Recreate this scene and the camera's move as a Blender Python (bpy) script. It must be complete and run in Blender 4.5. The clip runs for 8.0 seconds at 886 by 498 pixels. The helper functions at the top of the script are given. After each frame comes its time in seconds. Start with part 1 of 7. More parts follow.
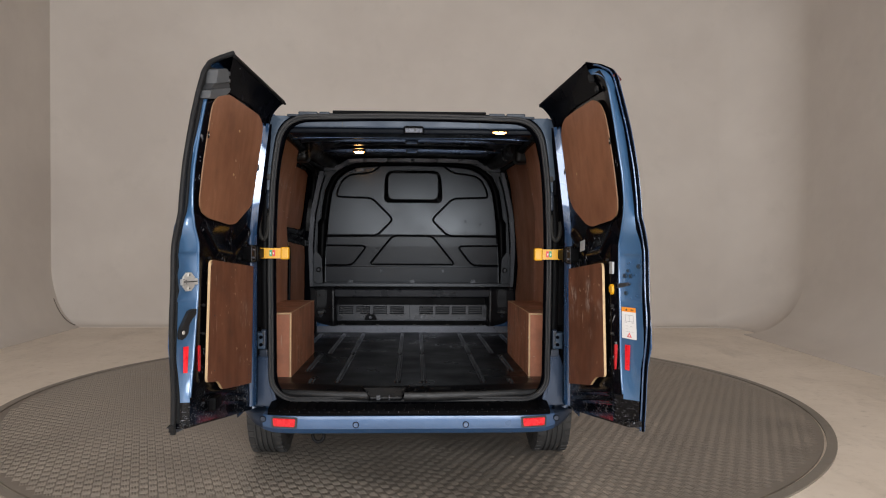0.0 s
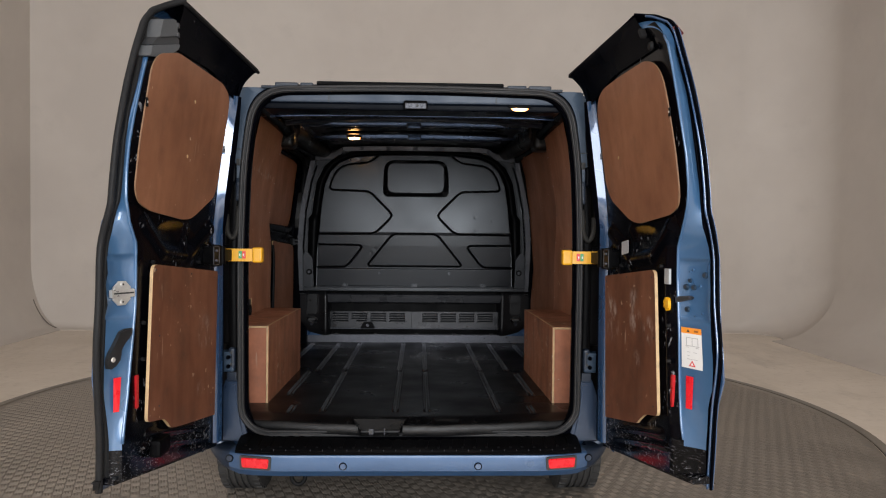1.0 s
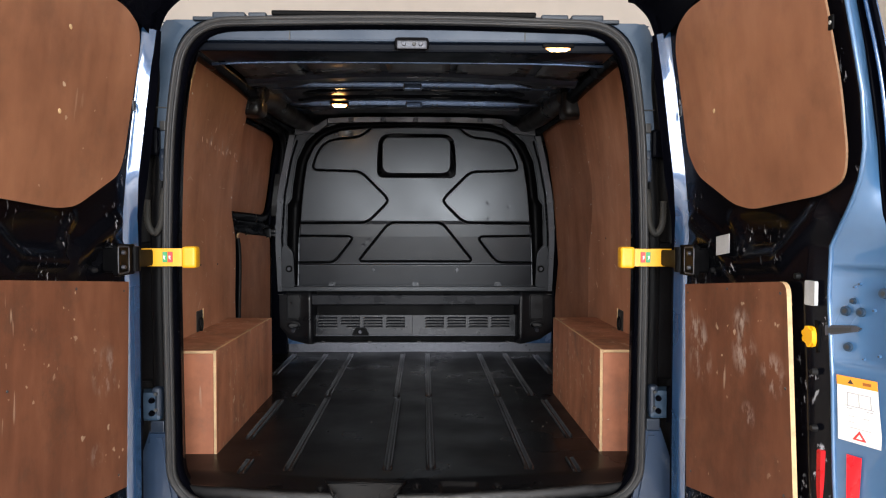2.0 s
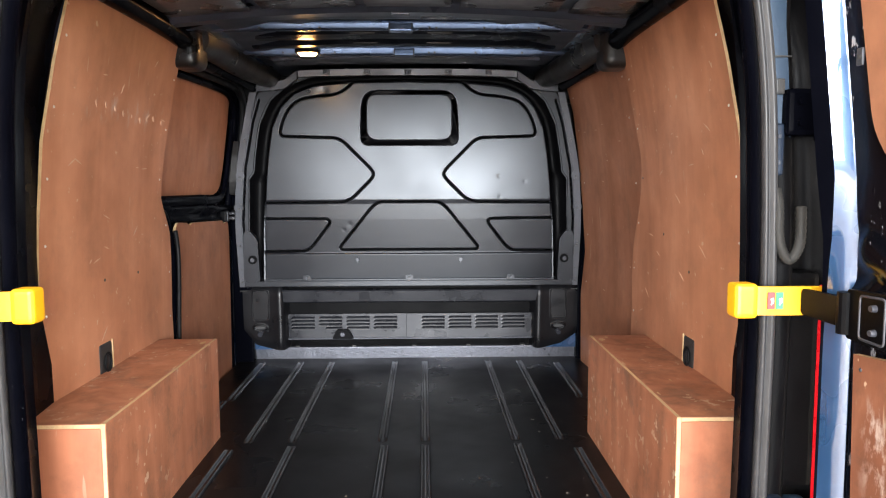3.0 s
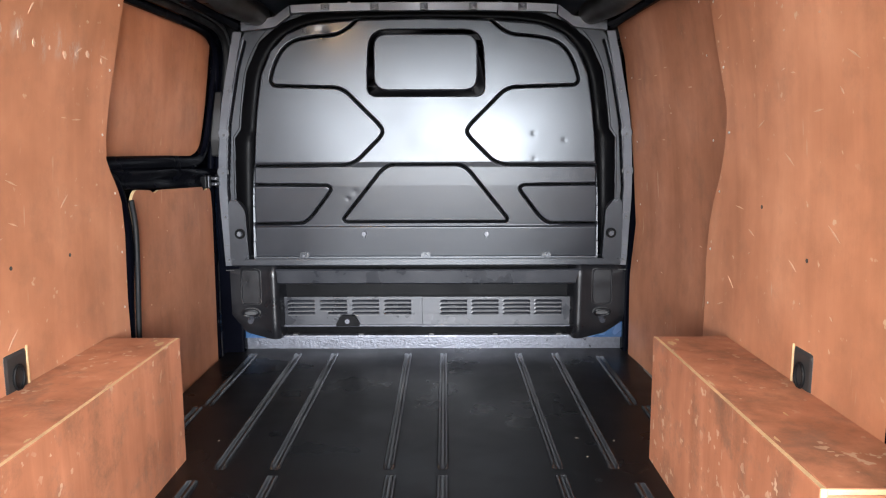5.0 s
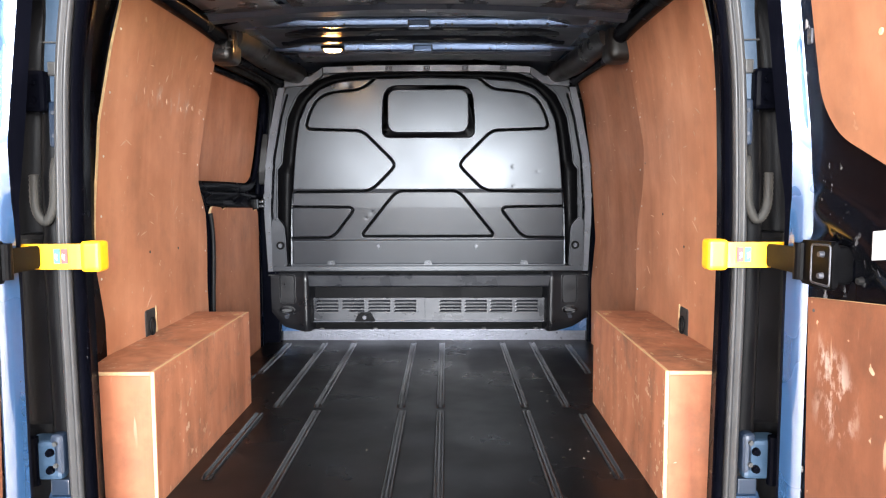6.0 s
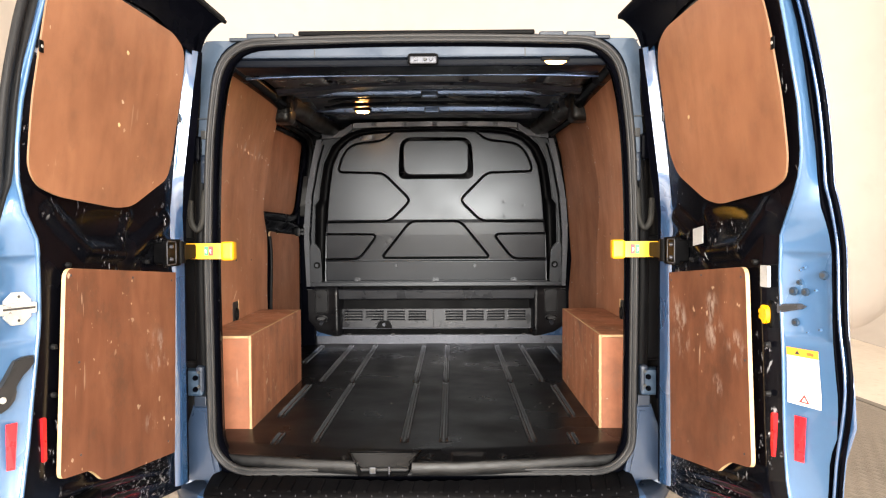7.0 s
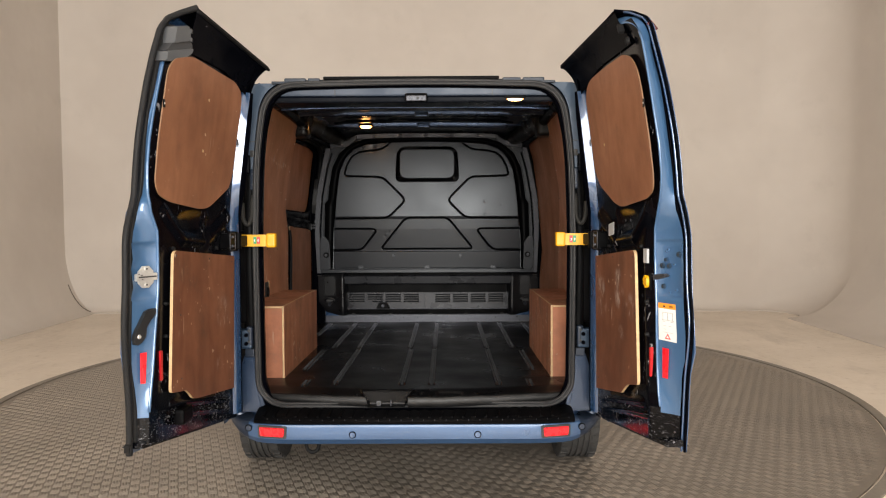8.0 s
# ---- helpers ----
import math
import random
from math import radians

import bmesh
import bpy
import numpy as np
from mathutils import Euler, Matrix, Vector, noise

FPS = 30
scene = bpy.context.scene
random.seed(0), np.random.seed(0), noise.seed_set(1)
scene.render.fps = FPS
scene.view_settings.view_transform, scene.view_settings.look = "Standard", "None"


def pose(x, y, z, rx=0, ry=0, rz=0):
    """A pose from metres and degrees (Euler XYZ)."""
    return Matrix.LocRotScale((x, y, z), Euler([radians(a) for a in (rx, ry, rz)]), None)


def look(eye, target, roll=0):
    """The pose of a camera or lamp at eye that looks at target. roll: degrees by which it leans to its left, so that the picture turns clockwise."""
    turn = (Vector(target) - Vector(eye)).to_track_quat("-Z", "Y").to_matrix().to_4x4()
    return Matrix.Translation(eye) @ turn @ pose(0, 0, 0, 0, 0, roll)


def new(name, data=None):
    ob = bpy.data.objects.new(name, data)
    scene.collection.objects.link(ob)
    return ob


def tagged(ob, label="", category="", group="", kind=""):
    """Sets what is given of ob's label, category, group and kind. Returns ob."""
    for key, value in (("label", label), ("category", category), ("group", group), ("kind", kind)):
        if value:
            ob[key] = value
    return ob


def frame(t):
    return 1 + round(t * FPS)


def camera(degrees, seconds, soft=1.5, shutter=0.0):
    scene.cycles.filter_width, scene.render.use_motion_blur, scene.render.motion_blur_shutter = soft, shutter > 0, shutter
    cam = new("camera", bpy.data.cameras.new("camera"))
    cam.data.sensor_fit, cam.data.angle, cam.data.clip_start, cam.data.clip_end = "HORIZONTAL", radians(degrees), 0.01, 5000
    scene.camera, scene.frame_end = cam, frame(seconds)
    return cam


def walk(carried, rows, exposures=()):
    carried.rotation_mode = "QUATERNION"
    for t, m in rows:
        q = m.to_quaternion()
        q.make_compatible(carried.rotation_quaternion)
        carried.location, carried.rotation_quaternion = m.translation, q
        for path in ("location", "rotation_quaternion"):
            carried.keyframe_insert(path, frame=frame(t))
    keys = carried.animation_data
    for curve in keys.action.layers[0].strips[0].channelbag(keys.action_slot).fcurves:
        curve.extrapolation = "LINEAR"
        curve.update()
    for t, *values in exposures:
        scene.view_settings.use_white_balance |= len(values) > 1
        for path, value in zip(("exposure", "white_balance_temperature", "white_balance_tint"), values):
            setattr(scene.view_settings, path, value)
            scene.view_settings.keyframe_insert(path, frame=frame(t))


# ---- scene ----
cam = camera(62.0, 8.0, soft=1.15)
# The van stands slightly nose-down: all of it is drawn in the van's own axes and turned by V.
V = pose(0, 0.9, 0) @ pose(0, 0, 0, -0.8) @ pose(0, -0.9, 0)
PATH = [
    (0, (0.02, -3.846, 1.313), (0.097, -1.848, 1.302), 0.3),
    (0.5, (0.052, -3.529, 1.333), (0.12, -1.53, 1.325), 0.4),
    (1, (0.033, -3.139, 1.325), (0.098, -1.14, 1.308), 0.5),
    (1.5, (0.022, -2.689, 1.329), (0.08, -0.69, 1.3), 0.4),
    (1.7, (0.045, -2.493, 1.33), (0.1, -0.494, 1.298), 0.3),
    (2.8, (0.056, -1.482, 1.482), (0.109, 0.51, 1.311), -0.3),
    (3, (0.074, -1.308, 1.492), (0.126, 0.683, 1.308), -0.2),
    (3.5, (0.112, -0.924, 1.503), (0.151, 1.066, 1.317), -0.2),
    (4, (0.07, -0.632, 1.494), (0.092, 1.359, 1.305), -0.2),
    (4.5, (0.056, -0.533, 1.456), (0.065, 1.451, 1.204), -0.2),
    (5, (0.084, -0.701, 1.466), (0.078, 1.28, 1.189), -0.2),
    (5.2, (0.096, -0.844, 1.475), (0.092, 1.136, 1.192), -0.2),
    (6.5, (0.102, -1.987, 1.363), (0.085, 0.012, 1.283), -0.2),
    (7, (0.111, -2.472, 1.338), (0.086, -0.473, 1.283), -0.3),
    (7.5, (0.132, -2.961, 1.322), (0.104, -0.962, 1.259), -0.4),
    (8, (0.147, -3.354, 1.336), (0.14, -1.355, 1.269), -0.27),
]
EXPOSURES = [(0, -0.92, 6350, 10), (1.0, -0.92, 6350, 10), (1.7, -0.50, 6400, 10), (2.8, 1.15, 6350, 10), (4, 1.95, 6400, 10), (5.2, 2.0, 6200, 10), (6.5, 1.67, 6500, 10), (7, 0.92, 7100, 10), (7.5, 0.17, 7050, 10), (8, -0.36, 7000, 10)]
walk(cam, [(t, V @ look(eye, target, roll)) for t, eye, target, roll in PATH], EXPOSURES)

# ---- light: a closed studio lit by ceiling panels ----
world = bpy.data.worlds.new("world")
scene.world = world
world.use_nodes = True
world.node_tree.nodes["Background"].inputs[0].default_value = (0.9, 0.93, 1.0, 1)
world.node_tree.nodes["Background"].inputs[1].default_value = 0.03
CEILING = 5.8


def ceiling_lamp(x, y, sx, sy, watts):
    data = bpy.data.lights.new("ceiling_panel_lamp", "AREA")
    data.shape, data.size, data.size_y, data.energy, data.color = "RECTANGLE", sx, sy, watts, (1.0, 0.96, 0.92)
    ob = new("ceiling_panel_lamp", data)
    ob.matrix_world = pose(x, y, CEILING - 0.12)
    return ob


# daylight through the high windows behind the viewer, brightest in their middle bay
DOORWAY = (0.1, 3.1, 1.6, 3.5)
WINDOWS = (-5.2, 4.2, 1.0, 4.0)
for name, (x0, x1, z0, z1), watts, tint in (("middle_bay_daylight", DOORWAY, 360, (0.95, 0.98, 1.0)), ("window_daylight", WINDOWS, 1190, (0.98, 0.985, 1.0))):
    day = bpy.data.lights.new(name, "AREA")
    day.shape, day.size, day.size_y, day.energy, day.color = "RECTANGLE", x1 - x0, z1 - z0, watts, tint
    new(name, day).matrix_world = pose((x0 + x1) / 2, -8.55 if name[0] == "m" else -8.57, (z0 + z1) / 2, 90)
LAMPS = [(-2.6, -4.6, 1.2, 3.0), (2.6, -4.6, 1.2, 3.0), (-2.6, -0.4, 1.2, 3.0), (2.6, -0.4, 1.2, 3.0), (-2.6, 4.3, 1.2, 3.0), (3.2, 4.3, 1.2, 3.0)]
for lx, ly, sx, sy in LAMPS:
    ceiling_lamp(lx, ly, sx, sy, (6 if lx > 0 else 4) if ly > 2 else (66 if lx > 0 else 62) if ly < -2 else 22)


# ---- materials ----
def nodes_of(name):
    m = bpy.data.materials.new(name)
    m.use_nodes = True
    t = m.node_tree
    return m, t, t.nodes["Principled BSDF"]


def link(t, a, b):
    t.links.new(a, b)


def coords(t, scale=(1, 1, 1)):
    c = t.nodes.new("ShaderNodeTexCoord")
    p = t.nodes.new("ShaderNodeMapping")
    p.inputs["Scale"].default_value = scale
    link(t, c.outputs["Object"], p.inputs["Vector"])
    return p.outputs["Vector"]


def noise_tex(t, vec, scale, detail=4, rough=0.55):
    n = t.nodes.new("ShaderNodeTexNoise")
    n.inputs["Scale"].default_value, n.inputs["Detail"].default_value, n.inputs["Roughness"].default_value = scale, detail, rough
    link(t, vec, n.inputs["Vector"])
    return n.outputs["Fac"]


def ramp(t, fac, stops):
    r = t.nodes.new("ShaderNodeValToRGB")
    e = r.color_ramp.elements
    while len(e) < len(stops):
        e.new(0.5)
    for el, (p, c) in zip(e, stops):
        el.position, el.color = p, (*c, 1) if len(c) == 3 else c
    link(t, fac, r.inputs["Fac"])
    return r.outputs["Color"]


def span(t, v, a, b, lo, hi):
    n = t.nodes.new("ShaderNodeMapRange")
    for i, q in enumerate((a, b, lo, hi)):
        n.inputs[1 + i].default_value = q
    link(t, v, n.inputs["Value"])
    return n.outputs["Result"]


def calc(t, op, a, b):
    n = t.nodes.new("ShaderNodeMath")
    n.operation = op
    for i, q in enumerate((a, b)):
        if isinstance(q, (int, float)):
            n.inputs[i].default_value = q
        else:
            link(t, q, n.inputs[i])
    return n.outputs[0]


def mix(t, fac, a, b):
    n = t.nodes.new("ShaderNodeMix")
    n.data_type = "RGBA"
    for i, q in ((0, fac), (6, a), (7, b)):
        if isinstance(q, (int, float)):
            n.inputs[i].default_value = q
        elif isinstance(q, tuple):
            n.inputs[i].default_value = (*q, 1)
        else:
            link(t, q, n.inputs[i])
    return n.outputs[2]


def bump(t, bsdf, height, strength, distance):
    n = t.nodes.new("ShaderNodeBump")
    n.inputs["Strength"].default_value, n.inputs["Distance"].default_value = strength, distance
    link(t, height, n.inputs["Height"])
    link(t, n.outputs["Normal"], bsdf.inputs["Normal"])


def plain(name, col, rough=0.5, metal=0.0, vary=0.15, scale=6.0, fine=90.0, relief=0.0, coat=0.0, spec=0.5, rvary=0.12):
    """A surface in one paint, with soft patches, fine grain and uneven gloss."""
    m, t, b = nodes_of(name)
    v = coords(t)
    n1, n2 = noise_tex(t, v, scale, 3), noise_tex(t, v, fine, 3)
    f = calc(t, "ADD", calc(t, "MULTIPLY", n1, 0.65), calc(t, "MULTIPLY", n2, 0.35))
    lo, hi = tuple(c * (1 - vary) for c in col), tuple(min(1, c * (1 + vary)) for c in col)
    link(t, ramp(t, f, [(0.3, lo), (0.7, hi)]), b.inputs["Base Color"])
    link(t, span(t, n1, 0.3, 0.7, max(0.03, rough - rvary), min(1, rough + rvary)), b.inputs["Roughness"])
    b.inputs["Metallic"].default_value, b.inputs["Specular IOR Level"].default_value = metal, spec
    b.inputs["Coat Weight"].default_value, b.inputs["Coat Roughness"].default_value, b.inputs["Coat IOR"].default_value = coat, 0.04, 1.8
    if relief:
        bump(t, b, n2, 0.5, relief)
    return m


def scuffed(name, col, rough, scuff, amount=0.62, spec=0.5, metal=0.0, stretch=(1, 1, 1), coat=0.0, low=None):
    """Paint with short pale scratches where the noise peaks; low: heights below which kicks and loads have scraped it."""
    m, t, b = nodes_of(name)
    v = coords(t)
    vs = coords(t, stretch)
    n1, n2, n3 = noise_tex(t, v, 5, 3), noise_tex(t, vs, 55, 5, 0.7), noise_tex(t, v, 7, 2)
    base = ramp(t, n1, [(0.3, tuple(c * 0.8 for c in col)), (0.7, tuple(c * 1.25 for c in col))])
    f = calc(t, "MULTIPLY", span(t, n2, amount, amount + 0.05, 0, 1), span(t, n3, 0.52, 0.62, 0, 1))
    if low:
        sep = t.nodes.new("ShaderNodeSeparateXYZ")
        link(t, v, sep.inputs[0])
        worn = calc(t, "MULTIPLY", span(t, noise_tex(t, coords(t, (0.8, 0.8, 2.4)), 62, 6, 0.75), 0.575, 0.615, 0, 0.7), span(t, sep.outputs["Z"], low[0], low[1], 1, 0))
        f = calc(t, "MAXIMUM", f, calc(t, "MULTIPLY", worn, span(t, n3, 0.40, 0.52, 0, 1)))
    link(t, mix(t, f, base, scuff), b.inputs["Base Color"])
    link(t, span(t, n1, 0.3, 0.7, rough - 0.06, rough + 0.1), b.inputs["Roughness"])
    b.inputs["Specular IOR Level"].default_value, b.inputs["Metallic"].default_value = spec, metal
    b.inputs["Coat Weight"].default_value = coat
    return m


def plywood(name, tint=1.0, grain="z", marks=(), spots=0.60, stain=0.5, hue=1.0, figure=1.0):
    """Red-brown faced plywood: flame grain, darker patches, dirt, pale knocks; marks are scuffed places (x, y, z, radius)."""
    m, t, b = nodes_of(name)
    k = {"z": (1, 1, 0.10), "y": (1, 0.10, 1), "wild": (1, 1, 0.32)}[grain]
    v, vg = coords(t), coords(t, k)
    big, gr, gr2 = noise_tex(t, v, 2.6, 4, 0.6), noise_tex(t, vg, 10, 5, 0.65), noise_tex(t, vg, 70, 4, 0.7)
    # flame figure: rings of a slow stretched field
    slow = noise_tex(t, vg, 3.2, 3, 0.5)
    flame = calc(t, "PINGPONG", calc(t, "MULTIPLY", slow, 9.0), 0.5)
    c1, c2, c3 = (0.185 * tint, 0.082 * tint * hue, 0.042 * tint * hue), (0.30 * tint, 0.145 * tint * hue, 0.078 * tint * hue), (0.42 * tint, 0.225 * tint * hue, 0.13 * tint * hue)
    band = noise_tex(t, coords(t, (1, 1, 0.16)), 4.5, 2, 0.4)
    k1, k2, k3 = 0.20 * figure, 0.08 * figure, 0.18 * figure
    wide = calc(t, "ADD", calc(t, "MULTIPLY", big, 0.54), calc(t, "MULTIPLY", band, 0.46 - k1 - k2 - k3))
    f = calc(t, "ADD", calc(t, "ADD", wide, calc(t, "MULTIPLY", gr, k1)), calc(t, "ADD", calc(t, "MULTIPLY", gr2, k2), calc(t, "MULTIPLY", flame, k3)))
    base = ramp(t, f, [(0.29, c1), (0.5, c2), (0.70, c3)])
    dirt = span(t, noise_tex(t, v, 4.3, 7, 0.72), 0.5, 0.7, 0, stain)
    base = mix(t, dirt, base, (0.085 * tint, 0.043 * tint, 0.027 * tint))
    rub = calc(t, "MULTIPLY", span(t, noise_tex(t, v, 9, 6, 0.75), 0.54, 0.68, 0, 1), stain * 0.7)
    base = mix(t, rub, base, (0.13 * tint, 0.078 * tint, 0.055 * tint))
    knock = calc(t, "MULTIPLY", span(t, noise_tex(t, v, 34, 2, 0.5), spots + 0.11, spots + 0.14, 0, 0.8), span(t, noise_tex(t, v, 5, 2), 0.45, 0.6, 0, 1))
    base = mix(t, knock, base, (0.55, 0.42, 0.30))
    scratch = calc(t, "MULTIPLY", span(t, noise_tex(t, coords(t, (1, 1, 0.12)), 48, 2, 0.5), 0.70, 0.73, 0, 0.6), span(t, noise_tex(t, v, 3.3, 2), 0.5, 0.62, 0, 1))
    base = mix(t, scratch, base, (0.5, 0.37, 0.27))
    for mx, my, mz, mr in marks:
        d = t.nodes.new("ShaderNodeVectorMath")
        d.operation = "DISTANCE"
        c = t.nodes.new("ShaderNodeTexCoord")
        link(t, c.outputs["Object"], d.inputs[0])
        d.inputs[1].default_value = (mx, my, mz)
        near = span(t, d.outputs["Value"], mr * 0.3, mr, 1, 0)
        scr = span(t, noise_tex(t, coords(t, (1, 1, 0.5)), 26, 5, 0.7), 0.5, 0.62, 0, 0.75)
        base = mix(t, calc(t, "MULTIPLY", near, scr), base, (0.42, 0.34, 0.29))
    link(t, base, b.inputs["Base Color"])
    link(t, span(t, f, 0.35, 0.65, 0.58, 0.40), b.inputs["Roughness"])
    b.inputs["Specular IOR Level"].default_value = 0.42
    bump(t, b, gr2, 0.25, 0.001)
    return m


# The body blue is lightened or darkened per part to carry light and shade.
PAINT = plain("blue_paint", (0.029, 0.079, 0.18), 0.26, 0.35, 0.06, 3, 60, 0, 1.0)
BUMPER_PAINT = plain("blue_bumper_paint", (0.030, 0.078, 0.172), 0.36, 0.25, 0.06, 3, 60, 0, 0.3)
STRIP_PAINT = plain("lit_blue_inner_paint", (0.054, 0.136, 0.272), 0.36, 0.2, 0.06, 3, 60, 0, 0.65)
# Far below real paint: the recesses' deep shade is put in the colour.
PAINT_IN = scuffed("shaded_blue_black_paint", (0.0014, 0.0016, 0.0030), 0.22, (0.3, 0.32, 0.35), 0.70, spec=0.012)
DOOR_BLACK = scuffed("scratched_black_paint", (0.0016, 0.0018, 0.0030), 0.20, (0.30, 0.30, 0.32), 0.60, spec=0.22, stretch=(1, 1, 0.45), low=(0.56, 0.68))
ROOF_IN = plain("dark_roof_metal", (0.032, 0.041, 0.062), 0.36, 0.25, 0.3, 4, 60)
BEAM = plain("blue_grey_beam_paint", (0.070, 0.108, 0.19), 0.30, 0.7, 0.2, 5, 60)
ROOF_SHEEN = plain("roof_sheen_grey", (0.085, 0.088, 0.098), 0.32, 0.3, 0.2, 5, 60)
RUBBER = plain("black_rubber", (0.0055, 0.0055, 0.006), 0.6, 0, 0.3, 12, 140, 0.0006, spec=0.2)
SEAL = plain("grey_black_seal_rubber", (0.026, 0.0262, 0.0275), 0.40, 0, 0.2, 14, 120, 0.0005, spec=0.25)
SEAL_DARK = plain("dark_door_edge_rubber", (0.015, 0.0152, 0.016), 0.48, 0, 0.2, 14, 120, 0.0005, spec=0.1)
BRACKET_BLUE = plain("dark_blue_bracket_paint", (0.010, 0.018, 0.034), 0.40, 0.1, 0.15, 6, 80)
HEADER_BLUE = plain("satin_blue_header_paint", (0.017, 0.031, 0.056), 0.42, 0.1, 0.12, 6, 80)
# Header blue again, blackened for its shaded underside; sill and pressings share it.
HEADER = plain("shaded_dark_blue", (0.0018, 0.0028, 0.0055), 0.3, 0.0, 0.15, 6, 80, spec=0.05)
PILLAR_BLUE = plain("shaded_blue_pillar_paint", (0.014, 0.031, 0.066), 0.30, 0.25, 0.1, 5, 70, 0, 0.15)
FRAME_BLUE = plain("shaded_blue_frame_paint", (0.020, 0.042, 0.075), 0.42, 0.1, 0.15, 6, 80)
MAT_FLOOR = plain("black_load_mat", (0.0040, 0.0040, 0.0045), 0.34, 0, 0.35, 3, 260, 0.0004, spec=0.17)
MAT_LIP = plain("coarse_mat_lip", (0.0062, 0.0062, 0.0066), 0.42, 0, 0.6, 40, 240, 0.0015, spec=0.35)
# Lighter and glossier than the mat: the ribs' edge glints are in the colour.
RIB = plain("glint_mat_rib", (0.0085, 0.0085, 0.0092), 0.22, 0, 0.3, 3, 200, spec=0.75, rvary=0.05)
PLASTIC = plain("black_plastic", (0.0022, 0.0022, 0.0026), 0.42, 0, 0.25, 8, 180, 0.0005, spec=0.05)
CASING = plain("moulded_casing_plastic", (0.0065, 0.0066, 0.0078), 0.34, 0, 0.25, 8, 180, 0.0004, spec=0.34)
PLASTIC_TRIM = plain("black_trim_plastic", (0.0085, 0.0082, 0.0082), 0.36, 0, 0.2, 8, 180, 0.0004, spec=0.35)
PLASTIC_GREY = plain("grey_plastic", (0.10, 0.105, 0.11), 0.5, 0, 0.15, 8, 180, 0.0004)
BUMPER_CORNER = plain("blue_grey_bumper_plastic", (0.018, 0.029, 0.052), 0.36, 0.2, 0.1, 8, 180, 0.0003)
STEEL = plain("satin_black_steel", (0.0095, 0.0099, 0.0125), 0.33, 0.0, 0.25, 2.5, 300, 0.0003, rvary=0.06, spec=0.47)
STEEL.node_tree.nodes["Principled BSDF"].inputs["Specular Tint"].default_value = (0.90, 0.95, 1.0, 1)
STEEL_PALE = plain("pale_grey_steel", (0.050, 0.053, 0.062), 0.40, 0.35, 0.16, 6, 120)
STEEL_GREY = plain("grey_vent_steel", (0.017, 0.018, 0.022), 0.33, 0.25, 0.18, 9, 160, 0.0003)
ROOF_GREY = plain("dull_blue_grey_roof_edge", (0.018, 0.026, 0.039), 0.5, 0.1, 0.25, 9, 140)
BARE = plain("bare_scuffed_metal", (0.055, 0.058, 0.070), 0.42, 0.4, 0.3, 14, 90, 0.0012)
FLOOR_BAR = plain("hammered_grey_bar", (0.075, 0.079, 0.094), 0.38, 0.5, 0.25, 45, 110, 0.004)
ZINC = plain("zinc_plated_metal", (0.66, 0.65, 0.62), 0.36, 0.6, 0.2, 20, 120)
YELLOW = plain("yellow_plastic", (0.72, 0.36, 0.006), 0.42, 0, 0.06, 8, 120)
RED = plain("red_reflector", (0.75, 0.012, 0.022), 0.3, 0, 0.1, 30, 300, coat=0.08)
RED_DARK = plain("dark_red_lens", (0.42, 0.010, 0.014), 0.35, 0, 0.2, 20, 200, coat=0.0, spec=0.25)
RED_DEEP = plain("deep_red_unlit_lens", (0.065, 0.005, 0.007), 0.3, 0, 0.2, 20, 200, spec=0.3)
PAPER_GREY = plain("grey_printed_sticker", (0.36, 0.37, 0.38), 0.5, 0, 0.1, 40, 160)
WHITE = plain("white_label_paper", (0.78, 0.78, 0.77), 0.5, 0, 0.04, 8, 120)
SCRATCH = plain("dull_scratch", (0.52, 0.35, 0.24), 0.6, 0, 0.2, 20, 200)
CHIP = plain("torn_veneer", (0.52, 0.34, 0.24), 0.6, 0, 0.25, 40, 200)
ORANGE = plain("orange_print", (0.85, 0.30, 0.03), 0.5, 0, 0.04)
GREEN = plain("green_print", (0.05, 0.32, 0.12), 0.45, 0, 0.1)
RED_INK = plain("red_print", (0.7, 0.05, 0.05), 0.45, 0, 0.1)
BLACK_INK = plain("black_print", (0.03, 0.03, 0.03), 0.5, 0, 0.1)
BROWN_INK = plain("brown_print", (0.30, 0.10, 0.02), 0.5, 0, 0.1)
GREY_INK = plain("grey_print", (0.35, 0.35, 0.36), 0.5, 0, 0.1)
PLY_EDGE = plain("pale_cut_ply_edge", (0.50, 0.345, 0.185), 0.6, 0, 0.25, 30, 220, 0.0004)
SMEARS = [(-0.852 + 0.012 * math.sin(i * 2.1), 0.80 + 0.085 * i, 1.708 + 0.012 * math.sin(i * 3.7), 0.05) for i in range(8)]
# One plywood, tinted brighter or darker board by board to carry light and shade.
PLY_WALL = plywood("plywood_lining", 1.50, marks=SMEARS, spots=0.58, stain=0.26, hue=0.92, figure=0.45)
PLY_SHADED = plywood("plywood_lining_shaded", 1.12, spots=0.62, stain=0.40, hue=0.90, figure=0.45)
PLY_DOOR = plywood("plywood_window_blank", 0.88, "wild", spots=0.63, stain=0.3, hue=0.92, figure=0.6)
DEBRIS = plain("pale_crumbs", (0.13, 0.11, 0.085), 0.7, 0, 0.4, 60, 200)
PLY_DOOR_EDGE = plain("stained_ply_edge", (0.16, 0.085, 0.042), 0.6, 0, 0.3, 30, 220, 0.0004)
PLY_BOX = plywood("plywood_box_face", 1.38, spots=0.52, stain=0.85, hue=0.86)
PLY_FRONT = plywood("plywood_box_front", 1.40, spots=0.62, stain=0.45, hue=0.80)
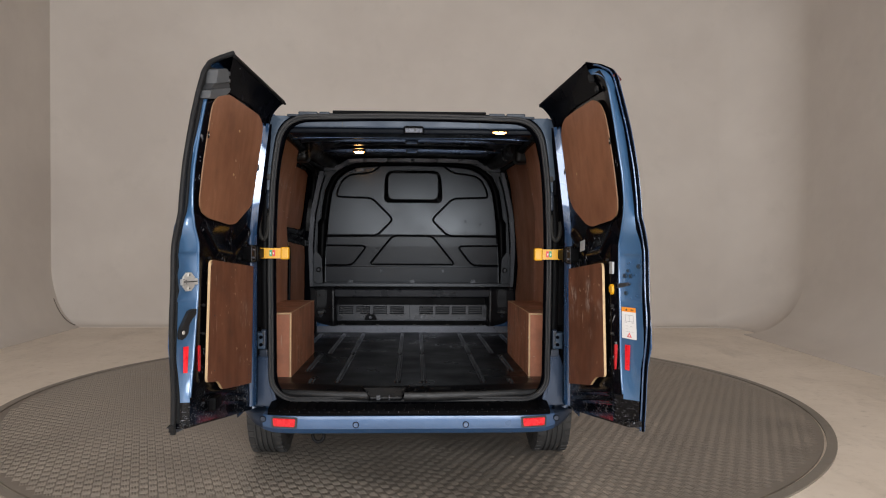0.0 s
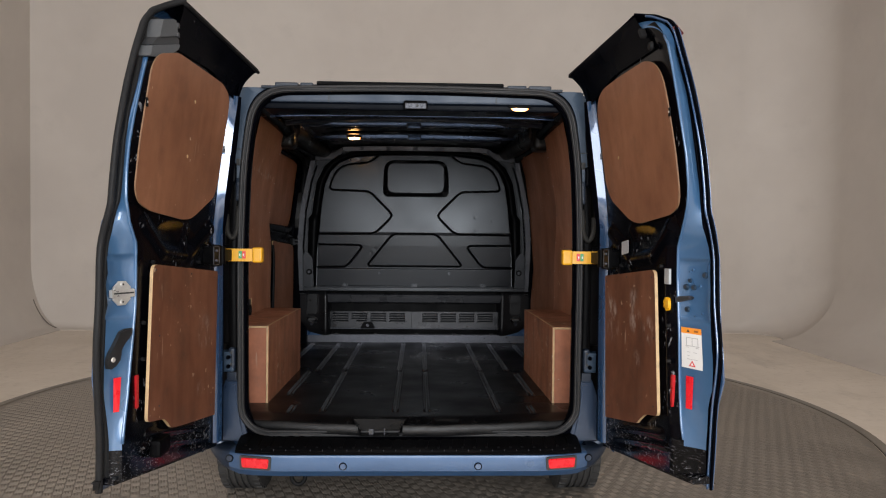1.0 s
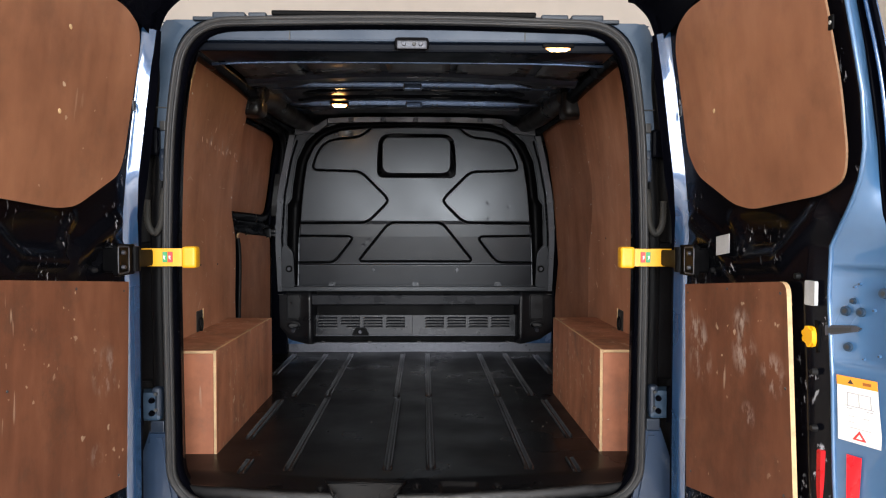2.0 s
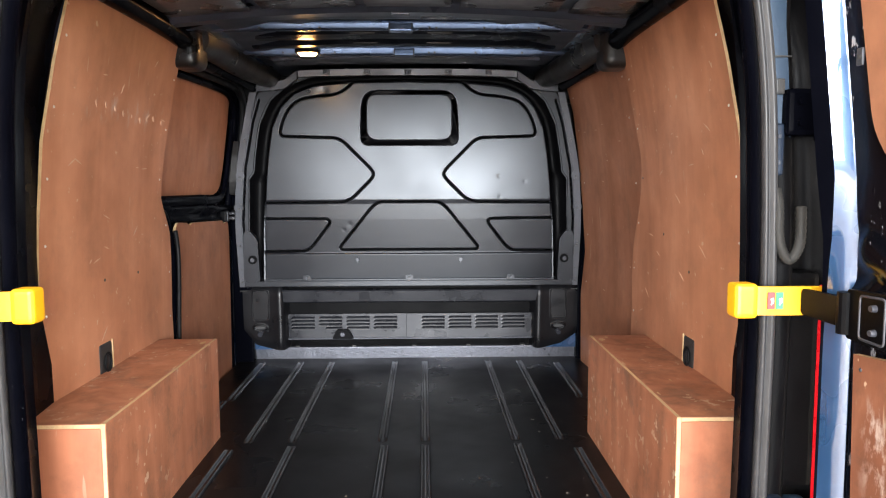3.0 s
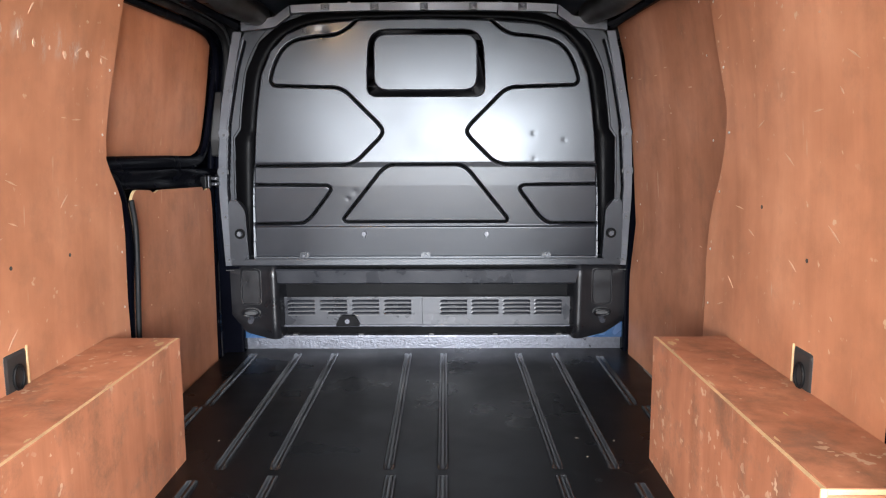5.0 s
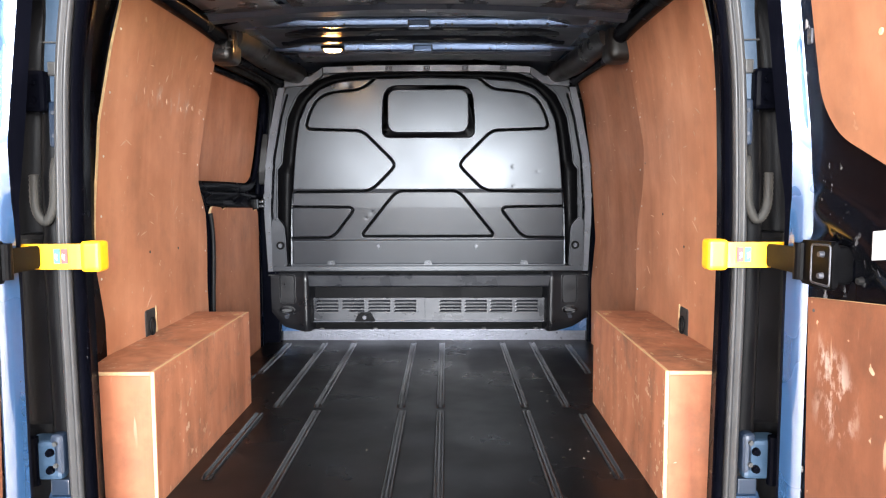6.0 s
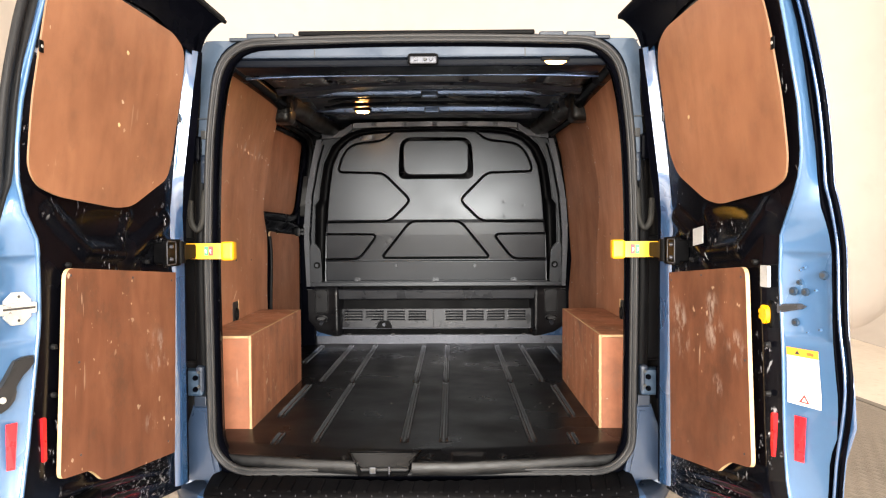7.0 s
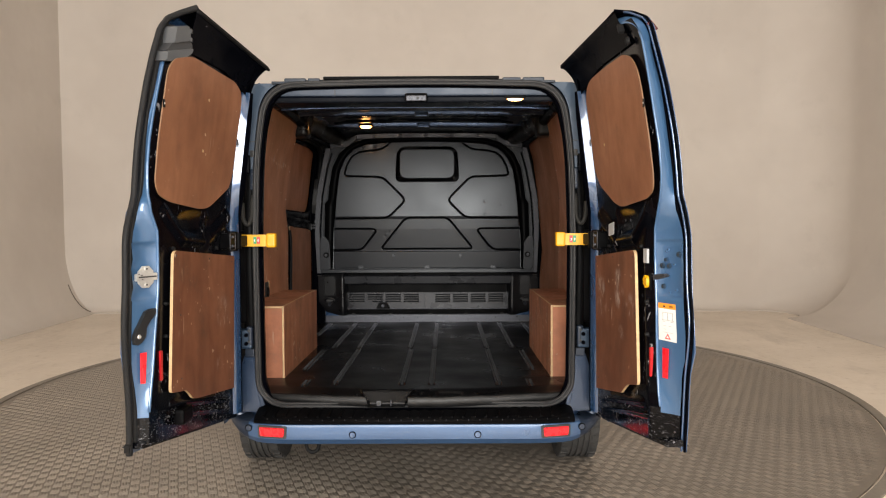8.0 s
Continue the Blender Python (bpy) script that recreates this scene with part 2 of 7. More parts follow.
TYRE = plain("tyre_rubber", (0.04, 0.039, 0.038), 0.7, 0, 0.3, 20, 160, 0.0008)
HOSE = plain("grey_cable_hose", (0.022, 0.0215, 0.020), 0.6, 0, 0.25, 30, 200, spec=0.15)


# ---- geometry tools ----
def part(name, data, mats, parent=None, label="", smooth=False):
    """Links a bmesh or (verts, faces) as one mesh object under parent."""
    me = bpy.data.meshes.new(name)
    if isinstance(data, tuple):
        me.from_pydata([tuple(map(float, p)) for p in data[0]], [], data[1])
    else:
        bmesh.ops.recalc_face_normals(data, faces=data.faces[:])
        data.to_mesh(me)
        data.free()
    for m in mats if isinstance(mats, (list, tuple)) else [mats]:
        me.materials.append(m)
    if smooth:
        me.shade_smooth()
    ob = new(name, me)
    if parent is not None:
        ob.parent = parent
    if label:
        ob["label"] = label
    return ob


def thing(name, label, category, group="", kind="", m=None):
    ob = new(name)
    ob.empty_display_size = 0.1
    ob.matrix_world = V if m is None else m
    return tagged(ob, label, category, group, kind)


def cuboid(bm, lo, hi, bev=0.0, seg=2):
    c = [(a + b) / 2 for a, b in zip(lo, hi)]
    s = [abs(b - a) for a, b in zip(lo, hi)]
    r = bmesh.ops.create_cube(bm, size=1, matrix=Matrix.Translation(c) @ Matrix.Diagonal((*s, 1)))
    if bev:
        vs = set(r["verts"])
        es = [e for e in bm.edges if e.verts[0] in vs and e.verts[1] in vs]
        bmesh.ops.bevel(bm, geom=es, offset=min(bev, min(s) * 0.45), segments=seg, affect="EDGES", profile=0.6)
    return bm


def box(lo, hi, bev=0.0, seg=2):
    return cuboid(bmesh.new(), lo, hi, bev, seg)


def cylinder(bm, a, b, r1, r2=None, n=20):
    a, b = Vector(a), Vector(b)
    q = (b - a).to_track_quat("Z", "Y").to_matrix().to_4x4()
    bmesh.ops.create_cone(bm, cap_ends=True, segments=n, radius1=r1, radius2=r1 if r2 is None else r2, depth=(b - a).length, matrix=Matrix.Translation((a + b) / 2) @ q)
    return bm


def arcs(pts, radii, seg=6, closed=True):
    """A polyline with its corners rounded."""
    n, out = len(pts), []
    for i, p in enumerate(pts):
        r = radii[i] if isinstance(radii, (list, tuple)) else radii
        if r == 0 or (not closed and i in (0, n - 1)):
            out.append(tuple(p))
            continue
        p, a, b = Vector(p), Vector(pts[i - 1]), Vector(pts[(i + 1) % n])
        da, db = (a - p), (b - p)
        k = min(r, da.length * 0.48, db.length * 0.48)
        s, e = p + da.normalized() * k, p + db.normalized() * k
        for j in range(seg + 1):
            f = j / seg
            out.append(tuple((1 - f) ** 2 * s + 2 * f * (1 - f) * p + f * f * e))
    return out


def prism(outline, place, w0, w1, bev=0.0, edge_mat=None):
    """An outline (u, v) made solid between w0 and w1; place(u, v, w) gives the point."""
    bm = bmesh.new()
    lo = [bm.verts.new(place(u, v, w0)) for u, v in outline]
    hi = [bm.verts.new(place(u, v, w1)) for u, v in outline]
    n = len(outline)
    caps = [bm.faces.new(lo[::-1]), bm.faces.new(hi)]
    for i in range(n):
        f = bm.faces.new((lo[i], lo[(i + 1) % n], hi[(i + 1) % n], hi[i]))
        if edge_mat is not None:
            f.material_index = edge_mat
    if bev:
        es = [e for c in caps for e in c.edges]
        bmesh.ops.bevel(bm, geom=es, offset=bev, segments=2, affect="EDGES")
    return bm


def sweep(path, profile, side, closed=True):
    """A profile of (a, b) drawn along a path; side(i, tangent) gives the directions of a and b."""
    n, k = len(path), len(profile)
    verts, faces = [], []
    for i in range(n):
        p = Vector(path[i])
        a, b = path[(i - 1) % n if closed else max(0, i - 1)], path[(i + 1) % n if closed else min(n - 1, i + 1)]
        tan = (Vector(b) - Vector(a)).normalized()
        da, db = side(i, tan)
        verts += [p + da * u + db * w for u, w in profile]
    for i in range(n if closed else n - 1):
        for j in range(k):
            q, r = i * k, ((i + 1) % n) * k
            faces.append((q + j, q + (j + 1) % k, r + (j + 1) % k, r + j))
    if not closed:
        faces += [tuple(range(k))[::-1], tuple(range((n - 1) * k, n * k))]
    return verts, faces


def tube(path, radius, n=10, closed=False, wave=None):
    """A round tube; wave(i) may swell it."""
    up = [None]

    def side(i, tan):
        ref = up[0] if up[0] is not None else (Vector((0, 0, 1)) if abs(tan.z) < 0.9 else Vector((1, 0, 0)))
        a = (ref - tan * ref.dot(tan)).normalized()
        up[0] = a
        k = wave(i) if wave else 1
        return a * k, tan.cross(a) * k

    prof = [(radius * math.cos(2 * math.pi * j / n), radius * math.sin(2 * math.pi * j / n)) for j in range(n)]
    return sweep(path, prof, side, closed)


def smooth_path(pts, steps=8):
    """A Catmull-Rom curve through the points."""
    out, n = [], len(pts)
    for i in range(n - 1):
        p0, p1, p2, p3 = (Vector(pts[max(0, min(n - 1, i + d))]) for d in (-1, 0, 1, 2))
        for s in range(steps):
            t = s / steps
            out.append(0.5 * ((2 * p1) + (p2 - p0) * t + (2 * p0 - 5 * p1 + 4 * p2 - p3) * t * t + (3 * p1 - p0 - 3 * p2 + p3) * t ** 3))
    return out + [Vector(pts[-1])]


def sheet(us, vs, place, drop=None):
    """A grid of quads over us x vs; drop(u, v) leaves a face out."""
    verts = [place(u, v) for v in vs for u in us]
    k, faces = len(us), []
    for j in range(len(vs) - 1):
        for i in range(k - 1):
            if drop and drop((us[i] + us[i + 1]) / 2, (vs[j] + vs[j + 1]) / 2):
                continue
            q = j * k + i
            faces.append((q, q + 1, q + k + 1, q + k))
    return verts, faces


def span_list(a, b, n):
    return [a + (b - a) * i / n for i in range(n + 1)]


def table(z, rows):
    """Straight interpolation in rows of (z, value)."""
    if z <= rows[0][0]:
        return rows[0][1]
    for (a, p), (b, q) in zip(rows, rows[1:]):
        if z <= b:
            return p + (q - p) * (z - a) / (b - a)
    return rows[-1][1]


def line_distance(X, Z, pts, closed=False):
    d = np.full(X.shape, 9.0)
    ring = list(pts) + ([pts[0]] if closed else [])
    for (ax, az), (bx, bz) in zip(ring, ring[1:]):
        dx, dz = bx - ax, bz - az
        t = np.clip(((X - ax) * dx + (Z - az) * dz) / (dx * dx + dz * dz + 1e-12), 0, 1)
        d = np.minimum(d, np.hypot(X - ax - t * dx, Z - az - t * dz))
    return d


def inside(X, Z, pts):
    r = np.zeros(X.shape, bool)
    for (ax, az), (bx, bz) in zip(pts, pts[1:] + pts[:1]):
        if az != bz:
            r ^= ((az > Z) != (bz > Z)) & (X < (bx - ax) * (Z - az) / (bz - az) + ax)
    return r


def ease(d, a, b):
    """1 below a, 0 above b, smooth between."""
    t = np.clip((d - a) / (b - a), 0, 1)
    return 1 - t * t * (3 - 2 * t)


def mirrored(pts):
    return [(-a, b) for a, b in pts]


# ---- the studio ----
def room_materials():
    m, t, b = nodes_of("studio_wall_paint")
    v = coords(t)
    n1, n2, n3 = noise_tex(t, v, 0.5, 4, 0.6), noise_tex(t, v, 30, 4), noise_tex(t, v, 1.6, 6, 0.7)
    base = ramp(t, n1, [(0.35, (0.57, 0.515, 0.465)), (0.65, (0.64, 0.585, 0.53))])
    base = mix(t, span(t, n3, 0.58, 0.75, 0, 0.25), base, (0.46, 0.42, 0.375))
    link(t, base, b.inputs["Base Color"])
    b.inputs["Roughness"].default_value = 0.75
    bump(t, b, n1, 0.35, 0.15)
    f, t, b = nodes_of("painted_concrete_floor")
    v = coords(t)
    n1, n2, n3 = noise_tex(t, v, 0.9, 5, 0.6), noise_tex(t, v, 14, 6, 0.7), noise_tex(t, coords(t, (1, 0.3, 1)), 2.2, 5, 0.7)
    base = ramp(t, n1, [(0.3, (0.66, 0.575, 0.48)), (0.7, (0.80, 0.71, 0.61))])
    base = mix(t, span(t, n3, 0.52, 0.72, 0, 0.5), base, (0.47, 0.405, 0.33))
    base = mix(t, span(t, n2, 0.58, 0.7, 0, 0.35), base, (0.40, 0.35, 0.29))
    link(t, base, b.inputs["Base Color"])
    link(t, span(t, n2, 0.3, 0.7, 0.35, 0.6), b.inputs["Roughness"])
    bump(t, b, n2, 0.15, 0.004)
    p, t, b = nodes_of("worn_tread_plate")
    v = coords(t)
    n1, n2, n3 = noise_tex(t, v, 1.1, 5, 0.6), noise_tex(t, v, 40, 4, 0.7), noise_tex(t, coords(t, (0.4, 2, 1)), 3, 4, 0.6)
    base = ramp(t, calc(t, "ADD", calc(t, "MULTIPLY", n1, 0.6), calc(t, "MULTIPLY", n2, 0.4)), [(0.35, (0.185, 0.160, 0.135)), (0.65, (0.27, 0.236, 0.20))])
    base = mix(t, span(t, n3, 0.56, 0.72, 0, 0.4), base, (0.15, 0.125, 0.105))
    link(t, base, b.inputs["Base Color"])
    link(t, span(t, n2, 0.3, 0.7, 0.34, 0.5), b.inputs["Roughness"])
    b.inputs["Metallic"].default_value = 0.5
    return m, f, p


WALL, CONCRETE, PLATE = room_materials()
CREASE = plain("dark_crease", (0.16, 0.135, 0.11), 0.8, 0, 0.4, 8, 60)
BACK, LEFT, RIGHT, REAR = 7.3, -5.36, 5.55, -8.5
CENTRE, RADIUS = (-0.003, 2.583), 3.208


def wall_run(x0, y0, x1, y1, top=CEILING, cove=0.5, thick=0.2, n=24, high=0):
    """A wall that sweeps into the floor by a cove, along one line; the place lies on its left-hand side."""
    a, b = Vector((x0, y0, 0)), Vector((x1, y1, 0))
    d = (b - a).normalized()
    inw = Vector((-d.y, d.x, 0))
    high = high or cove
    prof = [(cove - cove * math.sin(math.pi / 2 * i / 12), high - high * math.cos(math.pi / 2 * i / 12)) for i in range(13)]
    prof = [(cove + 0.02, -0.004)] + [(w, z + 0.002) for w, z in prof] + [(0, top), (-thick, top), (-thick, -0.1), (cove + 0.02, -0.1)]
    verts, faces, k = [], [], len(prof)
    for i in range(n + 1):
        p = a + (b - a) * i / n
        verts += [p + inw * w + Vector((0, 0, z)) for w, z in prof]
    for i in range(n):
        for j in range(k):
            faces.append((i * k + j, i * k + (j + 1) % k, (i + 1) * k + (j + 1) % k, (i + 1) * k + j))
    return verts, faces


def build_room():
    tagged(part("ground", box((LEFT - 0.3, REAR - 0.3, -0.3), (RIGHT + 0.3, BACK + 0.3, -0.012)), CONCRETE), "scuffed cream painted concrete studio floor", "floor", kind="structure")
    tagged(part("wall_north", wall_run(RIGHT - 0.9, BACK, LEFT - 0.2, BACK, cove=0.12), WALL), "beige painted studio back wall", "wall", kind="structure")
    tagged(part("wall_west", wall_run(LEFT, BACK + 0.2, LEFT, REAR, cove=0.45, high=0.95), WALL), "beige studio side wall curving into the floor", "wall", kind="structure")
    tagged(part("wall_east", wall_run(RIGHT, REAR, RIGHT, BACK - 0.9, cove=0.85), WALL), "beige studio side wall curving into the floor", "wall", kind="structure")
    a, b, c, d = WINDOWS
    bm = bmesh.new()
    for lo, hi in (((LEFT - 0.2, 0), (a, CEILING)), ((b, 0), (RIGHT + 0.2, CEILING)), ((a, d), (b, CEILING)), ((a, -0.05), (b, c))):
        cuboid(bm, (lo[0], REAR - 0.25, lo[1]), (hi[0], REAR, hi[1]))
    tagged(part("wall_south", bm, WALL), "plain studio wall with wide daylit windows", "wall", kind="structure")
    # rounded corner between back wall and right-hand wall
    verts, faces, R, n = [], [], 0.9, 20
    for i in range(n + 1):
        a = math.pi / 2 * i / n
        cove = 0.85 + (0.12 - 0.85) * i / n
        prof = [(cove - cove * math.sin(math.pi / 2 * j / 12), cove - cove * math.cos(math.pi / 2 * j / 12) + 0.002) for j in range(13)] + [(0, CEILING), (-0.2, CEILING), (-0.2, -0.1), (cove + 0.02, -0.1)]
        k = len(prof)
        for w, z in prof:
            r = max(0.0, R - w)
            verts.append((RIGHT - R + r * math.cos(a), BACK - R + r * math.sin(a), z))
    for i in range(n):
        for j in range(k):
            faces.append((i * k + j, i * k + (j + 1) % k, (i + 1) * k + (j + 1) % k, (i + 1) * k + j))
    tagged(part("wall_corner", (verts, faces), WALL, smooth=True), "beige rounded studio corner with a lumpy cove", "wall", kind="structure")
    # thin dark tube along the lower part of the corner crease
    crease = [(LEFT + 0.45 - 0.45 * math.sin(a), BACK - 0.10, 0.95 - 0.95 * math.cos(a) + 0.012) for a in span_list(0.12, 0.95, 14)]
    tagged(part("wall_crease", tube(crease, 0.007, 6), CREASE), "dark line along the crease of the studio corner", "wall crack", kind="structure")
    for name in ("wall_north", "wall_west", "wall_east"):
        bpy.data.objects[name].data.shade_smooth()
        bpy.data.objects[name].data.set_sharp_from_angle(angle=radians(35))
    bpy.data.objects["wall_corner"].data.set_sharp_from_angle(angle=radians(35))
    tagged(part("ceiling", box((LEFT - 0.3, REAR - 0.3, CEILING), (RIGHT + 0.3, BACK + 0.3, CEILING + 0.2)), WALL), "plain pale studio ceiling", "ceiling", kind="structure")
    for lx, ly, sx, sy in LAMPS:
        bm = box((lx - sx / 2 - 0.04, ly - sy / 2 - 0.04, CEILING - 0.1), (lx + sx / 2 + 0.04, ly + sy / 2 + 0.04, CEILING - 0.002), 0.01)
        tagged(part("ceiling_light_housing", bm, PLASTIC_GREY), "grey housing of a studio ceiling light panel", "ceiling light", "studio ceiling lights")


def disc(r0, r1, z0, z1, n=160):
    verts, faces = [], []
    for i in range(n):
        c, s = math.cos(2 * math.pi * i / n), math.sin(2 * math.pi * i / n)
        verts += [(CENTRE[0] + r * c, CENTRE[1] + r * s, z) for r, z in ((r0, z1), (r1, z1), (r1, z0), (r0, z0))]
    for i in range(n):
        q, r = i * 4, ((i + 1) % n) * 4
        for j in range(4):
            faces.append((q + j, q + (j + 1) % 4, r + (j + 1) % 4, r + j))
    return verts, faces


def build_turntable():
    tt = thing("turntable", "round brown-grey steel tread-plate turntable set in the floor", "turntable", m=Matrix.Identity(4))
    part("deck", disc(0.0, RADIUS - 0.008, -0.02, 0.0), PLATE, tt)
    part("rim_ring", disc(RADIUS + 0.008, RADIUS + 0.072, -0.02, 0.001), plain("rim_steel", (0.22, 0.195, 0.165), 0.5, 0.3, 0.2, 4, 60), tt, "plain worn steel outer ring")
    part("gap_floor", disc(RADIUS - 0.02, RADIUS + 0.02, -0.03, -0.016), BLACK_INK, tt)
    # raised tread bars in groups that turn by a right angle from cell to cell
    verts, faces = [], []
    cell = 0.047
    n = int(RADIUS / cell * 1.1) + 1
    for i in range(-n, n + 1):
        for j in range(-n, n + 1):
            x, y = (i * 0.94 - j * 0.34) * cell, (i * 0.34 + j * 0.94) * cell
            if math.hypot(x, y) > RADIUS - 0.06 or y > 2.6 or y < -3.2:
                continue
            ang = 0.35 if (i + j) % 2 else 0.35 + math.pi / 2
            c, s = math.cos(ang), math.sin(ang)
            for off in (-0.0145, 0.0, 0.0145):
                L, w, h = 0.0215, 0.0055, 0.0016
                q = len(verts)
                for k, z in ((1.0, 0.0), (0.80, h)):
                    for a, b in ((-L, -w * 0.6), (L, -w * 0.6), (L, w * 0.6), (-L, w * 0.6)):
                        b = b / 0.6 * k + off
                        verts.append((CENTRE[0] + x + a * (0.94 if k < 1 else 1) * c - b * s, CENTRE[1] + y + a * (0.94 if k < 1 else 1) * s + b * c, z + 0.0002))
                faces += [(q + 4, q + 5, q + 6, q + 7)] + [(q + i_, q + (i_ + 1) % 4, q + 4 + (i_ + 1) % 4, q + 4 + i_) for i_ in range(4)]
    tagged(part("tread_pattern", (verts, faces), plain("polished_tread_bar", (0.275, 0.24, 0.203), 0.42, 0.55, 0.3, 1.6, 60), tt), kind="stuff")


build_room()
build_turntable()

# ---- the van ----
FLOOR = 0.55
SIDE = [(0.35, 0.955), (0.6, 0.975), (1.0, 0.985), (1.35, 0.965), (1.6, 0.955), (1.85, 0.925), (1.98, 0.875), (2.03, 0.76)]
LINING = [(0.5, 0.895), (1.0, 0.9), (1.35, 0.89), (1.6, 0.868), (1.8, 0.838), (1.98, 0.80), (2.05, 0.77)]
FORWARD_END = [(0.5, 0.89), (0.9, 0.89), (1.13, 0.912), (1.37, 0.897), (1.6, 0.876), (1.83, 0.845), (1.97, 0.805)]
van = thing("van", "blue metallic panel van with both rear doors wide open", "van")


def aperture_loop(dx=0.0, n=8):
    """The rear opening's outline in x and z, grown by dx."""
    pts = [(-0.705 - dx, 0.502 - dx), (0.705 + dx, 0.502 - dx), (0.715 + dx, 1.30), (0.700 + dx, 1.70), (0.655 + dx, 1.955 + dx), (0, 1.972 + dx), (-0.655 - dx, 1.955 + dx), (-0.700 - dx, 1.70), (-0.715 - dx, 1.30)]
    rad = [0.13, 0.13, 0.2, 0.2, 0.15, 0.4, 0.15, 0.2, 0.2]
    return arcs([(a, b, 0) for a, b in pts], rad, n)


def bow(x):
    """How far the curved sill stands back from its corners towards the bumper."""
    return 0.10 * max(0.0, 1 - (abs(x) / 0.7) ** 1.6)


def bowed(p, lift=0.0):
    k = max(0.0, min(1.0, (0.62 - p[2]) / 0.09))
    return (p[0], p[1] - bow(p[0]) * k, p[2] + lift * k)


def ring_between(loops):
    """Faces between loops of equal length, one after another."""
    verts, faces, k = [], [], len(loops[0])
    for lp in loops:
        verts += lp
    for i in range(len(loops) - 1):
        for j in range(k):
            faces.append((i * k + j, i * k + (j + 1) % k, (i + 1) * k + (j + 1) % k, (i + 1) * k + j))
    return verts, faces


def build_shell():
    # rear frame: from inside the jamb, out over the seal flange to the outer corner, and forward to the side panels
    lp = lambda d, y: [bowed((a, y, b)) for a, b, _ in aperture_loop(d)]

    def outer(y, grow):
        out = []
        for a, b, _ in aperture_loop(0.0):
            z = 0.40 + (b - 0.502) * (2.006 - 0.40) / 1.47
            w = table(z, [(0.4, 0.87), (0.9, 0.895), (1.4, 0.89), (1.75, 0.86), (1.975, 0.80), (2.01, 0.74)])
            k = a / 0.715
            k = max(-1, min(1, k * 1.03))
            out.append((k * (w + grow), y, z + (0.0 if b < 1.9 else grow * 0.3)))
        return out

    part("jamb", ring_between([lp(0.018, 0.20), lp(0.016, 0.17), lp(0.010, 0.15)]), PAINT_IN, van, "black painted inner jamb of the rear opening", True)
    part("seal_flange", ring_between([lp(0.010, 0.15), lp(0.010, 0.132), lp(0.016, 0.113), lp(0.05, 0.112), lp(0.054, 0.128)]), PAINT_IN, van, "blue flange under the seal, blackened for its shade", True)
    flat = lambda d, y: [bowed((a * (1 - 0.022 * max(0.0, min(1.0, (1.92 - b) / 0.12))), y, min(b, 1.997))) for a, b, _ in aperture_loop(d)]
    v, f = ring_between([lp(0.046, 0.122), lp(0.052, 0.113), flat(0.095, 0.110), flat(0.105, 0.116), flat(0.108, 0.175), outer(0.175, -0.02), outer(0.12, 0.0), outer(0.14, 0.03), outer(0.3, 0.06)])
    mid = lambda q: sum(v[i][2] for i in q) / len(q)

    def only(fs):
        used = sorted({i for q in fs for i in q})
        at = {i: k for k, i in enumerate(used)}
        return [v[i] for i in used], [tuple(at[i] for i in q) for q in fs]

    edge_of = len(lp(0.046, 0))
    outward = lambda q: min(q) // edge_of >= 2
    blue = [q for q in f if mid(q) <= 0.72 or mid(q) > 1.93 or (mid(q) >= 1.60 and not outward(q)) or (mid(q) > 1.60 and min(q) // edge_of > 5)]
    rest = [q for q in f if q not in set(blue)]
    sill_face = lambda q: mid(q) < 0.56 and abs(sum(v[i][0] for i in q) / len(q)) < 0.66
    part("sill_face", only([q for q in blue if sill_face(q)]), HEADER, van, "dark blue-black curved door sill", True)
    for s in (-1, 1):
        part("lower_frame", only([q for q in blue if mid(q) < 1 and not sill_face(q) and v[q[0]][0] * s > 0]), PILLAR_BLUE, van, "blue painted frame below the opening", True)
    part("rear_frame", only([q for q in blue if mid(q) > 1]), FRAME_BLUE, van, "blue painted frame round the rear opening, darkened for the door's shade", True).data.set_sharp_from_angle(angle=radians(35))
    for s in (-1, 1):
        part("pillar_trim", only([q for q in rest if v[q[0]][0] * s > 0]), PLASTIC, van, "black trim down the rear pillar", True)
    # sides and roof, closed to the front
    zs = [0.35, 0.6, 0.85, 1.0, 1.2, 1.35, 1.5, 1.65, 1.8, 1.9, 1.98, 2.03]
    for s, nm in ((-1, "side_panel"), (1, "side_panel")):
        v, f = sheet([0.28, 0.8, 1.5, 2.2, 3.0, 3.7], zs, lambda y, z: (s * (table(z, SIDE) - max(0, y - 3.0) * 0.03 * (z - 0.3)), y, z))
        ob = part(nm, (v, f), PAINT, van, "", True)
        ob.modifiers.new("thickness", "SOLIDIFY").thickness = 0.004
    us = span_list(-0.765, 0.765, 16)
    v, f = sheet(us, [0.14, 0.3, 0.8, 1.6, 2.4, 3.2], lambda x, y: (x, y, 1.998 + 0.032 * min(1, (y - 0.14) / 0.4) + (0.012 + 0.058 * min(1, max(0, (y - 0.1) / 1.2))) * (1 - (x / 0.765) ** 2)))
    ob = part("roof", (v, f), PAINT, van, "", True)
    ob.modifiers.new("thickness", "SOLIDIFY").thickness = 0.004
    # plain nose
    sec = [(3.0, 0.36, 2.04, 0.98), (3.35, 0.34, 1.98, 0.97), (3.95, 0.32, 1.42, 0.96), (4.35, 0.30, 1.22, 0.95), (4.75, 0.30, 1.05, 0.88), (4.93, 0.34, 0.85, 0.72)]
    loops = []
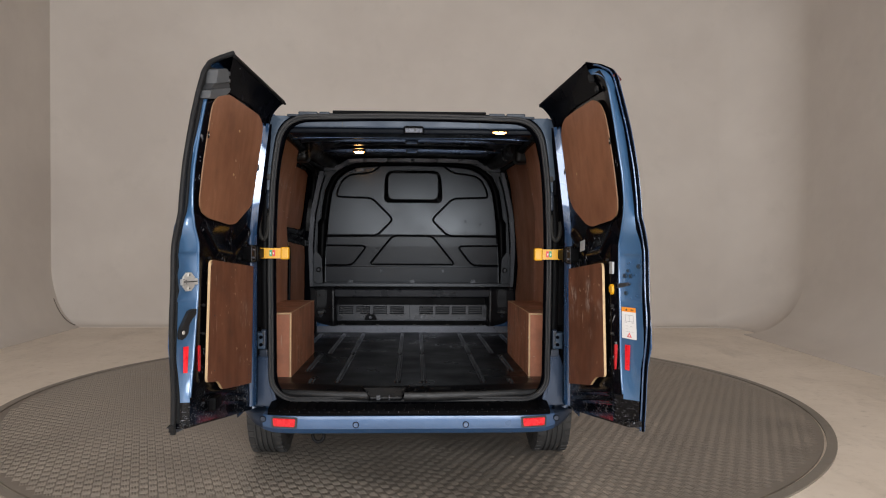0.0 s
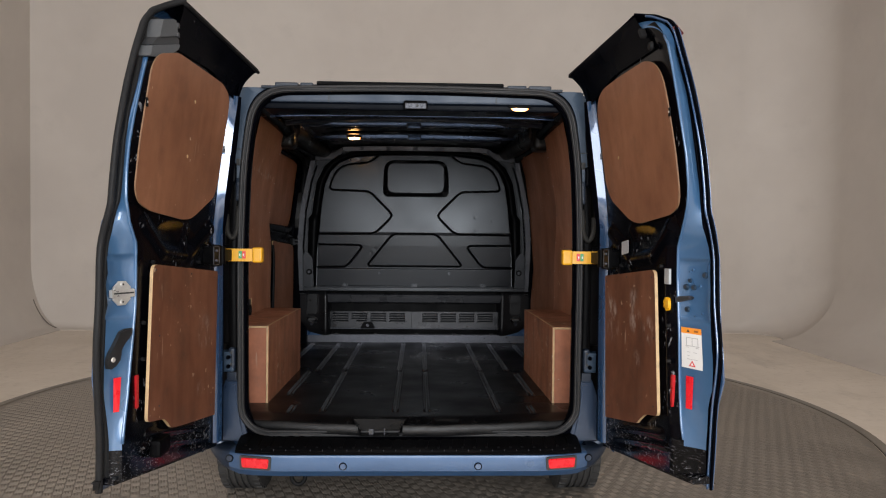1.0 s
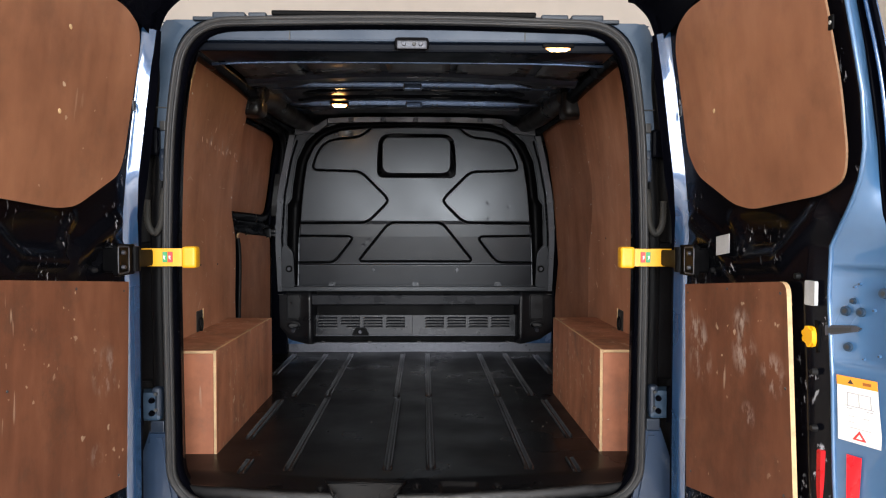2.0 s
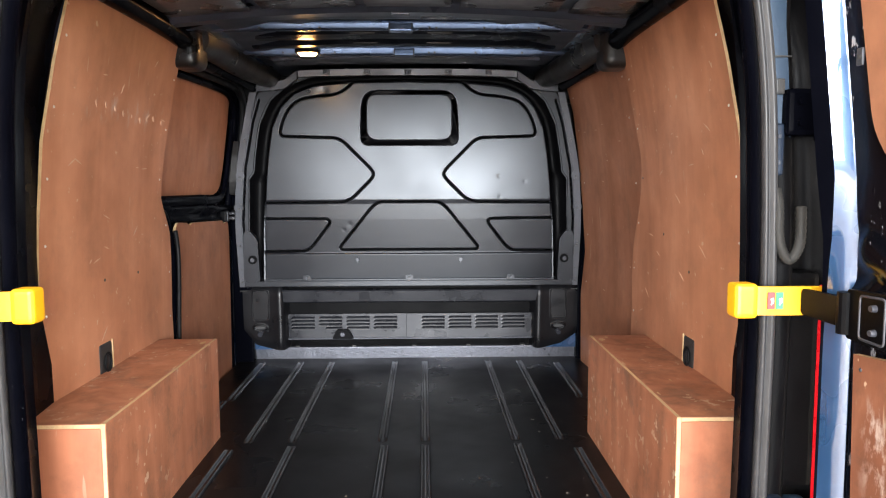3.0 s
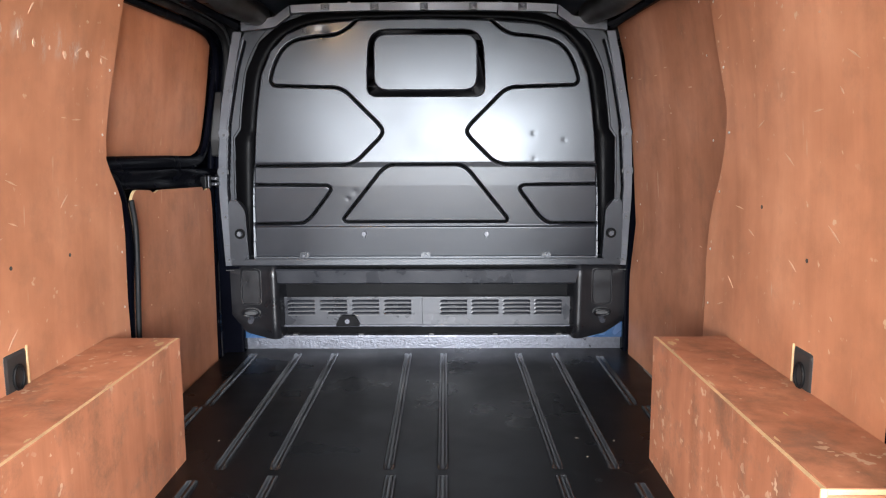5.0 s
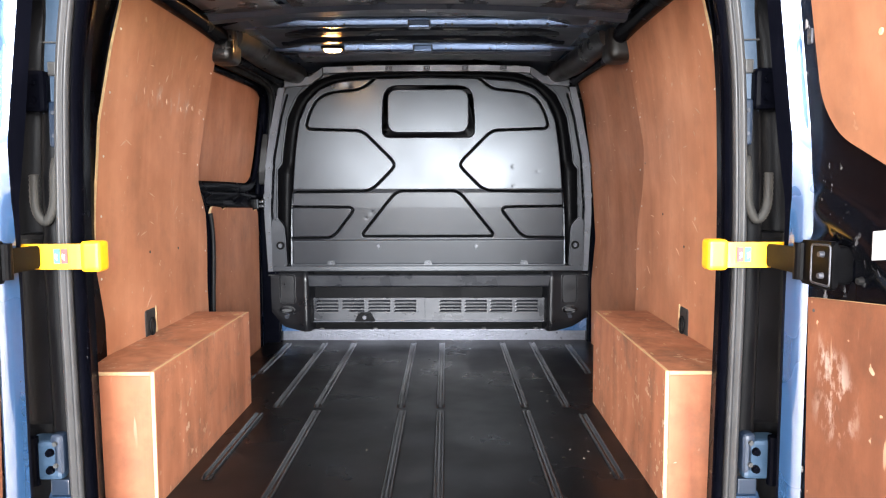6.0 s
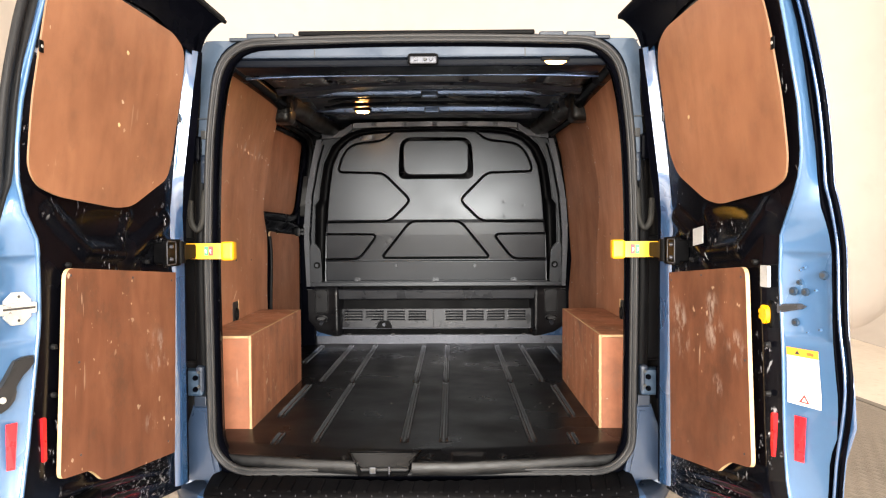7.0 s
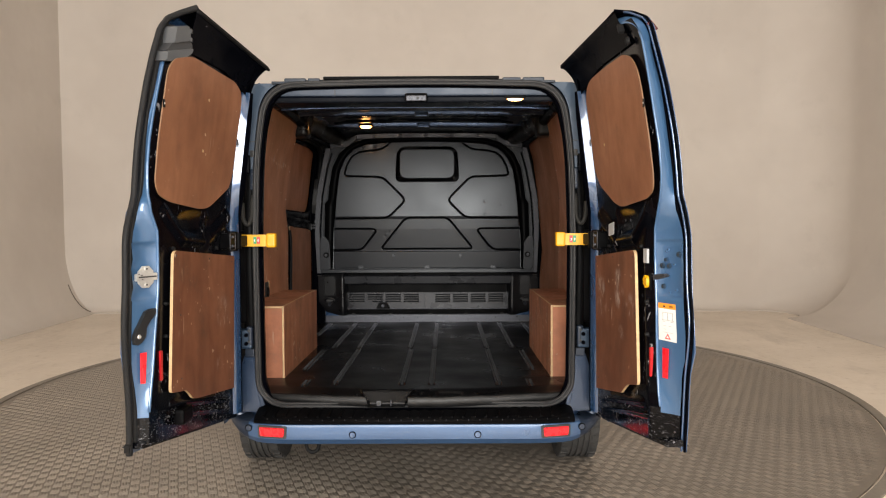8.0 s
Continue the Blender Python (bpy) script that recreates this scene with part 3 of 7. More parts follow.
    for y, z0, z1, w in sec:
        loops.append([(a, y, b) for a, b, _ in arcs([(-w, z0, 0), (w, z0, 0), (w * 0.98, (z0 + z1) / 2, 0), (w * 0.78, z1, 0), (-w * 0.78, z1, 0), (-w * 0.98, (z0 + z1) / 2, 0)], 0.16, 5)])
    v, f = ring_between(loops)
    k = len(loops[0])
    f.append(tuple(range((len(loops) - 1) * k, len(loops) * k)))
    f.append(tuple(range(k))[::-1])
    part("nose", (v, f), PAINT, van, "plain blue closed front of the van", True)
    part("underbody", box((-0.84, 0.22, 0.35), (0.84, 4.4, 0.44), 0.03), PLASTIC, van, "black underbody")
    part("rear_valance", box((-0.70, 0.06, 0.345), (0.70, 0.14, 0.445), 0.02), PLASTIC, van)
    # roof gutter trim over the opening, with its notches
    part("roof_trim", box((-0.42, 0.095, 2.010), (0.40, 0.16, 2.026), 0.006), PLASTIC, van, "black roof edge strip")
    part("roof_lip", box((-0.66, 0.094, 1.992), (0.66, 0.15, 2.004), 0.004), ROOF_GREY, van, "dull blue-grey roof edge")
    for a, b in ((-0.60, -0.50), (-0.49, -0.435), (0.415, 0.50), (0.51, 0.61)):
        part("roof_edge_tab", box((a, 0.092, 1.998), (b, 0.15, 2.018), 0.006), ROOF_GREY, van)
    # dark seam along the roof edge, and the corner fittings
    part("roof_seam", box((-0.60, 0.0925, 1.9885), (0.60, 0.12, 1.992), 0.0005, 1), BLACK_INK, van)


def build_seal():
    path = [bowed((a, 0.105, b), 0.020) for a, b, _ in aperture_loop(0.024, 10)]
    c = Vector((0, 0.105, 1.25))

    def side(i, tan):
        out = tan.cross(Vector((0, 1, 0)))
        if out.dot(Vector(path[i]) - c) < 0:
            out = -out
        return out, Vector((0, -1, 0))

    part("door_seal", sweep(path, [(-0.007, 0.0), (-0.009, 0.010), (-0.006, 0.019), (0.0, 0.020), (0.003, 0.012), (0.006, 0.012), (0.009, 0.020), (0.016, 0.020), (0.021, 0.012), (0.022, 0)], side), SEAL, van, "grey-black double-lipped rubber seal round the opening", True)


def build_bumper():
    # front-face profile (y, z), carried round the corners
    prof = [(0.10, 0.436), (-0.03, 0.438), (-0.060, 0.437), (-0.068, 0.431), (-0.074, 0.40), (-0.073, 0.368), (-0.052, 0.342), (-0.015, 0.330), (0.10, 0.325)]
    xs = span_list(-0.88, 0.88, 44)

    def place(x, j):
        y, z = prof[int(j)]
        bend = max(0, abs(x) - 0.52) ** 2 * 0.9 + max(0, abs(x) - 0.78) ** 2 * 7
        lift = 0.06 * max(0, (abs(x) - 0.70) / 0.16) ** 1.5 * max(0.0, min(1.0, (0.43 - z) / 0.08))
        return (x, y + bend + 0.012, z - 0.02 * max(0, abs(x) - 0.6) + lift)

    v, f = sheet([x for x in xs if abs(x) <= 0.761], range(len(prof)), place)
    part("bumper", (v, f), BUMPER_PAINT, van, "blue painted rear bumper", True).data.set_sharp_from_angle(angle=radians(28))
    for s in (-1, 1):
        v, f = sheet([s * q for q in span_list(0.76, 0.885, 8)], range(len(prof)), place)
        part("bumper_corner", (v, f), BUMPER_CORNER, van, "darker blue-grey plastic bumper corner", True)
    # black ribbed step on top
    def slope(x, t, w):
        back = 0.004 - bow(x) + 0.10
        front = -0.052 + max(0, abs(x) - 0.52) ** 2 * 0.9
        return (x, front + (back - front) * t, 0.440 + 0.034 * t ** 0.8 + w)

    v, f = sheet(span_list(-0.735, 0.735, 60), (0, 0.04, 0.1, 0.35, 0.7, 0.86, 1.0), lambda x, t: slope(x, t, 0.003 + 0.006 * min(1, t / 0.1) + (0.004 * math.cos(x * 2 * math.pi / 0.051) if t > 0.8 else 0)))
    step = part("bumper_step", (v, f), PLASTIC, van, "black ribbed plastic bumper step", True)
    part("step_front", sweep([slope(x, 0, 0) for x in span_list(-0.735, 0.735, 40)], [(-0.012, 0.0), (0.004, -0.003), (0.005, 0.01), (-0.012, 0.01)], lambda i, tan: (Vector((0, 0, 1)), Vector((0, 1, 0))), False), PLASTIC, step)
    for i in range(28):
        x = -0.70 + i * 0.051
        part("step_rib", prism([(x, 0.2), (x + 0.010, 0.2), (x + 0.018, 0.85), (x + 0.008, 0.85)], slope, 0.006, 0.015, 0.001), PLASTIC, step)
        part("step_stud", cylinder(bmesh.new(), slope(x + 0.03, 0.06, 0.004), slope(x + 0.03, 0.06, 0.011), 0.0016, 0.0012, 8), BARE, step)
    for s in (-1, 1):
        x0, x1 = (0.588, 0.70)
        pts = [(s * x, z) for x, z in ((x0, 0.379), (x1, 0.379), (x1 + 0.004, 0.419), (x0 - 0.004, 0.419))]
        ob = part("reflector", prism([(a, b) for a, b, _ in arcs([(a, b, 0) for a, b in pts], 0.008, 3)], lambda a, b, w: (a, w + max(0, abs(a) - 0.52) ** 2 * 0.9, b), -0.071, -0.03, 0.003), RED, van, "bright red rectangular bumper reflector")
        part("reflector_surround", prism([(a, b) for a, b, _ in arcs([(s * (x0 - 0.012), 0.371, 0), (s * (x1 + 0.010), 0.371, 0), (s * (x1 + 0.012), 0.427, 0), (s * (x0 - 0.014), 0.427, 0)], 0.01, 3)], lambda a, b, w: (a, w + max(0, abs(a) - 0.52) ** 2 * 0.9, b), -0.0665, -0.03, 0.002), BLACK_INK, ob)
    for x, z in ((-0.276, 0.39), (0.288, 0.39), (-0.757, 0.41), (0.766, 0.41)):
        y = max(0, abs(x) - 0.52) ** 2 * 0.9 - 0.066
        sen = part("parking_sensor", cylinder(bmesh.new(), (x, y + 0.01, z), (x, y - 0.004, z), 0.013, 0.012, 20), PAINT if abs(x) < 0.5 else BUMPER_CORNER, van)
        part("sensor_ring", tube([(x + 0.0145 * math.cos(a), y - 0.001, z + 0.0145 * math.sin(a)) for a in span_list(0, 2 * math.pi, 20)[:-1]], 0.002, 6, True), PLASTIC, sen)
    part("tow_eye", tube([(-0.49 + 0.03 * math.cos(a), 0.12, 0.29 + 0.035 * math.sin(a)) for a in span_list(0, 2 * math.pi, 20)[:-1]], 0.009, 8, True), RUBBER, van, "black steel towing loop under the bumper", True)


def build_wheel(x, y, spare=False):
    w = new("wheel")
    w.parent = van
    r, half = 0.325, 0.108
    prof = [(-half * 0.86, 0.205), (-half, 0.24), (-half * 1.02, 0.28), (-half * 0.93, 0.312), (-half * 0.80, r - 0.002)]
    for g in (-0.045, -0.015, 0.015, 0.045):
        prof += [(g - 0.006, r), (g - 0.005, r - 0.009), (g + 0.005, r - 0.009), (g + 0.006, r)]
    prof += [(-a, b) for a, b in prof[4::-1]]
    n = 48
    verts, faces, k = [], [], len(prof)
    for i in range(n):
        a = 2 * math.pi * i / n
        verts += [(x + p, y + q * math.cos(a), 0.322 + q * math.sin(a)) for p, q in prof]
    for i in range(n):
        for j in range(k - 1):
            faces.append((i * k + j, i * k + j + 1, ((i + 1) % n) * k + j + 1, ((i + 1) % n) * k + j))
    part("tyre", (verts, faces), TYRE, w, "black road tyre with four tread grooves")
    blocks = bmesh.new()
    for i in range(40):
        a = 2 * math.pi * i / 40
        for sx in (-1, 1):
            m = Matrix.Translation((x + sx * half * 0.74, y + (r - 0.004) * math.cos(a), 0.322 + (r - 0.004) * math.sin(a))) @ Matrix.Rotation(a - math.pi / 2, 4, "X")
            bmesh.ops.create_cube(blocks, size=1, matrix=m @ Matrix.Diagonal((0.034, 0.036, 0.012, 1)))
    tagged(part("shoulder_blocks", blocks, TYRE, w), kind="stuff")
    part("rim", cylinder(bmesh.new(), (x - 0.07, y, 0.322), (x + 0.07, y, 0.322), 0.212, n=40), BARE, w, "grey steel wheel rim")


build_shell()
build_seal()
build_bumper()
for wx, wy in ((-0.875, 0.9), (0.875, 0.9), (-0.875, 3.85), (0.875, 3.85)):
    build_wheel(wx, wy)


# ---- load space ----
def build_floor():
    far = [-0.567, -0.407, -0.08, 0.075, 0.405, 0.567]
    near = [-0.40, -0.07, 0.075, 0.405]
    ribs = [(x, 1.31, 2.47) for x in far] + [(x, 0.235, 1.25) for x in near] + [(-0.615, 0.60, 1.22), (0.612, 0.60, 1.20), (-0.548, 0.21, 0.34), (0.56, 0.21, 0.34), (-0.765, 1.83, 2.47), (0.755, 1.83, 2.42), (-0.79, 1.42, 1.80), (0.79, 1.42, 1.80)]
    rear = lambda x: 0.141 - bow(x)
    n_near, n_far = 44, 150
    xs = np.linspace(-0.9, 0.9, 361)
    rows = np.concatenate([np.linspace(0, 1, n_near), np.linspace(1, 2, n_far)[1:]])
    X, R = np.meshgrid(xs, rows)
    edge = np.array([rear(x) for x in xs])[None, :]
    Y = np.where(R <= 1, edge + (0.30 - edge) * np.clip(R, 0, 1), 0.30 + (R - 1) * 2.36)
    Z = np.full(X.shape, FLOOR) + 0.0012 * np.sin(X * 9 + Y * 3) * np.sin(Y * 5.1 - X * 2)
    # the mat dips to its rear edge; small moulded holes and a shallow pocket
    Z -= 0.018 * ease(Y - edge, 0.0, 0.11) - 0.003 * np.exp(-((Y - edge - 0.004) / 0.005) ** 2)
    for hx, hy, r in ((-0.272, 0.092, 0.016), (0.031, 0.098, 0.016), (0.284, 0.104, 0.016)):
        Z -= 0.012 * ease(np.hypot((X - hx) * 1.4, Y - hy), r * 0.5, r)
    Z -= 0.010 * ease(np.maximum(np.abs(X - 0.163) - 0.058, np.abs(Y - 0.092) - 0.030), -0.004, 0.002)
    notch = (np.abs(X + 0.131) < 0.084 + np.clip(Y - 0.02, 0, 1) * 0.45) & (Y < 0.112)
    verts = np.stack([X, Y, Z], -1).reshape(-1, 3)
    k = len(xs)
    i, j = np.meshgrid(np.arange(k - 1), np.arange(len(rows) - 1))
    q = (j * k + i)[~(notch[:-1, :-1] & notch[1:, 1:])]
    faces = [tuple(r) for r in np.stack([q, q + 1, q + k + 1, q + k], -1).tolist()]
    mat_ob = thing("load_mat", "black moulded rubber load mat with raised ribs", "floor mat")
    part("mat", (verts.tolist(), faces), MAT_FLOOR, mat_ob, "", True)
    # raised twin-crested ribs with sloping ends
    prof = [(-0.0185, -0.002), (-0.0165, 0.004), (-0.0135, 0.0095), (-0.0095, 0.0095), (-0.006, 0.004), (-0.003, 0.0015), (0.003, 0.0015), (0.006, 0.004), (0.0095, 0.0095), (0.0135, 0.0095), (0.0165, 0.004), (0.0185, -0.002)]
    for x, a, b in ribs:
        ys_ = [a - 0.012, a - 0.004, a + 0.006, a + 0.016] + span_list(a + 0.05, b - 0.05, 8) + [b - 0.016, b - 0.006, b + 0.004, b + 0.012]
        high = [0.0, 0.45, 0.9, 1.0] + [1.0] * 9 + [1.0, 0.9, 0.45, 0.0]
        vv, ff = sheet(range(len(prof)), range(len(ys_)), lambda i, j: (x + prof[int(i)][0] * (0.55 + 0.45 * high[int(j)] ** 0.5), ys_[int(j)], FLOOR + 0.0004 + prof[int(i)][1] * high[int(j)]))
        part("rib", (vv, ff), RIB, mat_ob, "", True)
    # sill under the mat, and the latch plate in the cut-out
    prof = ((0.004, 0.001), (-0.002, 0.003), (-0.007, -0.003), (-0.011, -0.016), (-0.012, -0.034), (-0.004, -0.046))
    v, f = sheet(span_list(-0.70, 0.70, 90), range(6), lambda x, q: (x, rear(x) + prof[int(q)][0], FLOOR - 0.016 + prof[int(q)][1] + 0.0015 * math.sin(x * 37) * math.sin(x * 13)), drop=lambda x, q: abs(x + 0.131) < 0.094)
    part("mat_lip", (v, f), MAT_LIP, mat_ob, "coarse grey-black rolled edge of the mat", True)
    # the latch tray let into the mat: sloping back, splayed cheeks, open to the sill
    top = [(-0.225, 0.030), (-0.258, 0.113), (-0.004, 0.113), (-0.037, 0.030)]
    floor_ = [(-0.215, 0.020), (-0.205, 0.085), (-0.057, 0.085), (-0.047, 0.020)]
    bm = bmesh.new()
    A = [bm.verts.new((x, y, FLOOR - (0.016 if y < 0.05 else 0.001))) for x, y in top]
    B = [bm.verts.new((x, y, 0.494)) for x, y in floor_]
    for a in range(3):
        bm.faces.new((A[a], A[a + 1], B[a + 1], B[a]))
    bm.faces.new(B)
    tray = part("latch_tray", bm, MAT_FLOOR, mat_ob, "black tray round the floor latch")
    part("tray_rim", tube([(x, y, FLOOR + (0.001 if y > 0.05 else -0.012)) for x, y in top], 0.005, 8), MAT_FLOOR, tray, "", True)
    part("latch_plate", box((-0.178, 0.040, 0.494), (-0.156, 0.052, 0.518), 0.003), STEEL_PALE, tray)
    part("latch_slot", box((-0.172, 0.0385, 0.499), (-0.162, 0.042, 0.513), 0.001), BLACK_INK, tray)
    part("latch_pin", box((-0.112, 0.036, 0.494), (-0.107, 0.052, 0.522), 0.002), BARE, tray)
    part("floor_pan", box((-0.90, 0.14, 0.44), (0.90, 2.70, 0.50), 0.005), PAINT_IN, van)


def ply_board(name, lo, hi, axis, mat, parent, label="", bev=0.0015):
    bm = box(lo, hi, bev, 1)
    for f in bm.faces:
        if abs(f.normal[axis]) < 0.6:
            f.material_index = 1
    return part(name, bm, [mat, PLY_EDGE], parent, label)


def build_arch_box(s):
    ab = thing("wheel_arch_box", "red-brown plywood wheel arch box with pale cut edges", "wheel arch box", "wheel arch boxes")
    x0, x1 = s * 0.684, s * 0.895
    ix = s * 0.012
    lo = lambda a, b: (min(a, b), max(a, b))
    a, b = lo(x0, x0 + ix)
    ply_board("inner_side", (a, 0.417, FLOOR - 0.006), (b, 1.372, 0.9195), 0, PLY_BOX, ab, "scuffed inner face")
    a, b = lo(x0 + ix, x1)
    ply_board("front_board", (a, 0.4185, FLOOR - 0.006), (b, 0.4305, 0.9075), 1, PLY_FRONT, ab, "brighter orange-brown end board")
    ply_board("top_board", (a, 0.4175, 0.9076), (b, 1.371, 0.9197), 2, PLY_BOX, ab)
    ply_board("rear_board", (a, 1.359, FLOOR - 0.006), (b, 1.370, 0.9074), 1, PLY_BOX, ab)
    # torn veneer along the top edge
    rng = random.Random(21 + s)
    for (tx, ty, lx, ly) in ((0.715, 1.30, 0.012, 0.03), (0.74, 1.335, 0.008, 0.012), (0.70, 0.95, 0.003, 0.03), (0.704, 0.62, 0.004, 0.02), (0.78, 0.75, 0.003, 0.015)):
        out = [(s * (tx + lx * rng.uniform(0.5, 1) * math.cos(q)), ty + ly * rng.uniform(0.4, 1) * math.sin(q)) for q in span_list(0, 2 * math.pi, 10)[:-1]]
        part("veneer_chip", prism(out, lambda u, v, w: (u, v, 0.9197 + w), -0.0005, 0.0005), PLY_EDGE, ab)



def lining_sheet(name, s, y0, y1, z0, z1, edge_far, label, push=0.0, near=None, mat=None, warp=None):
    """A thin curved plywood sheet against the side; edge_far(z) and near(z) give its two uprights."""
    ob = thing(name, label, "wall lining", "plywood side linings")
    zs = span_list(z0, z1, 44)
    k = 22

    def place(f, z, w):
        a = near(z) if near else y0
        b = edge_far(z) if edge_far else y1
        y = a + (b - a) * f
        x = table(z, LINING) + push + w + 0.006 * math.sin(3.1 * y + 2 * z) + (warp(f, z) if warp else 0.0)
        return (s * x, y, z)

    v1, f1 = sheet(span_list(0, 1, k), zs, lambda f, z: place(f, z, 0))
    v2, _ = sheet(span_list(0, 1, k), zs, lambda f, z: place(f, z, 0.008))
    bm = bmesh.new()
    A = [bm.verts.new(p) for p in v1]
    B = [bm.verts.new(p) for p in v2]
    for f in f1:
        bm.faces.new([A[i] for i in f])
        bm.faces.new([B[i] for i in f[::-1]])
    w, h = k + 1, len(zs)
    rim = list(range(w)) + [j * w + w - 1 for j in range(1, h)] + [(h - 1) * w + i for i in range(w - 2, -1, -1)] + [j * w for j in range(h - 2, 0, -1)]
    for a, b in zip(rim, rim[1:] + rim[:1]):
        bm.faces.new((A[a], A[b], B[b], B[a])).material_index = 1
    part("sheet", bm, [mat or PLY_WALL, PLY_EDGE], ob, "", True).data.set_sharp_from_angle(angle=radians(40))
    return ob, place


def build_linings():
    edgeL = lambda z: table(z, [(0.9, 1.545), (1.2, 1.545), (1.30, 1.530), (1.345, 1.505), (1.39, 1.46), (1.43, 1.428), (1.50, 1.424), (1.6, 1.44), (1.75, 1.462), (1.95, 1.47)])
    edgeR = lambda z: table(z, [(0.9, 1.582), (1.1, 1.585), (1.22, 1.565), (1.30, 1.53), (1.38, 1.475), (1.45, 1.435), (1.55, 1.404), (1.66, 1.427), (1.78, 1.45), (1.95, 1.445)])
    rng = random.Random(8)
    for s, far in ((-1, edgeL), (1, edgeR)):
        ob, place = lining_sheet("side_lining", s, 0.5, 1.5, FLOOR, 1.985, far, "red-brown scratched plywood sheet lining the load side", near=lambda z, s=s: table(z, [(0.55, 0.50), (1.6, 0.51), (1.99, 0.56)]) + (0.04 if s < 0 else 0.02))
        # cut-out for a lashing point: dark cup, pale sawn edge, ring
        y0, z0 = 0.918, 0.958
        x = min(abs(place(f, z0, 0)[0]) for f in (0.34, 0.39, 0.44, 0.49))
        lo = lambda a, b: (min(a, b), max(a, b))
        a, b = lo(s * (x - 0.0035), s * (x + 0.02))
        cup = part("lashing_cutout", box((a, y0 - 0.045, z0 - 0.05), (b, y0 + 0.045, z0 + 0.05), 0.012), BLACK_INK, ob, "dark rectangular cut-out")
        a, b = lo(s * (x - 0.004), s * (x + 0.001))
        part("sawn_edge", box((a, y0 + 0.045, z0 - 0.05), (b, y0 + 0.050, z0 + 0.052), 0.001, 1), PLY_EDGE, cup)
        part("lashing_ring", tube([(s * (x - 0.008), y0 + 0.02 * math.cos(q), z0 - 0.01 + 0.028 * math.sin(q)) for q in span_list(0, 2 * math.pi, 16)[:-1]], 0.004, 6, True), RUBBER, cup, "", True)
        # screw heads along the edges and the scraped row of pale chips
        for z in (0.98, 1.15, 1.33, 1.5, 1.68, 1.86):
            for f in (0.03, 0.97):
                px, py, pz = place(f, z, -0.001)
                part("screw", cylinder(bmesh.new(), (px, py, pz), (px - s * 0.002, py, pz), 0.0042, 0.003, 8), ZINC, ob)
        for i in range(9 if s < 0 else 5):
            f, z = 0.30 + i * 0.075 + rng.uniform(-0.01, 0.01), 1.705 + rng.uniform(-0.012, 0.012)
            if s > 0:
                f, z = 0.15 + i * 0.19, 1.725 + rng.uniform(-0.01, 0.01)
            px, py, pz = place(min(f, 0.96), z, -0.0012)
            w, h = rng.uniform(0.004, 0.010), rng.uniform(0.012, 0.030)
            if s > 0:
                w, h = 0.005, 0.006
            out = [(math.cos(q) * w * rng.uniform(0.5, 1.1), math.sin(q) * h * 0.5 * rng.uniform(0.5, 1.1)) for q in span_list(0, 2 * math.pi, 9)[:-1]]
            part("torn_chip", prism(out, lambda u, v, w_: (px + s * w_ + s * 0.0002, py + u, pz + v), -0.0004, 0.0008), CHIP, ob)
        for i in range(16):
            px, py, pz = place(rng.uniform(0.1, 0.95), rng.uniform(1.0, 1.9), -0.0008)
            L = rng.uniform(0.006, 0.03)
            an = rng.uniform(-0.5, 0.9)
            out = [(-L, -0.0012), (0, -0.002), (L, 0.0004), (0, 0.0022)]
            part("scratch", prism([(u * math.cos(an) - v * math.sin(an), u * math.sin(an) + v * math.cos(an)) for u, v in out], lambda u, v, w_: (px + s * w_, py + u, pz + v), -0.0004, 0.0008), SCRATCH, ob)
        for i in range(2):
            px, py, pz = place(0.38 + 0.27 * i, 1.27 + rng.uniform(-0.09, 0.07), -0.0008)
            part("nail_hole", cylinder(bmesh.new(), (px + s * 0.002, py, pz), (px - s * 0.0006, py, pz), 0.005, 0.005, 8), BLACK_INK, ob)
    ob, place = lining_sheet("forward_lining", 1, 1.40, 2.50, FLOOR, 1.97, lambda z: 2.475, "plywood sheet lining the side next to the bulkhead, its shade in the tint", push=0.055, near=lambda z: 1.36, mat=PLY_SHADED, warp=lambda f, z: (table(z, FORWARD_END) - table(z, LINING) - 0.055) * f)
    for f in (0.25, 0.93):
        for z in (0.98, 1.22, 1.48, 1.74, 1.90):
            px, py, pz = place(f, z, -0.001)
            part("screw", cylinder(bmesh.new(), (px, py, pz), (px - 0.002, py, pz), 0.0042, 0.003, 8), ZINC, ob)
    for i in range(8):
        px, py, pz = place(rng.uniform(0.25, 0.9), rng.uniform(0.9, 1.85), -0.0008)
        L = rng.uniform(0.008, 0.03)
        part("scratch", prism([(-L, -0.0012), (0, -0.002), (L, 0.0004), (0, 0.0022)], lambda u, v, w_: (px + w_, py + u, pz + v), -0.0004, 0.0008), SCRATCH, ob)


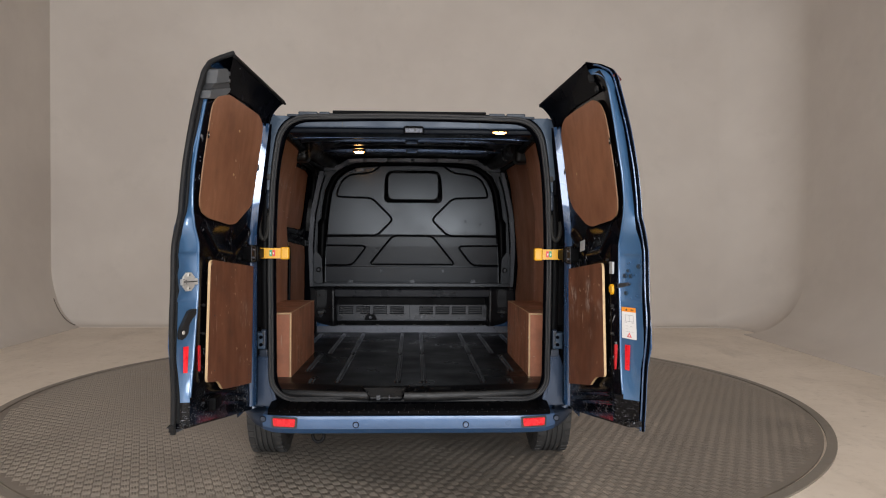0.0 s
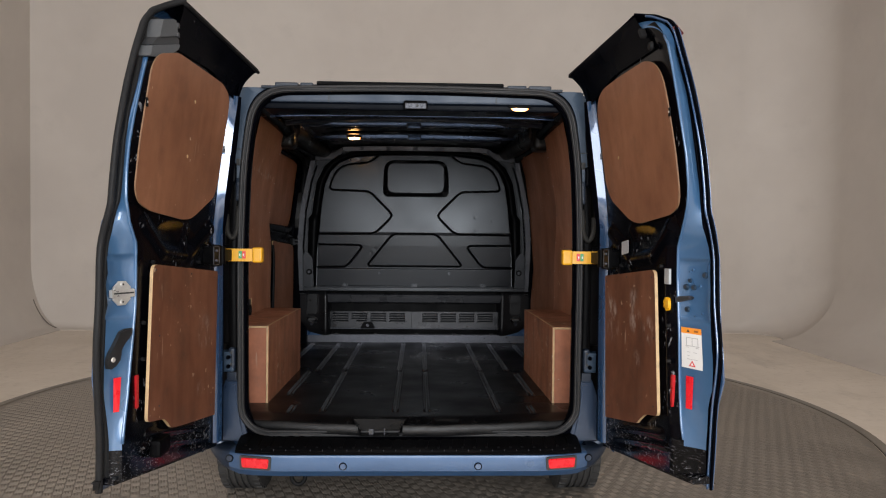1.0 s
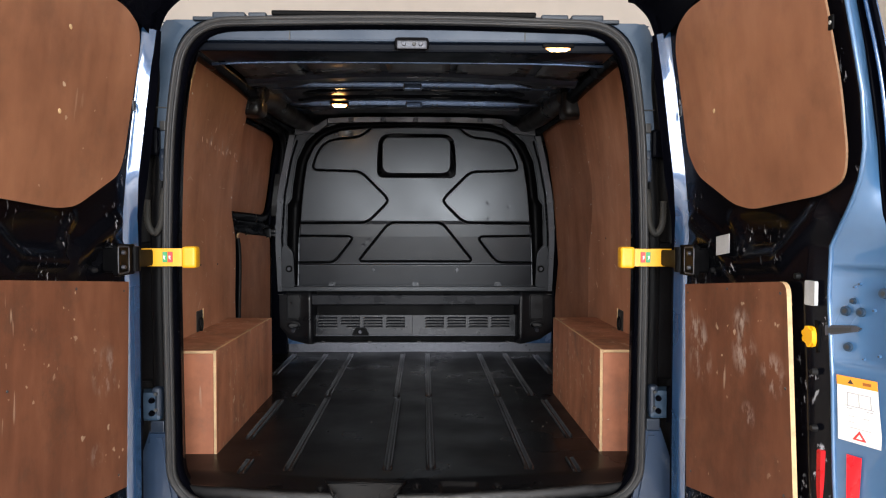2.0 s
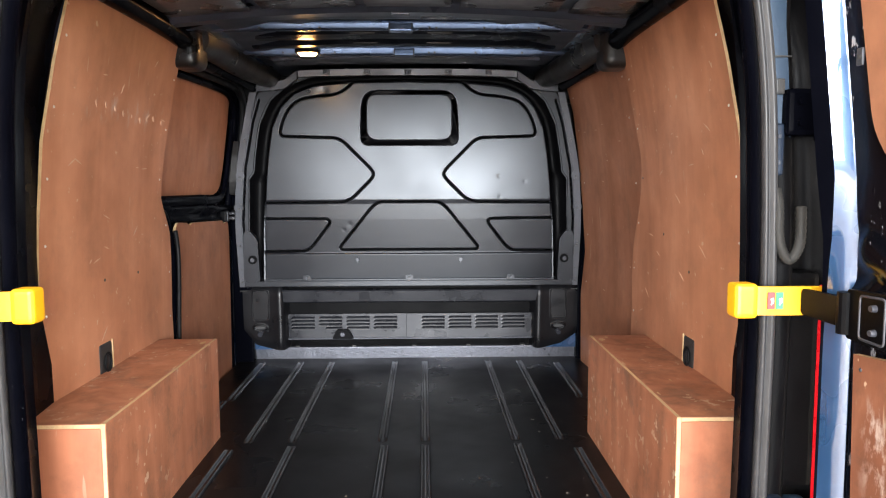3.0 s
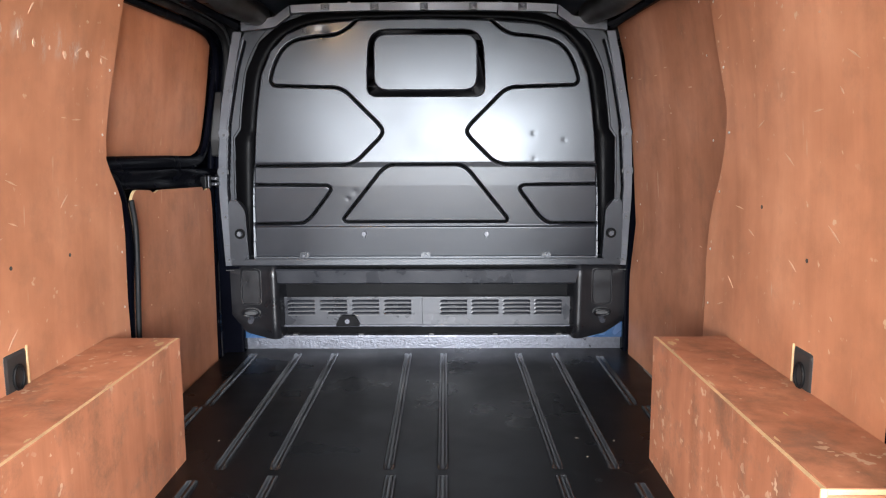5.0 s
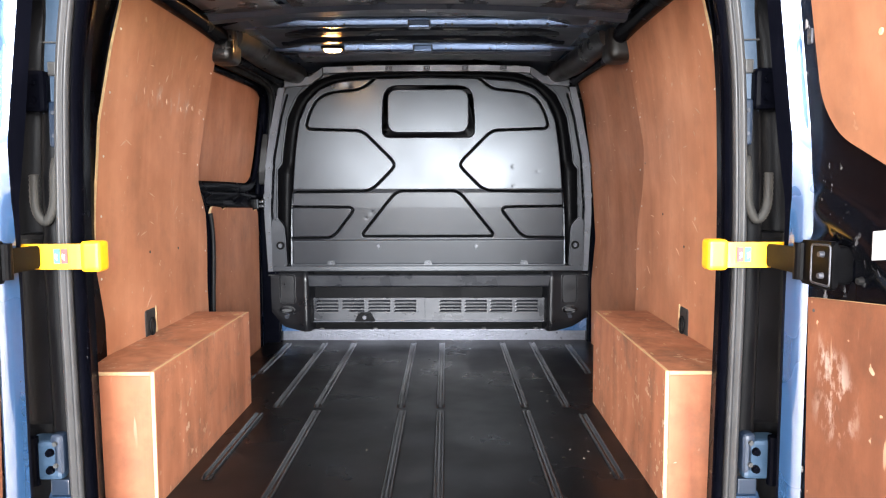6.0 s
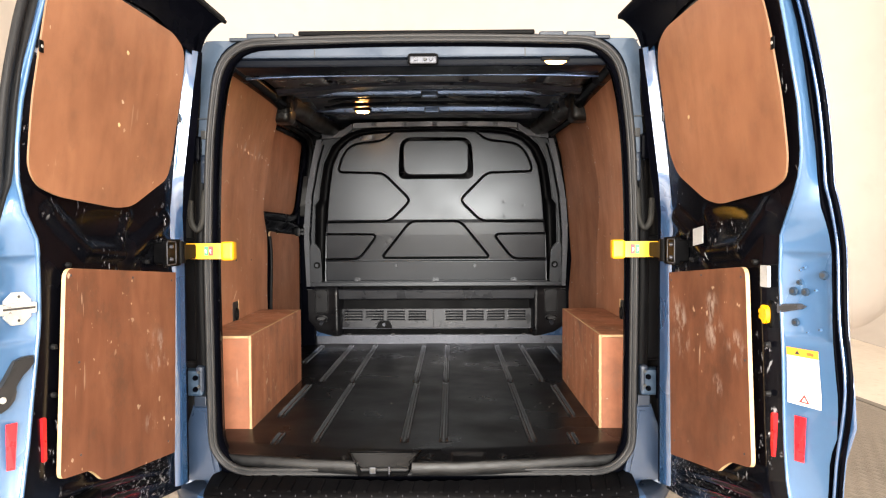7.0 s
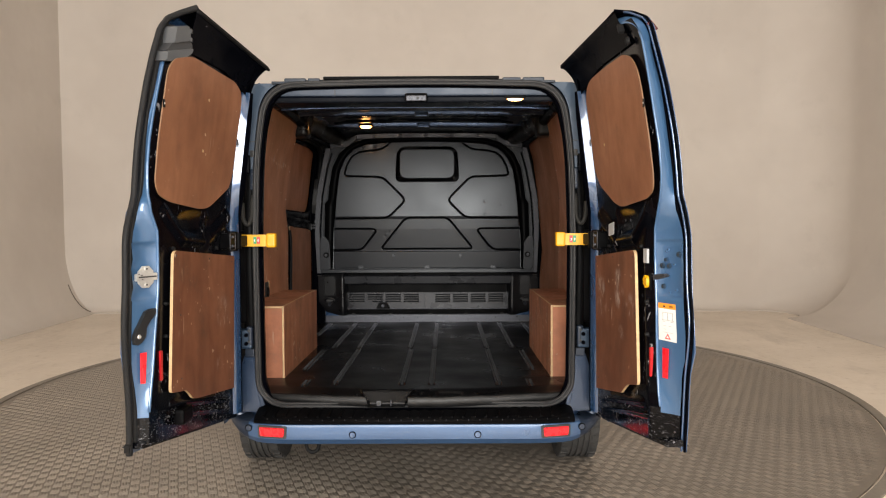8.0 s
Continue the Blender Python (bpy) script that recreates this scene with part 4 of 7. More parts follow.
def build_crumbs():
    """Wood crumbs and grit lying on the mat."""
    rng = random.Random(21)
    verts, faces = [], []
    for i in range(30):
        x, y, r = rng.uniform(-0.66, 0.66), rng.uniform(0.35, 2.3), rng.uniform(0.0008, 0.0022)
        if i < 9:
            x, y = rng.uniform(0.45, 0.68), rng.uniform(0.6, 1.6)
        a, q = rng.uniform(0, 3.1), len(verts)
        c, e = math.cos(a), math.sin(a)
        verts += [(x + (u * c - w * e) * r, y + (u * e + w * c) * r, FLOOR + 0.001 + h * r) for h in (0, 0.9) for u, w in ((-1.6, -0.7), (1.3, -0.6), (1.5, 0.6), (-1.2, 0.8))]
        faces += [(q + 4, q + 5, q + 6, q + 7)] + [(q + j, q + (j + 1) % 4, q + 4 + (j + 1) % 4, q + 4 + j) for j in range(4)]
    ob = part("crumbs", (verts, faces), DEBRIS)
    ob.matrix_world = V
    tagged(ob, "pale wood crumbs scattered on the black mat", "crumbs", kind="stuff")


build_floor()
build_crumbs()
for q in (-1, 1):
    build_arch_box(q)
build_linings()


def build_sliding_door():
    sd = thing("sliding_door", "closed sliding side door, dark inside with plywood panels", "sliding door")
    px = lambda z: -table(z, [(0.5, 0.935), (1.3, 0.93), (1.4, 0.925), (1.8, 0.89), (1.96, 0.86), (2.05, 0.83)])
    zs = span_list(0.5, 2.03, 24)
    v, f = sheet(span_list(1.44, 2.66, 10), zs, lambda y, z: (px(z) - 0.035, y, z))
    part("inner_panel", (v, f), PAINT_IN, sd, "dark glossy inner door panel", True)
    up = arcs([(1.40, 1.435, 0), (2.26, 1.425, 0), (2.38, 1.455, 0), (2.425, 1.60, 0), (2.455, 1.80, 0), (2.43, 1.915, 0), (1.60, 1.972, 0), (1.40, 1.965, 0)], [0.0, 0.10, 0.07, 0.06, 0.05, 0.06, 0.05, 0.0], 5)
    board = part("window_board", prism([(a, b) for a, b, _ in up], lambda u, z, w: (px(z) - 0.018 + w, u, z), -0.004, 0.004, 0, 1), [PLY_SHADED, PLY_EDGE], sd, "plywood blank over the door window")
    # the pressed window surround that stands proud of the board; a pale tube paints its front shine
    rim = smooth_path([(0, 1.42, 1.415), (0, 1.9, 1.412), (0, 2.24, 1.408), (0, 2.35, 1.43), (0, 2.405, 1.50), (0, 2.435, 1.62), (0, 2.465, 1.78), (0, 2.46, 1.88), (0, 2.40, 1.935), (0, 2.1, 1.955), (0, 1.6, 1.985)], 6)
    rim3 = [(px(r.z) + 0.004, r.y, r.z) for r in rim]
    part("window_surround", sweep(rim3, [(-0.004, -0.020), (0.010, -0.024), (0.016, 0.004), (0.006, 0.026), (-0.012, 0.030)], lambda i, tan: (Vector((1, 0, 0)), tan.cross(Vector((1, 0, 0))).normalized()), False), PAINT_IN, sd, "glossy blue-black window surround", True)
    part("bright_return", tube([(px(z) + 0.003, y, z) for y, z in ((2.405, 1.50), (2.42, 1.58), (2.432, 1.66), (2.445, 1.74), (2.452, 1.80))], 0.005, 8), STEEL_PALE, sd, "pale tube standing for the shine on the edge beside the board", True)
    low = arcs([(1.58, 0.52, 0), (2.44, 0.52, 0), (2.44, 1.20, 0), (2.425, 1.285, 0), (2.39, 1.298, 0), (2.375, 1.287, 0), (2.335, 1.287, 0), (2.32, 1.303, 0), (1.86, 1.318, 0), (1.82, 1.308, 0), (1.78, 1.322, 0), (1.66, 1.330, 0), (1.632, 1.30, 0), (1.625, 1.10, 0), (1.60, 0.95, 0), (1.555, 0.88, 0)], [0, 0.02, 0.03, 0.02, 0.008, 0.008, 0.008, 0.01, 0.01, 0.01, 0.01, 0.03, 0.03, 0.08, 0.06, 0.05], 4)
    board2 = part("lower_board", prism([(a, b) for a, b, _ in low], lambda u, z, w: (px(z) + w, u, z), 0.010, 0.020, 0, 1), [PLY_SHADED, PLY_EDGE], sd, "plywood lower door panel with pale sawn edge")
    # scratches and specks on the boards
    rng = random.Random(5)
    arc = [(1.50 + 0.16 * k, 1.815 - 0.022 * k * k) for k in span_list(0, 1, 8)]
    part("scratch", prism(arc + [(a, b - 0.003 - 0.004 * i / 8) for i, (a, b) in enumerate(arc)][::-1], lambda u, z, w: (px(z) - 0.0132 + w, u, z), -0.0008, 0.0006), SCRATCH, board)
    for i in range(12):
        u, z, q = rng.uniform(1.55, 2.35), rng.uniform(1.46, 1.88), rng.uniform(0.002, 0.005)
        part("speck", prism([(u - q, z), (u, z - q * 0.6), (u + q * 1.4, z), (u, z + q)], lambda a, b, w: (px(b) - 0.0132 + w, a, b), -0.0008, 0.0005), SCRATCH, board)
    for i in range(7):
        u, z, q = rng.uniform(1.7, 2.4), rng.uniform(0.8, 1.25), rng.uniform(0.002, 0.004)
        part("speck", prism([(u - q, z), (u, z - q * 0.6), (u + q * 1.4, z), (u, z + q)], lambda a, b, w: (px(b) + 0.0208 + w, a, b), -0.0008, 0.0005), SCRATCH, board2)
    # pressed belt rail between the boards: a rolled upper edge, a hollow and a lower lip
    def rail(f, k):
        y = 1.46 + 1.08 * f
        top = 1.408 - 0.030 * f
        bot = 1.335 - 0.045 * f + 0.05 * max(0.0, 0.12 - f) / 0.12
        q = (0.0, 0.12, 0.3, 0.5, 0.7, 0.88, 1.0)[int(k)]
        dish = 0.016 * math.exp(-((f - 0.52) / 0.11) ** 2) if 2 <= k <= 4 else 0.0
        out = (-0.012, 0.022, 0.028, 0.010, 0.006, 0.018, -0.014)[int(k)]
        return (px(1.35) + out - dish, y, top + (bot - top) * q)
    v, f = sheet(span_list(0, 1, 30), range(7), rail)
    part("belt_rail", (v, f), PAINT_IN, sd, "dark glossy pressed belt rail", True)
    # the dark door edge that drops behind the plywood, with its seal
    part("door_edge", sweep(smooth_path([(-0.905, 1.555, 0.60), (-0.905, 1.575, 0.95), (-0.905, 1.60, 1.15), (-0.908, 1.585, 1.28), (-0.912, 1.54, 1.36), (-0.915, 1.47, 1.40)], 6), [(-0.03, -0.030), (0.0, -0.034), (0.008, 0.0), (0.0, 0.018), (-0.03, 0.02)], lambda i, tan: (Vector((1, 0, 0)), tan.cross(Vector((1, 0, 0))).normalized()), False), PAINT_IN, sd, "", True)
    part("rear_seal", tube(smooth_path([(-0.895, 1.585, 0.60), (-0.897, 1.60, 0.90), (-0.897, 1.618, 1.10), (-0.898, 1.622, 1.22), (-0.902, 1.61, 1.30)], 6), 0.009, 8), RUBBER, sd, "black rubber seal strip", True)
    # hinge at the front end of the rail
    hb = part("track_hinge", box((px(1.3) + 0.0, 2.33, 1.295), (px(1.3) + 0.035, 2.40, 1.350), 0.006), PLASTIC, sd, "black hinge block on the belt rail")
    part("hinge_plate", box((px(1.3) + 0.034, 2.352, 1.300), (px(1.3) + 0.038, 2.368, 1.345), 0.001), STEEL_PALE, hb)
    part("hinge_arm", box((px(1.3) + 0.03, 2.40, 1.303), (px(1.3) + 0.055, 2.53, 1.318), 0.004), STEEL_GREY, hb)
    part("hinge_arm", box((px(1.3) + 0.03, 2.40, 1.326), (px(1.3) + 0.055, 2.53, 1.341), 0.004), STEEL_GREY, hb)
    part("hinge_clip", box((px(1.3) + 0.028, 2.47, 1.292), (px(1.3) + 0.060, 2.49, 1.350), 0.003), PLASTIC, hb)
    # latch box above the rail on the front upright: dark bracket round a grey plate
    lb = part("latch_cover", prism([(u, w) for u, w, _ in arcs([(2.445, 1.42, 0), (2.50, 1.475, 0), (2.505, 1.645, 0), (2.462, 1.70, 0), (2.44, 1.62, 0), (2.43, 1.50, 0)], 0.012, 3)], lambda u, w, t_: (t_ + 0.02 * (w - 1.42) / 0.28, u, w), -0.905, -0.872, 0.004), PLASTIC_TRIM, sd, "black latch bracket on the door upright")
    part("latch_plate", prism([(2.452, 1.50), (2.492, 1.50), (2.494, 1.618), (2.458, 1.618)], lambda u, w, t_: (t_ + 0.02 * (w - 1.42) / 0.28, u, w), -0.873, -0.869, 0.001), STEEL_PALE, lb)
    part("latch_groove", prism([(2.474, 1.505), (2.479, 1.505), (2.482, 1.613), (2.477, 1.613)], lambda u, w, t_: (t_ + 0.02 * (w - 1.42) / 0.28, u, w), -0.870, -0.8675, 0.0), BLACK_INK, lb)
    # black rubber uprights and the sloping top rail of the doorway
    up_path = smooth_path([(-0.900, 2.545, 0.52), (-0.903, 2.545, 0.9), (-0.900, 2.54, 1.3), (-0.876, 2.53, 1.6), (-0.842, 2.505, 1.83), (-0.835, 2.43, 1.92), (-0.84, 2.28, 1.945), (-0.84, 1.9, 1.94), (-0.838, 1.55, 1.93)], 6)
    part("doorway_seal", tube(up_path, 0.015, 10), RUBBER, sd, "black rubber doorway seal", True)
    lip_path = [(p.x + 0.012, p.y + 0.020 if p.z < 1.85 else p.y, p.z + (0.0 if p.z < 1.85 else 0.018)) for p in up_path]
    part("seal_lip", tube(lip_path, 0.008, 8), SEAL, sd, "", True)
    in_path = [(p.x - 0.03, p.y - 0.05, p.z - 0.025) for p in up_path]
    part("frame_edge", tube(in_path, 0.016, 8), PAINT_IN, sd, "", True)


def build_roof_inside():
    rz = lambda x, y: 2.03 - 0.045 * (1 - min(1, max(0, (y - 0.14) / 0.5))) + (0.005 + 0.05 * min(1, max(0, (y - 0.1) / 1.2))) * (1 - (x / 0.85) ** 2) - 0.012
    v, f = sheet(span_list(-0.80, 0.80, 30), span_list(0.20, 2.7, 50), lambda x, y: (x, y, rz(x, y) + 0.004 + 0.006 * math.cos(x * 26)))
    part("roof_skin_inside", (v, f), ROOF_IN, van, "dark bare roof skin with pressed swages", True)
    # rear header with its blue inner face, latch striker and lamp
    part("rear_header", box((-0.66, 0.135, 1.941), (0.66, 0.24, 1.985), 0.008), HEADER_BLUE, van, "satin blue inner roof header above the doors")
    hd = part("header_lower", box((-0.66, 0.148, 1.912), (0.66, 0.30, 1.9425), 0.008), HEADER, van, "blue inner header panel, darkened for the shade beneath")
    edge_line = [(x, 0.305, 1.914 - 0.010 * (x / 0.66) ** 4) for x in span_list(-0.66, 0.66, 24)]
    part("header_edge", tube(edge_line, 0.005, 8), BEAM, hd, "bright folded edge of the header", True)
    for x in (-0.52, -0.30, 0.24, 0.50):
        part("header_slot", box((x - 0.03, 0.297, 1.919), (x + 0.03, 0.304, 1.924), 0.001, 1), BLACK_INK, hd)
    for x in (-0.37, 0.37):
        part("header_clip", box((x - 0.002, 0.1335, 1.943), (x + 0.002, 0.14, 1.98), 0.001), BLACK_INK, van)
    st = part("roof_latch", box((-0.042, 0.112, 1.912), (0.066, 0.14, 1.952), 0.012), PLASTIC, van, "roof latch striker in the header")
    part("striker_plate", box((-0.034, 0.104, 1.912), (0.060, 0.114, 1.938), 0.004), BARE, st)
    for x in (-0.012, 0.02, 0.04):
        part("striker_bolt", cylinder(bmesh.new(), (x, 0.106, 1.926), (x, 0.099, 1.926), 0.007, 0.005, 12), BARE if x != 0.02 else BLACK_INK, st)
    # transverse bows, each with a centre joint
    for y, w, h, mtl in ((0.66, 0.05, 0.016, ROOF_IN), (1.22, 0.05, 0.018, ROOF_IN)):
        v, f = sweep([(x, y, rz(x, y) - 0.004) for x in span_list(-0.78, 0.78, 20)], [(-h, -w / 2), (-h, w / 2), (0.0, w / 2 + 0.03), (0.006, w / 2 + 0.05), (0.006, -w / 2 - 0.05), (0, -w / 2 - 0.03)], lambda i, tan: (Vector((0, 0, 1)), Vector((0, 1, 0))), False)
        bow = part("roof_bow", (v, f), mtl, van, "dark roof bow")
        part("bow_joint", box((-0.03, y - w / 2, rz(0, y) - 0.028), (0.03, y + w / 2, rz(0, y) - 0.018), 0.004), mtl, bow)
    # glossy grey panels that stand for reflections on the roof skin, with gaps between them
    for a, b in zip((-0.74, -0.44, -0.11, 0.195, 0.55), (-0.48, -0.14, 0.165, 0.51, 0.74)):
        v, f = sheet(span_list(a, b, 6), span_list(0.72, 1.15, 6), lambda x, y: (x, y, rz(x, y) - 0.004))
        ob = part("roof_pad", (v, f), ROOF_SHEEN, van, "glossy grey panel standing for a roof skin reflection", True)
        ob.modifiers.new("thickness", "SOLIDIFY").thickness = 0.006
    for y, z, half, w in ((1.30, 2.062, 0.70, 0.05), (1.66, 2.066, 0.66, 0.10), (1.80, 2.058, 0.62, 0.05), (2.14, 2.05, 0.60, 0.16)):
        path = [(x, y, z - 0.012 * (x / half) ** 2) for x in span_list(-half, half, 24)]
        v, f = sweep(path, [(-0.008, -w / 2), (-0.010, 0), (-0.008, w / 2), (0.012, w / 2 + 0.012), (0.012, -w / 2 - 0.012)], lambda i, tan: (Vector((0, 0, 1)), Vector((0, 1, 0))), False)
        # the two by the lamp are coloured darker so its glow stays off them
        pr = part("roof_pressing", (v, f), ROOF_IN if y in (1.30, 2.14) else HEADER, van, "dark glossy roof pressing")
        for x in (-0.42, -0.16, 0.14, 0.40):
            part("pressing_slot", box((x - 0.05, y - w / 2 - 0.004, z - 0.006), (x + 0.05, y - w / 2 + 0.002, z + 0.002), 0.002), BLACK_INK, pr)
    for y, z, half, waist, thick in ((1.47, 2.045, 0.825, 0.80, 0.030), (1.93, 2.035, 0.720, 0.56, 0.040)):
        def beam(i, q, y=y, z=z, half=half, waist=waist, thick=thick):
            x = -half + 2 * half * i / 48
            full = max(0.0, min(1.0, (half - abs(x)) / (half - waist + 0.06)))
            h = 0.010 + (thick - 0.010) * full * full * (3 - 2 * full)
            top = z + 0.014 - 0.010 * (x / half) ** 2 + 0.5 * h
            dy, dz = ((-0.034, 0.0), (-0.036, -0.15), (-0.030, -0.22), (-0.024, -0.30), (-0.020, -0.80), (-0.016, -0.95), (0.0, -1.0), (0.016, -0.95), (0.03, -0.2), (0.04, 0.0))[int(q)]
            return (x, y + dy, top + dz * h)
        v, f = sheet(range(49), range(10), beam)
        bm_ = part("roof_beam", (v, f), BEAM, van, "shiny blue pressed roof beam", True)
        bm_.data.set_sharp_from_angle(angle=radians(50))
        # thin tube added along the edge to stand for the beam's bright reflection
        bead = [beam(i, 2) for i in range(49)]
        part("beam_bead", tube(bead, 0.0035, 8), BEAM, bm_, "", True)
        part("beam_joint", box((-0.050, y - 0.038, z - 0.010), (0.040, y + 0.01, z + 0.018), 0.006), BEAM, bm_, "pressed centre joint")
        for x in (-0.045, 0.035):
            part("joint_edge", box((x - 0.0015, y - 0.040, z - 0.012), (x + 0.0015, y, z + 0.019)), BLACK_INK, bm_)
        for x in (-0.52, -0.30, 0.10, 0.125, 0.30, 0.50):
            part("beam_hole", cylinder(bmesh.new(), (x, y - 0.018, z + 0.003), (x, y - 0.026, z + 0.003), 0.0045, n=10), BLACK_INK, bm_)
        for s in (-1, 1):
            part("beam_foot", cylinder(bmesh.new(), (s * (half - 0.008), y - 0.03, z + 0.012), (s * (half - 0.008), y - 0.04, z + 0.010), 0.009, 0.007, 10), STEEL_PALE, bm_)
    # black rounded pillar heads at both sides and the trims that run forward from them
    for s in (-1, 1):
        bm = box((min(s * 0.738, s * 0.85), 1.42, 1.905), (max(s * 0.738, s * 0.85), 1.58, 2.055), 0.040, 5)
        head = part("pillar_head_trim", bm, PLASTIC_TRIM, van, "black rounded plastic trim at the head of the pillar", True)
        path = smooth_path([(s * 0.775, 1.50, 2.02), (s * 0.765, 1.68, 2.032), (s * 0.745, 1.92, 2.02), (s * 0.715, 2.18, 2.005), (s * 0.675, 2.42, 2.0)], 10)
        nn = len(path)
        part("trim_trunk", tube(path, 1.0, 24, False, lambda i: table(i / (nn - 1), [(0.0, 0.058), (0.3, 0.064), (0.7, 0.058), (1.0, 0.046)])), PLASTIC_TRIM, head, "", True)
        part("trim_lower_rail", tube(smooth_path([(s * 0.80, 1.52, 1.955), (s * 0.80, 1.8, 1.965), (s * 0.785, 2.15, 1.965), (s * 0.765, 2.42, 1.955)], 6), 0.022, 14), PAINT_IN, head, "", True)
        # inner cant rail along the load space edge
        part("upper_rail", tube(smooth_path([(s * 0.74, 0.2, 1.975), (s * 0.775, 0.7, 2.005), (s * 0.785, 1.2, 2.01), (s * 0.785, 1.45, 2.0)], 6), 0.035, 10), PAINT_IN, van, "", True)


def interior_lamp(x, y, z, w, d, watts):
    """A lit lens, brightest at its bulb and amber towards its ends, in a dark bezel."""
    lamp = thing("interior_lamp", "lit warm white load space lamp let into the roof", "interior lamp", "load space lamps")
    m, t, b = nodes_of("warm_lit_lens")
    b.inputs["Base Color"].default_value = (0.9, 0.8, 0.6, 1)
    c, dist = t.nodes.new("ShaderNodeTexCoord"), t.nodes.new("ShaderNodeVectorMath")
    dist.operation = "DISTANCE"
    link(t, c.outputs["Object"], dist.inputs[0])
    dist.inputs[1].default_value = (x, y, z - 0.01)
    link(t, ramp(t, span(t, dist.outputs["Value"], w * 0.1, w * 0.5, 0, 1), [(0.0, (1.0, 0.62, 0.24)), (1.0, (1.0, 0.33, 0.06))]), b.inputs["Emission Color"])
    link(t, span(t, dist.outputs["Value"], w * 0.08, w * 0.5, watts, watts * 0.06), b.inputs["Emission Strength"])
    out = arcs([(x - w / 2, z - 0.001, 0), (x - w * 0.36, z - 0.013, 0), (x + w * 0.36, z - 0.013, 0), (x + w / 2, z - 0.001, 0)], 0.005, 4)
    part("lens", prism([(p, q) for p, q, _ in out], lambda p, q, k: (p, y + k, q), -d / 2, d / 2, 0.002), m, lamp, "glowing warm lens")
    part("bezel", box((x - w / 2 - 0.008, y - d / 2 - 0.008, z - 0.002), (x + w / 2 + 0.008, y + d / 2 + 0.008, z + 0.012), 0.004), PLASTIC, lamp)


def build_bulkhead():
    bh = thing("bulkhead", "satin black pressed steel bulkhead with blanked window and dents", "bulkhead")
    face_half = [(0.0, 1.992), (0.30, 1.985), (0.475, 1.968), (0.57, 1.93), (0.64, 1.86), (0.684, 1.76), (0.706, 1.62), (0.718, 1.50), (0.735, 1.25), (0.742, 0.985)]
    face = face_half + mirrored(face_half[::-1])[:-1]
    swage = [(-0.27, 1.985), (-0.315, 1.945), (-0.36, 1.922), (-0.45, 1.915), (-0.535, 1.90), (-0.585, 1.865), (-0.622, 1.80), (-0.640, 1.735), (-0.628, 1.716), (-0.36, 1.708), (-0.325, 1.69), (-0.19, 1.555), (-0.173, 1.527), (-0.19, 1.50), (-0.285, 1.405), (-0.335, 1.386), (-0.72, 1.384)]
    low = [(-0.735, 1.305), (-0.415, 1.302), (-0.398, 1.288), (-0.41, 1.268), (-0.49, 1.165), (-0.525, 1.138), (-0.74, 1.136)]
    trap = [(-0.15, 1.388), (0.15, 1.388), (0.185, 1.365), (0.352, 1.158), (0.345, 1.144), (-0.345, 1.144), (-0.352, 1.158), (-0.185, 1.365)]
    bent = lambda pts, r, closed=False: [(u, v) for u, v, _ in arcs([(a, b, 0) for a, b in pts], r, 4, closed)]
    swage, low, trap = bent(swage, 0.03), bent(low, 0.022), bent(trap, 0.03, True)
    win_out = bent([(-0.240, 1.669), (0.252, 1.669), (0.252, 1.76), (0.240, 1.944), (-0.230, 1.944), (-0.240, 1.76)], [0.078, 0.078, 0.06, 0.078, 0.078, 0.06], True)
    win_in = bent([(-0.212, 1.694), (0.222, 1.694), (0.222, 1.926), (-0.212, 1.926)], 0.06, True)
    xs, zs = np.linspace(-0.88, 0.88, 881), np.linspace(0.983, 2.045, 532)
    X, Z = np.meshgrid(xs, zs)
    d = line_distance(X, Z, face, True)
    sd = np.where(inside(X, Z, face), -d, d)
    gap = np.interp(np.abs(Z), [0.98, 1.25, 1.50, 1.535, 1.75, 1.9, 2.05], [0.058, 0.066, 0.078, 0.056, 0.055, 0.05, 0.028])
    deep = np.interp(np.abs(X), [0.4, 0.7], [0.055, 0.11])
    D = np.where(sd <= 0, 0.020 * ease(-sd, 0.0, 0.010), np.where(sd < gap, deep, 0.014))
    inn = sd < -0.004
    cut = np.zeros(X.shape)
    for line, closed in ((swage, False), (mirrored(swage), False), (low, False), (mirrored(low), False), (trap, True)):
        g = inn * np.clip((0.0066 - line_distance(X, Z, line, closed)) / 0.0028, 0, 1)
        D += 0.03 * g
        cut = np.maximum(cut, g)
    wo, wi = line_distance(X, Z, win_out, True), line_distance(X, Z, win_in, True)
    so, si = np.where(inside(X, Z, win_out), -wo, wo), np.where(inside(X, Z, win_in), -wi, wi)
    D += np.where((so < 0) & (si > 0), 0.060 * np.clip(-so / 0.008, 0, 1), 0.0) + np.where(si <= 0, 0.004 * ease(-si, 0, 0.006), 0.0)
    # the sheet is folded at two heights and slightly drummed
    D += inn * (np.interp(Z, [0.98, 1.12, 1.128, 1.30, 1.378, 1.40, 2.05], [0.040, 0.026, 0.032, 0.012, 0.006, 0.0, 0.006]) + 0.004 * np.sin(X * 3.1 + 0.6) * np.sin(Z * 4.2))
    for dx, dz, r, h in ((0.456, 1.516, 0.012, 0.0013), (0.585, 1.49, 0.011, 0.0010), (0.46, 1.411, 0.012, 0.0012), (-0.299, 1.274, 0.015, 0.0012), (-0.42, 1.935, 0.03, 0.004), (-0.33, 1.245, 0.01, 0.0012)):
        D += h * np.exp(-((X - dx) ** 2 + (Z - dz) ** 2) / (2 * r * r * 0.4))
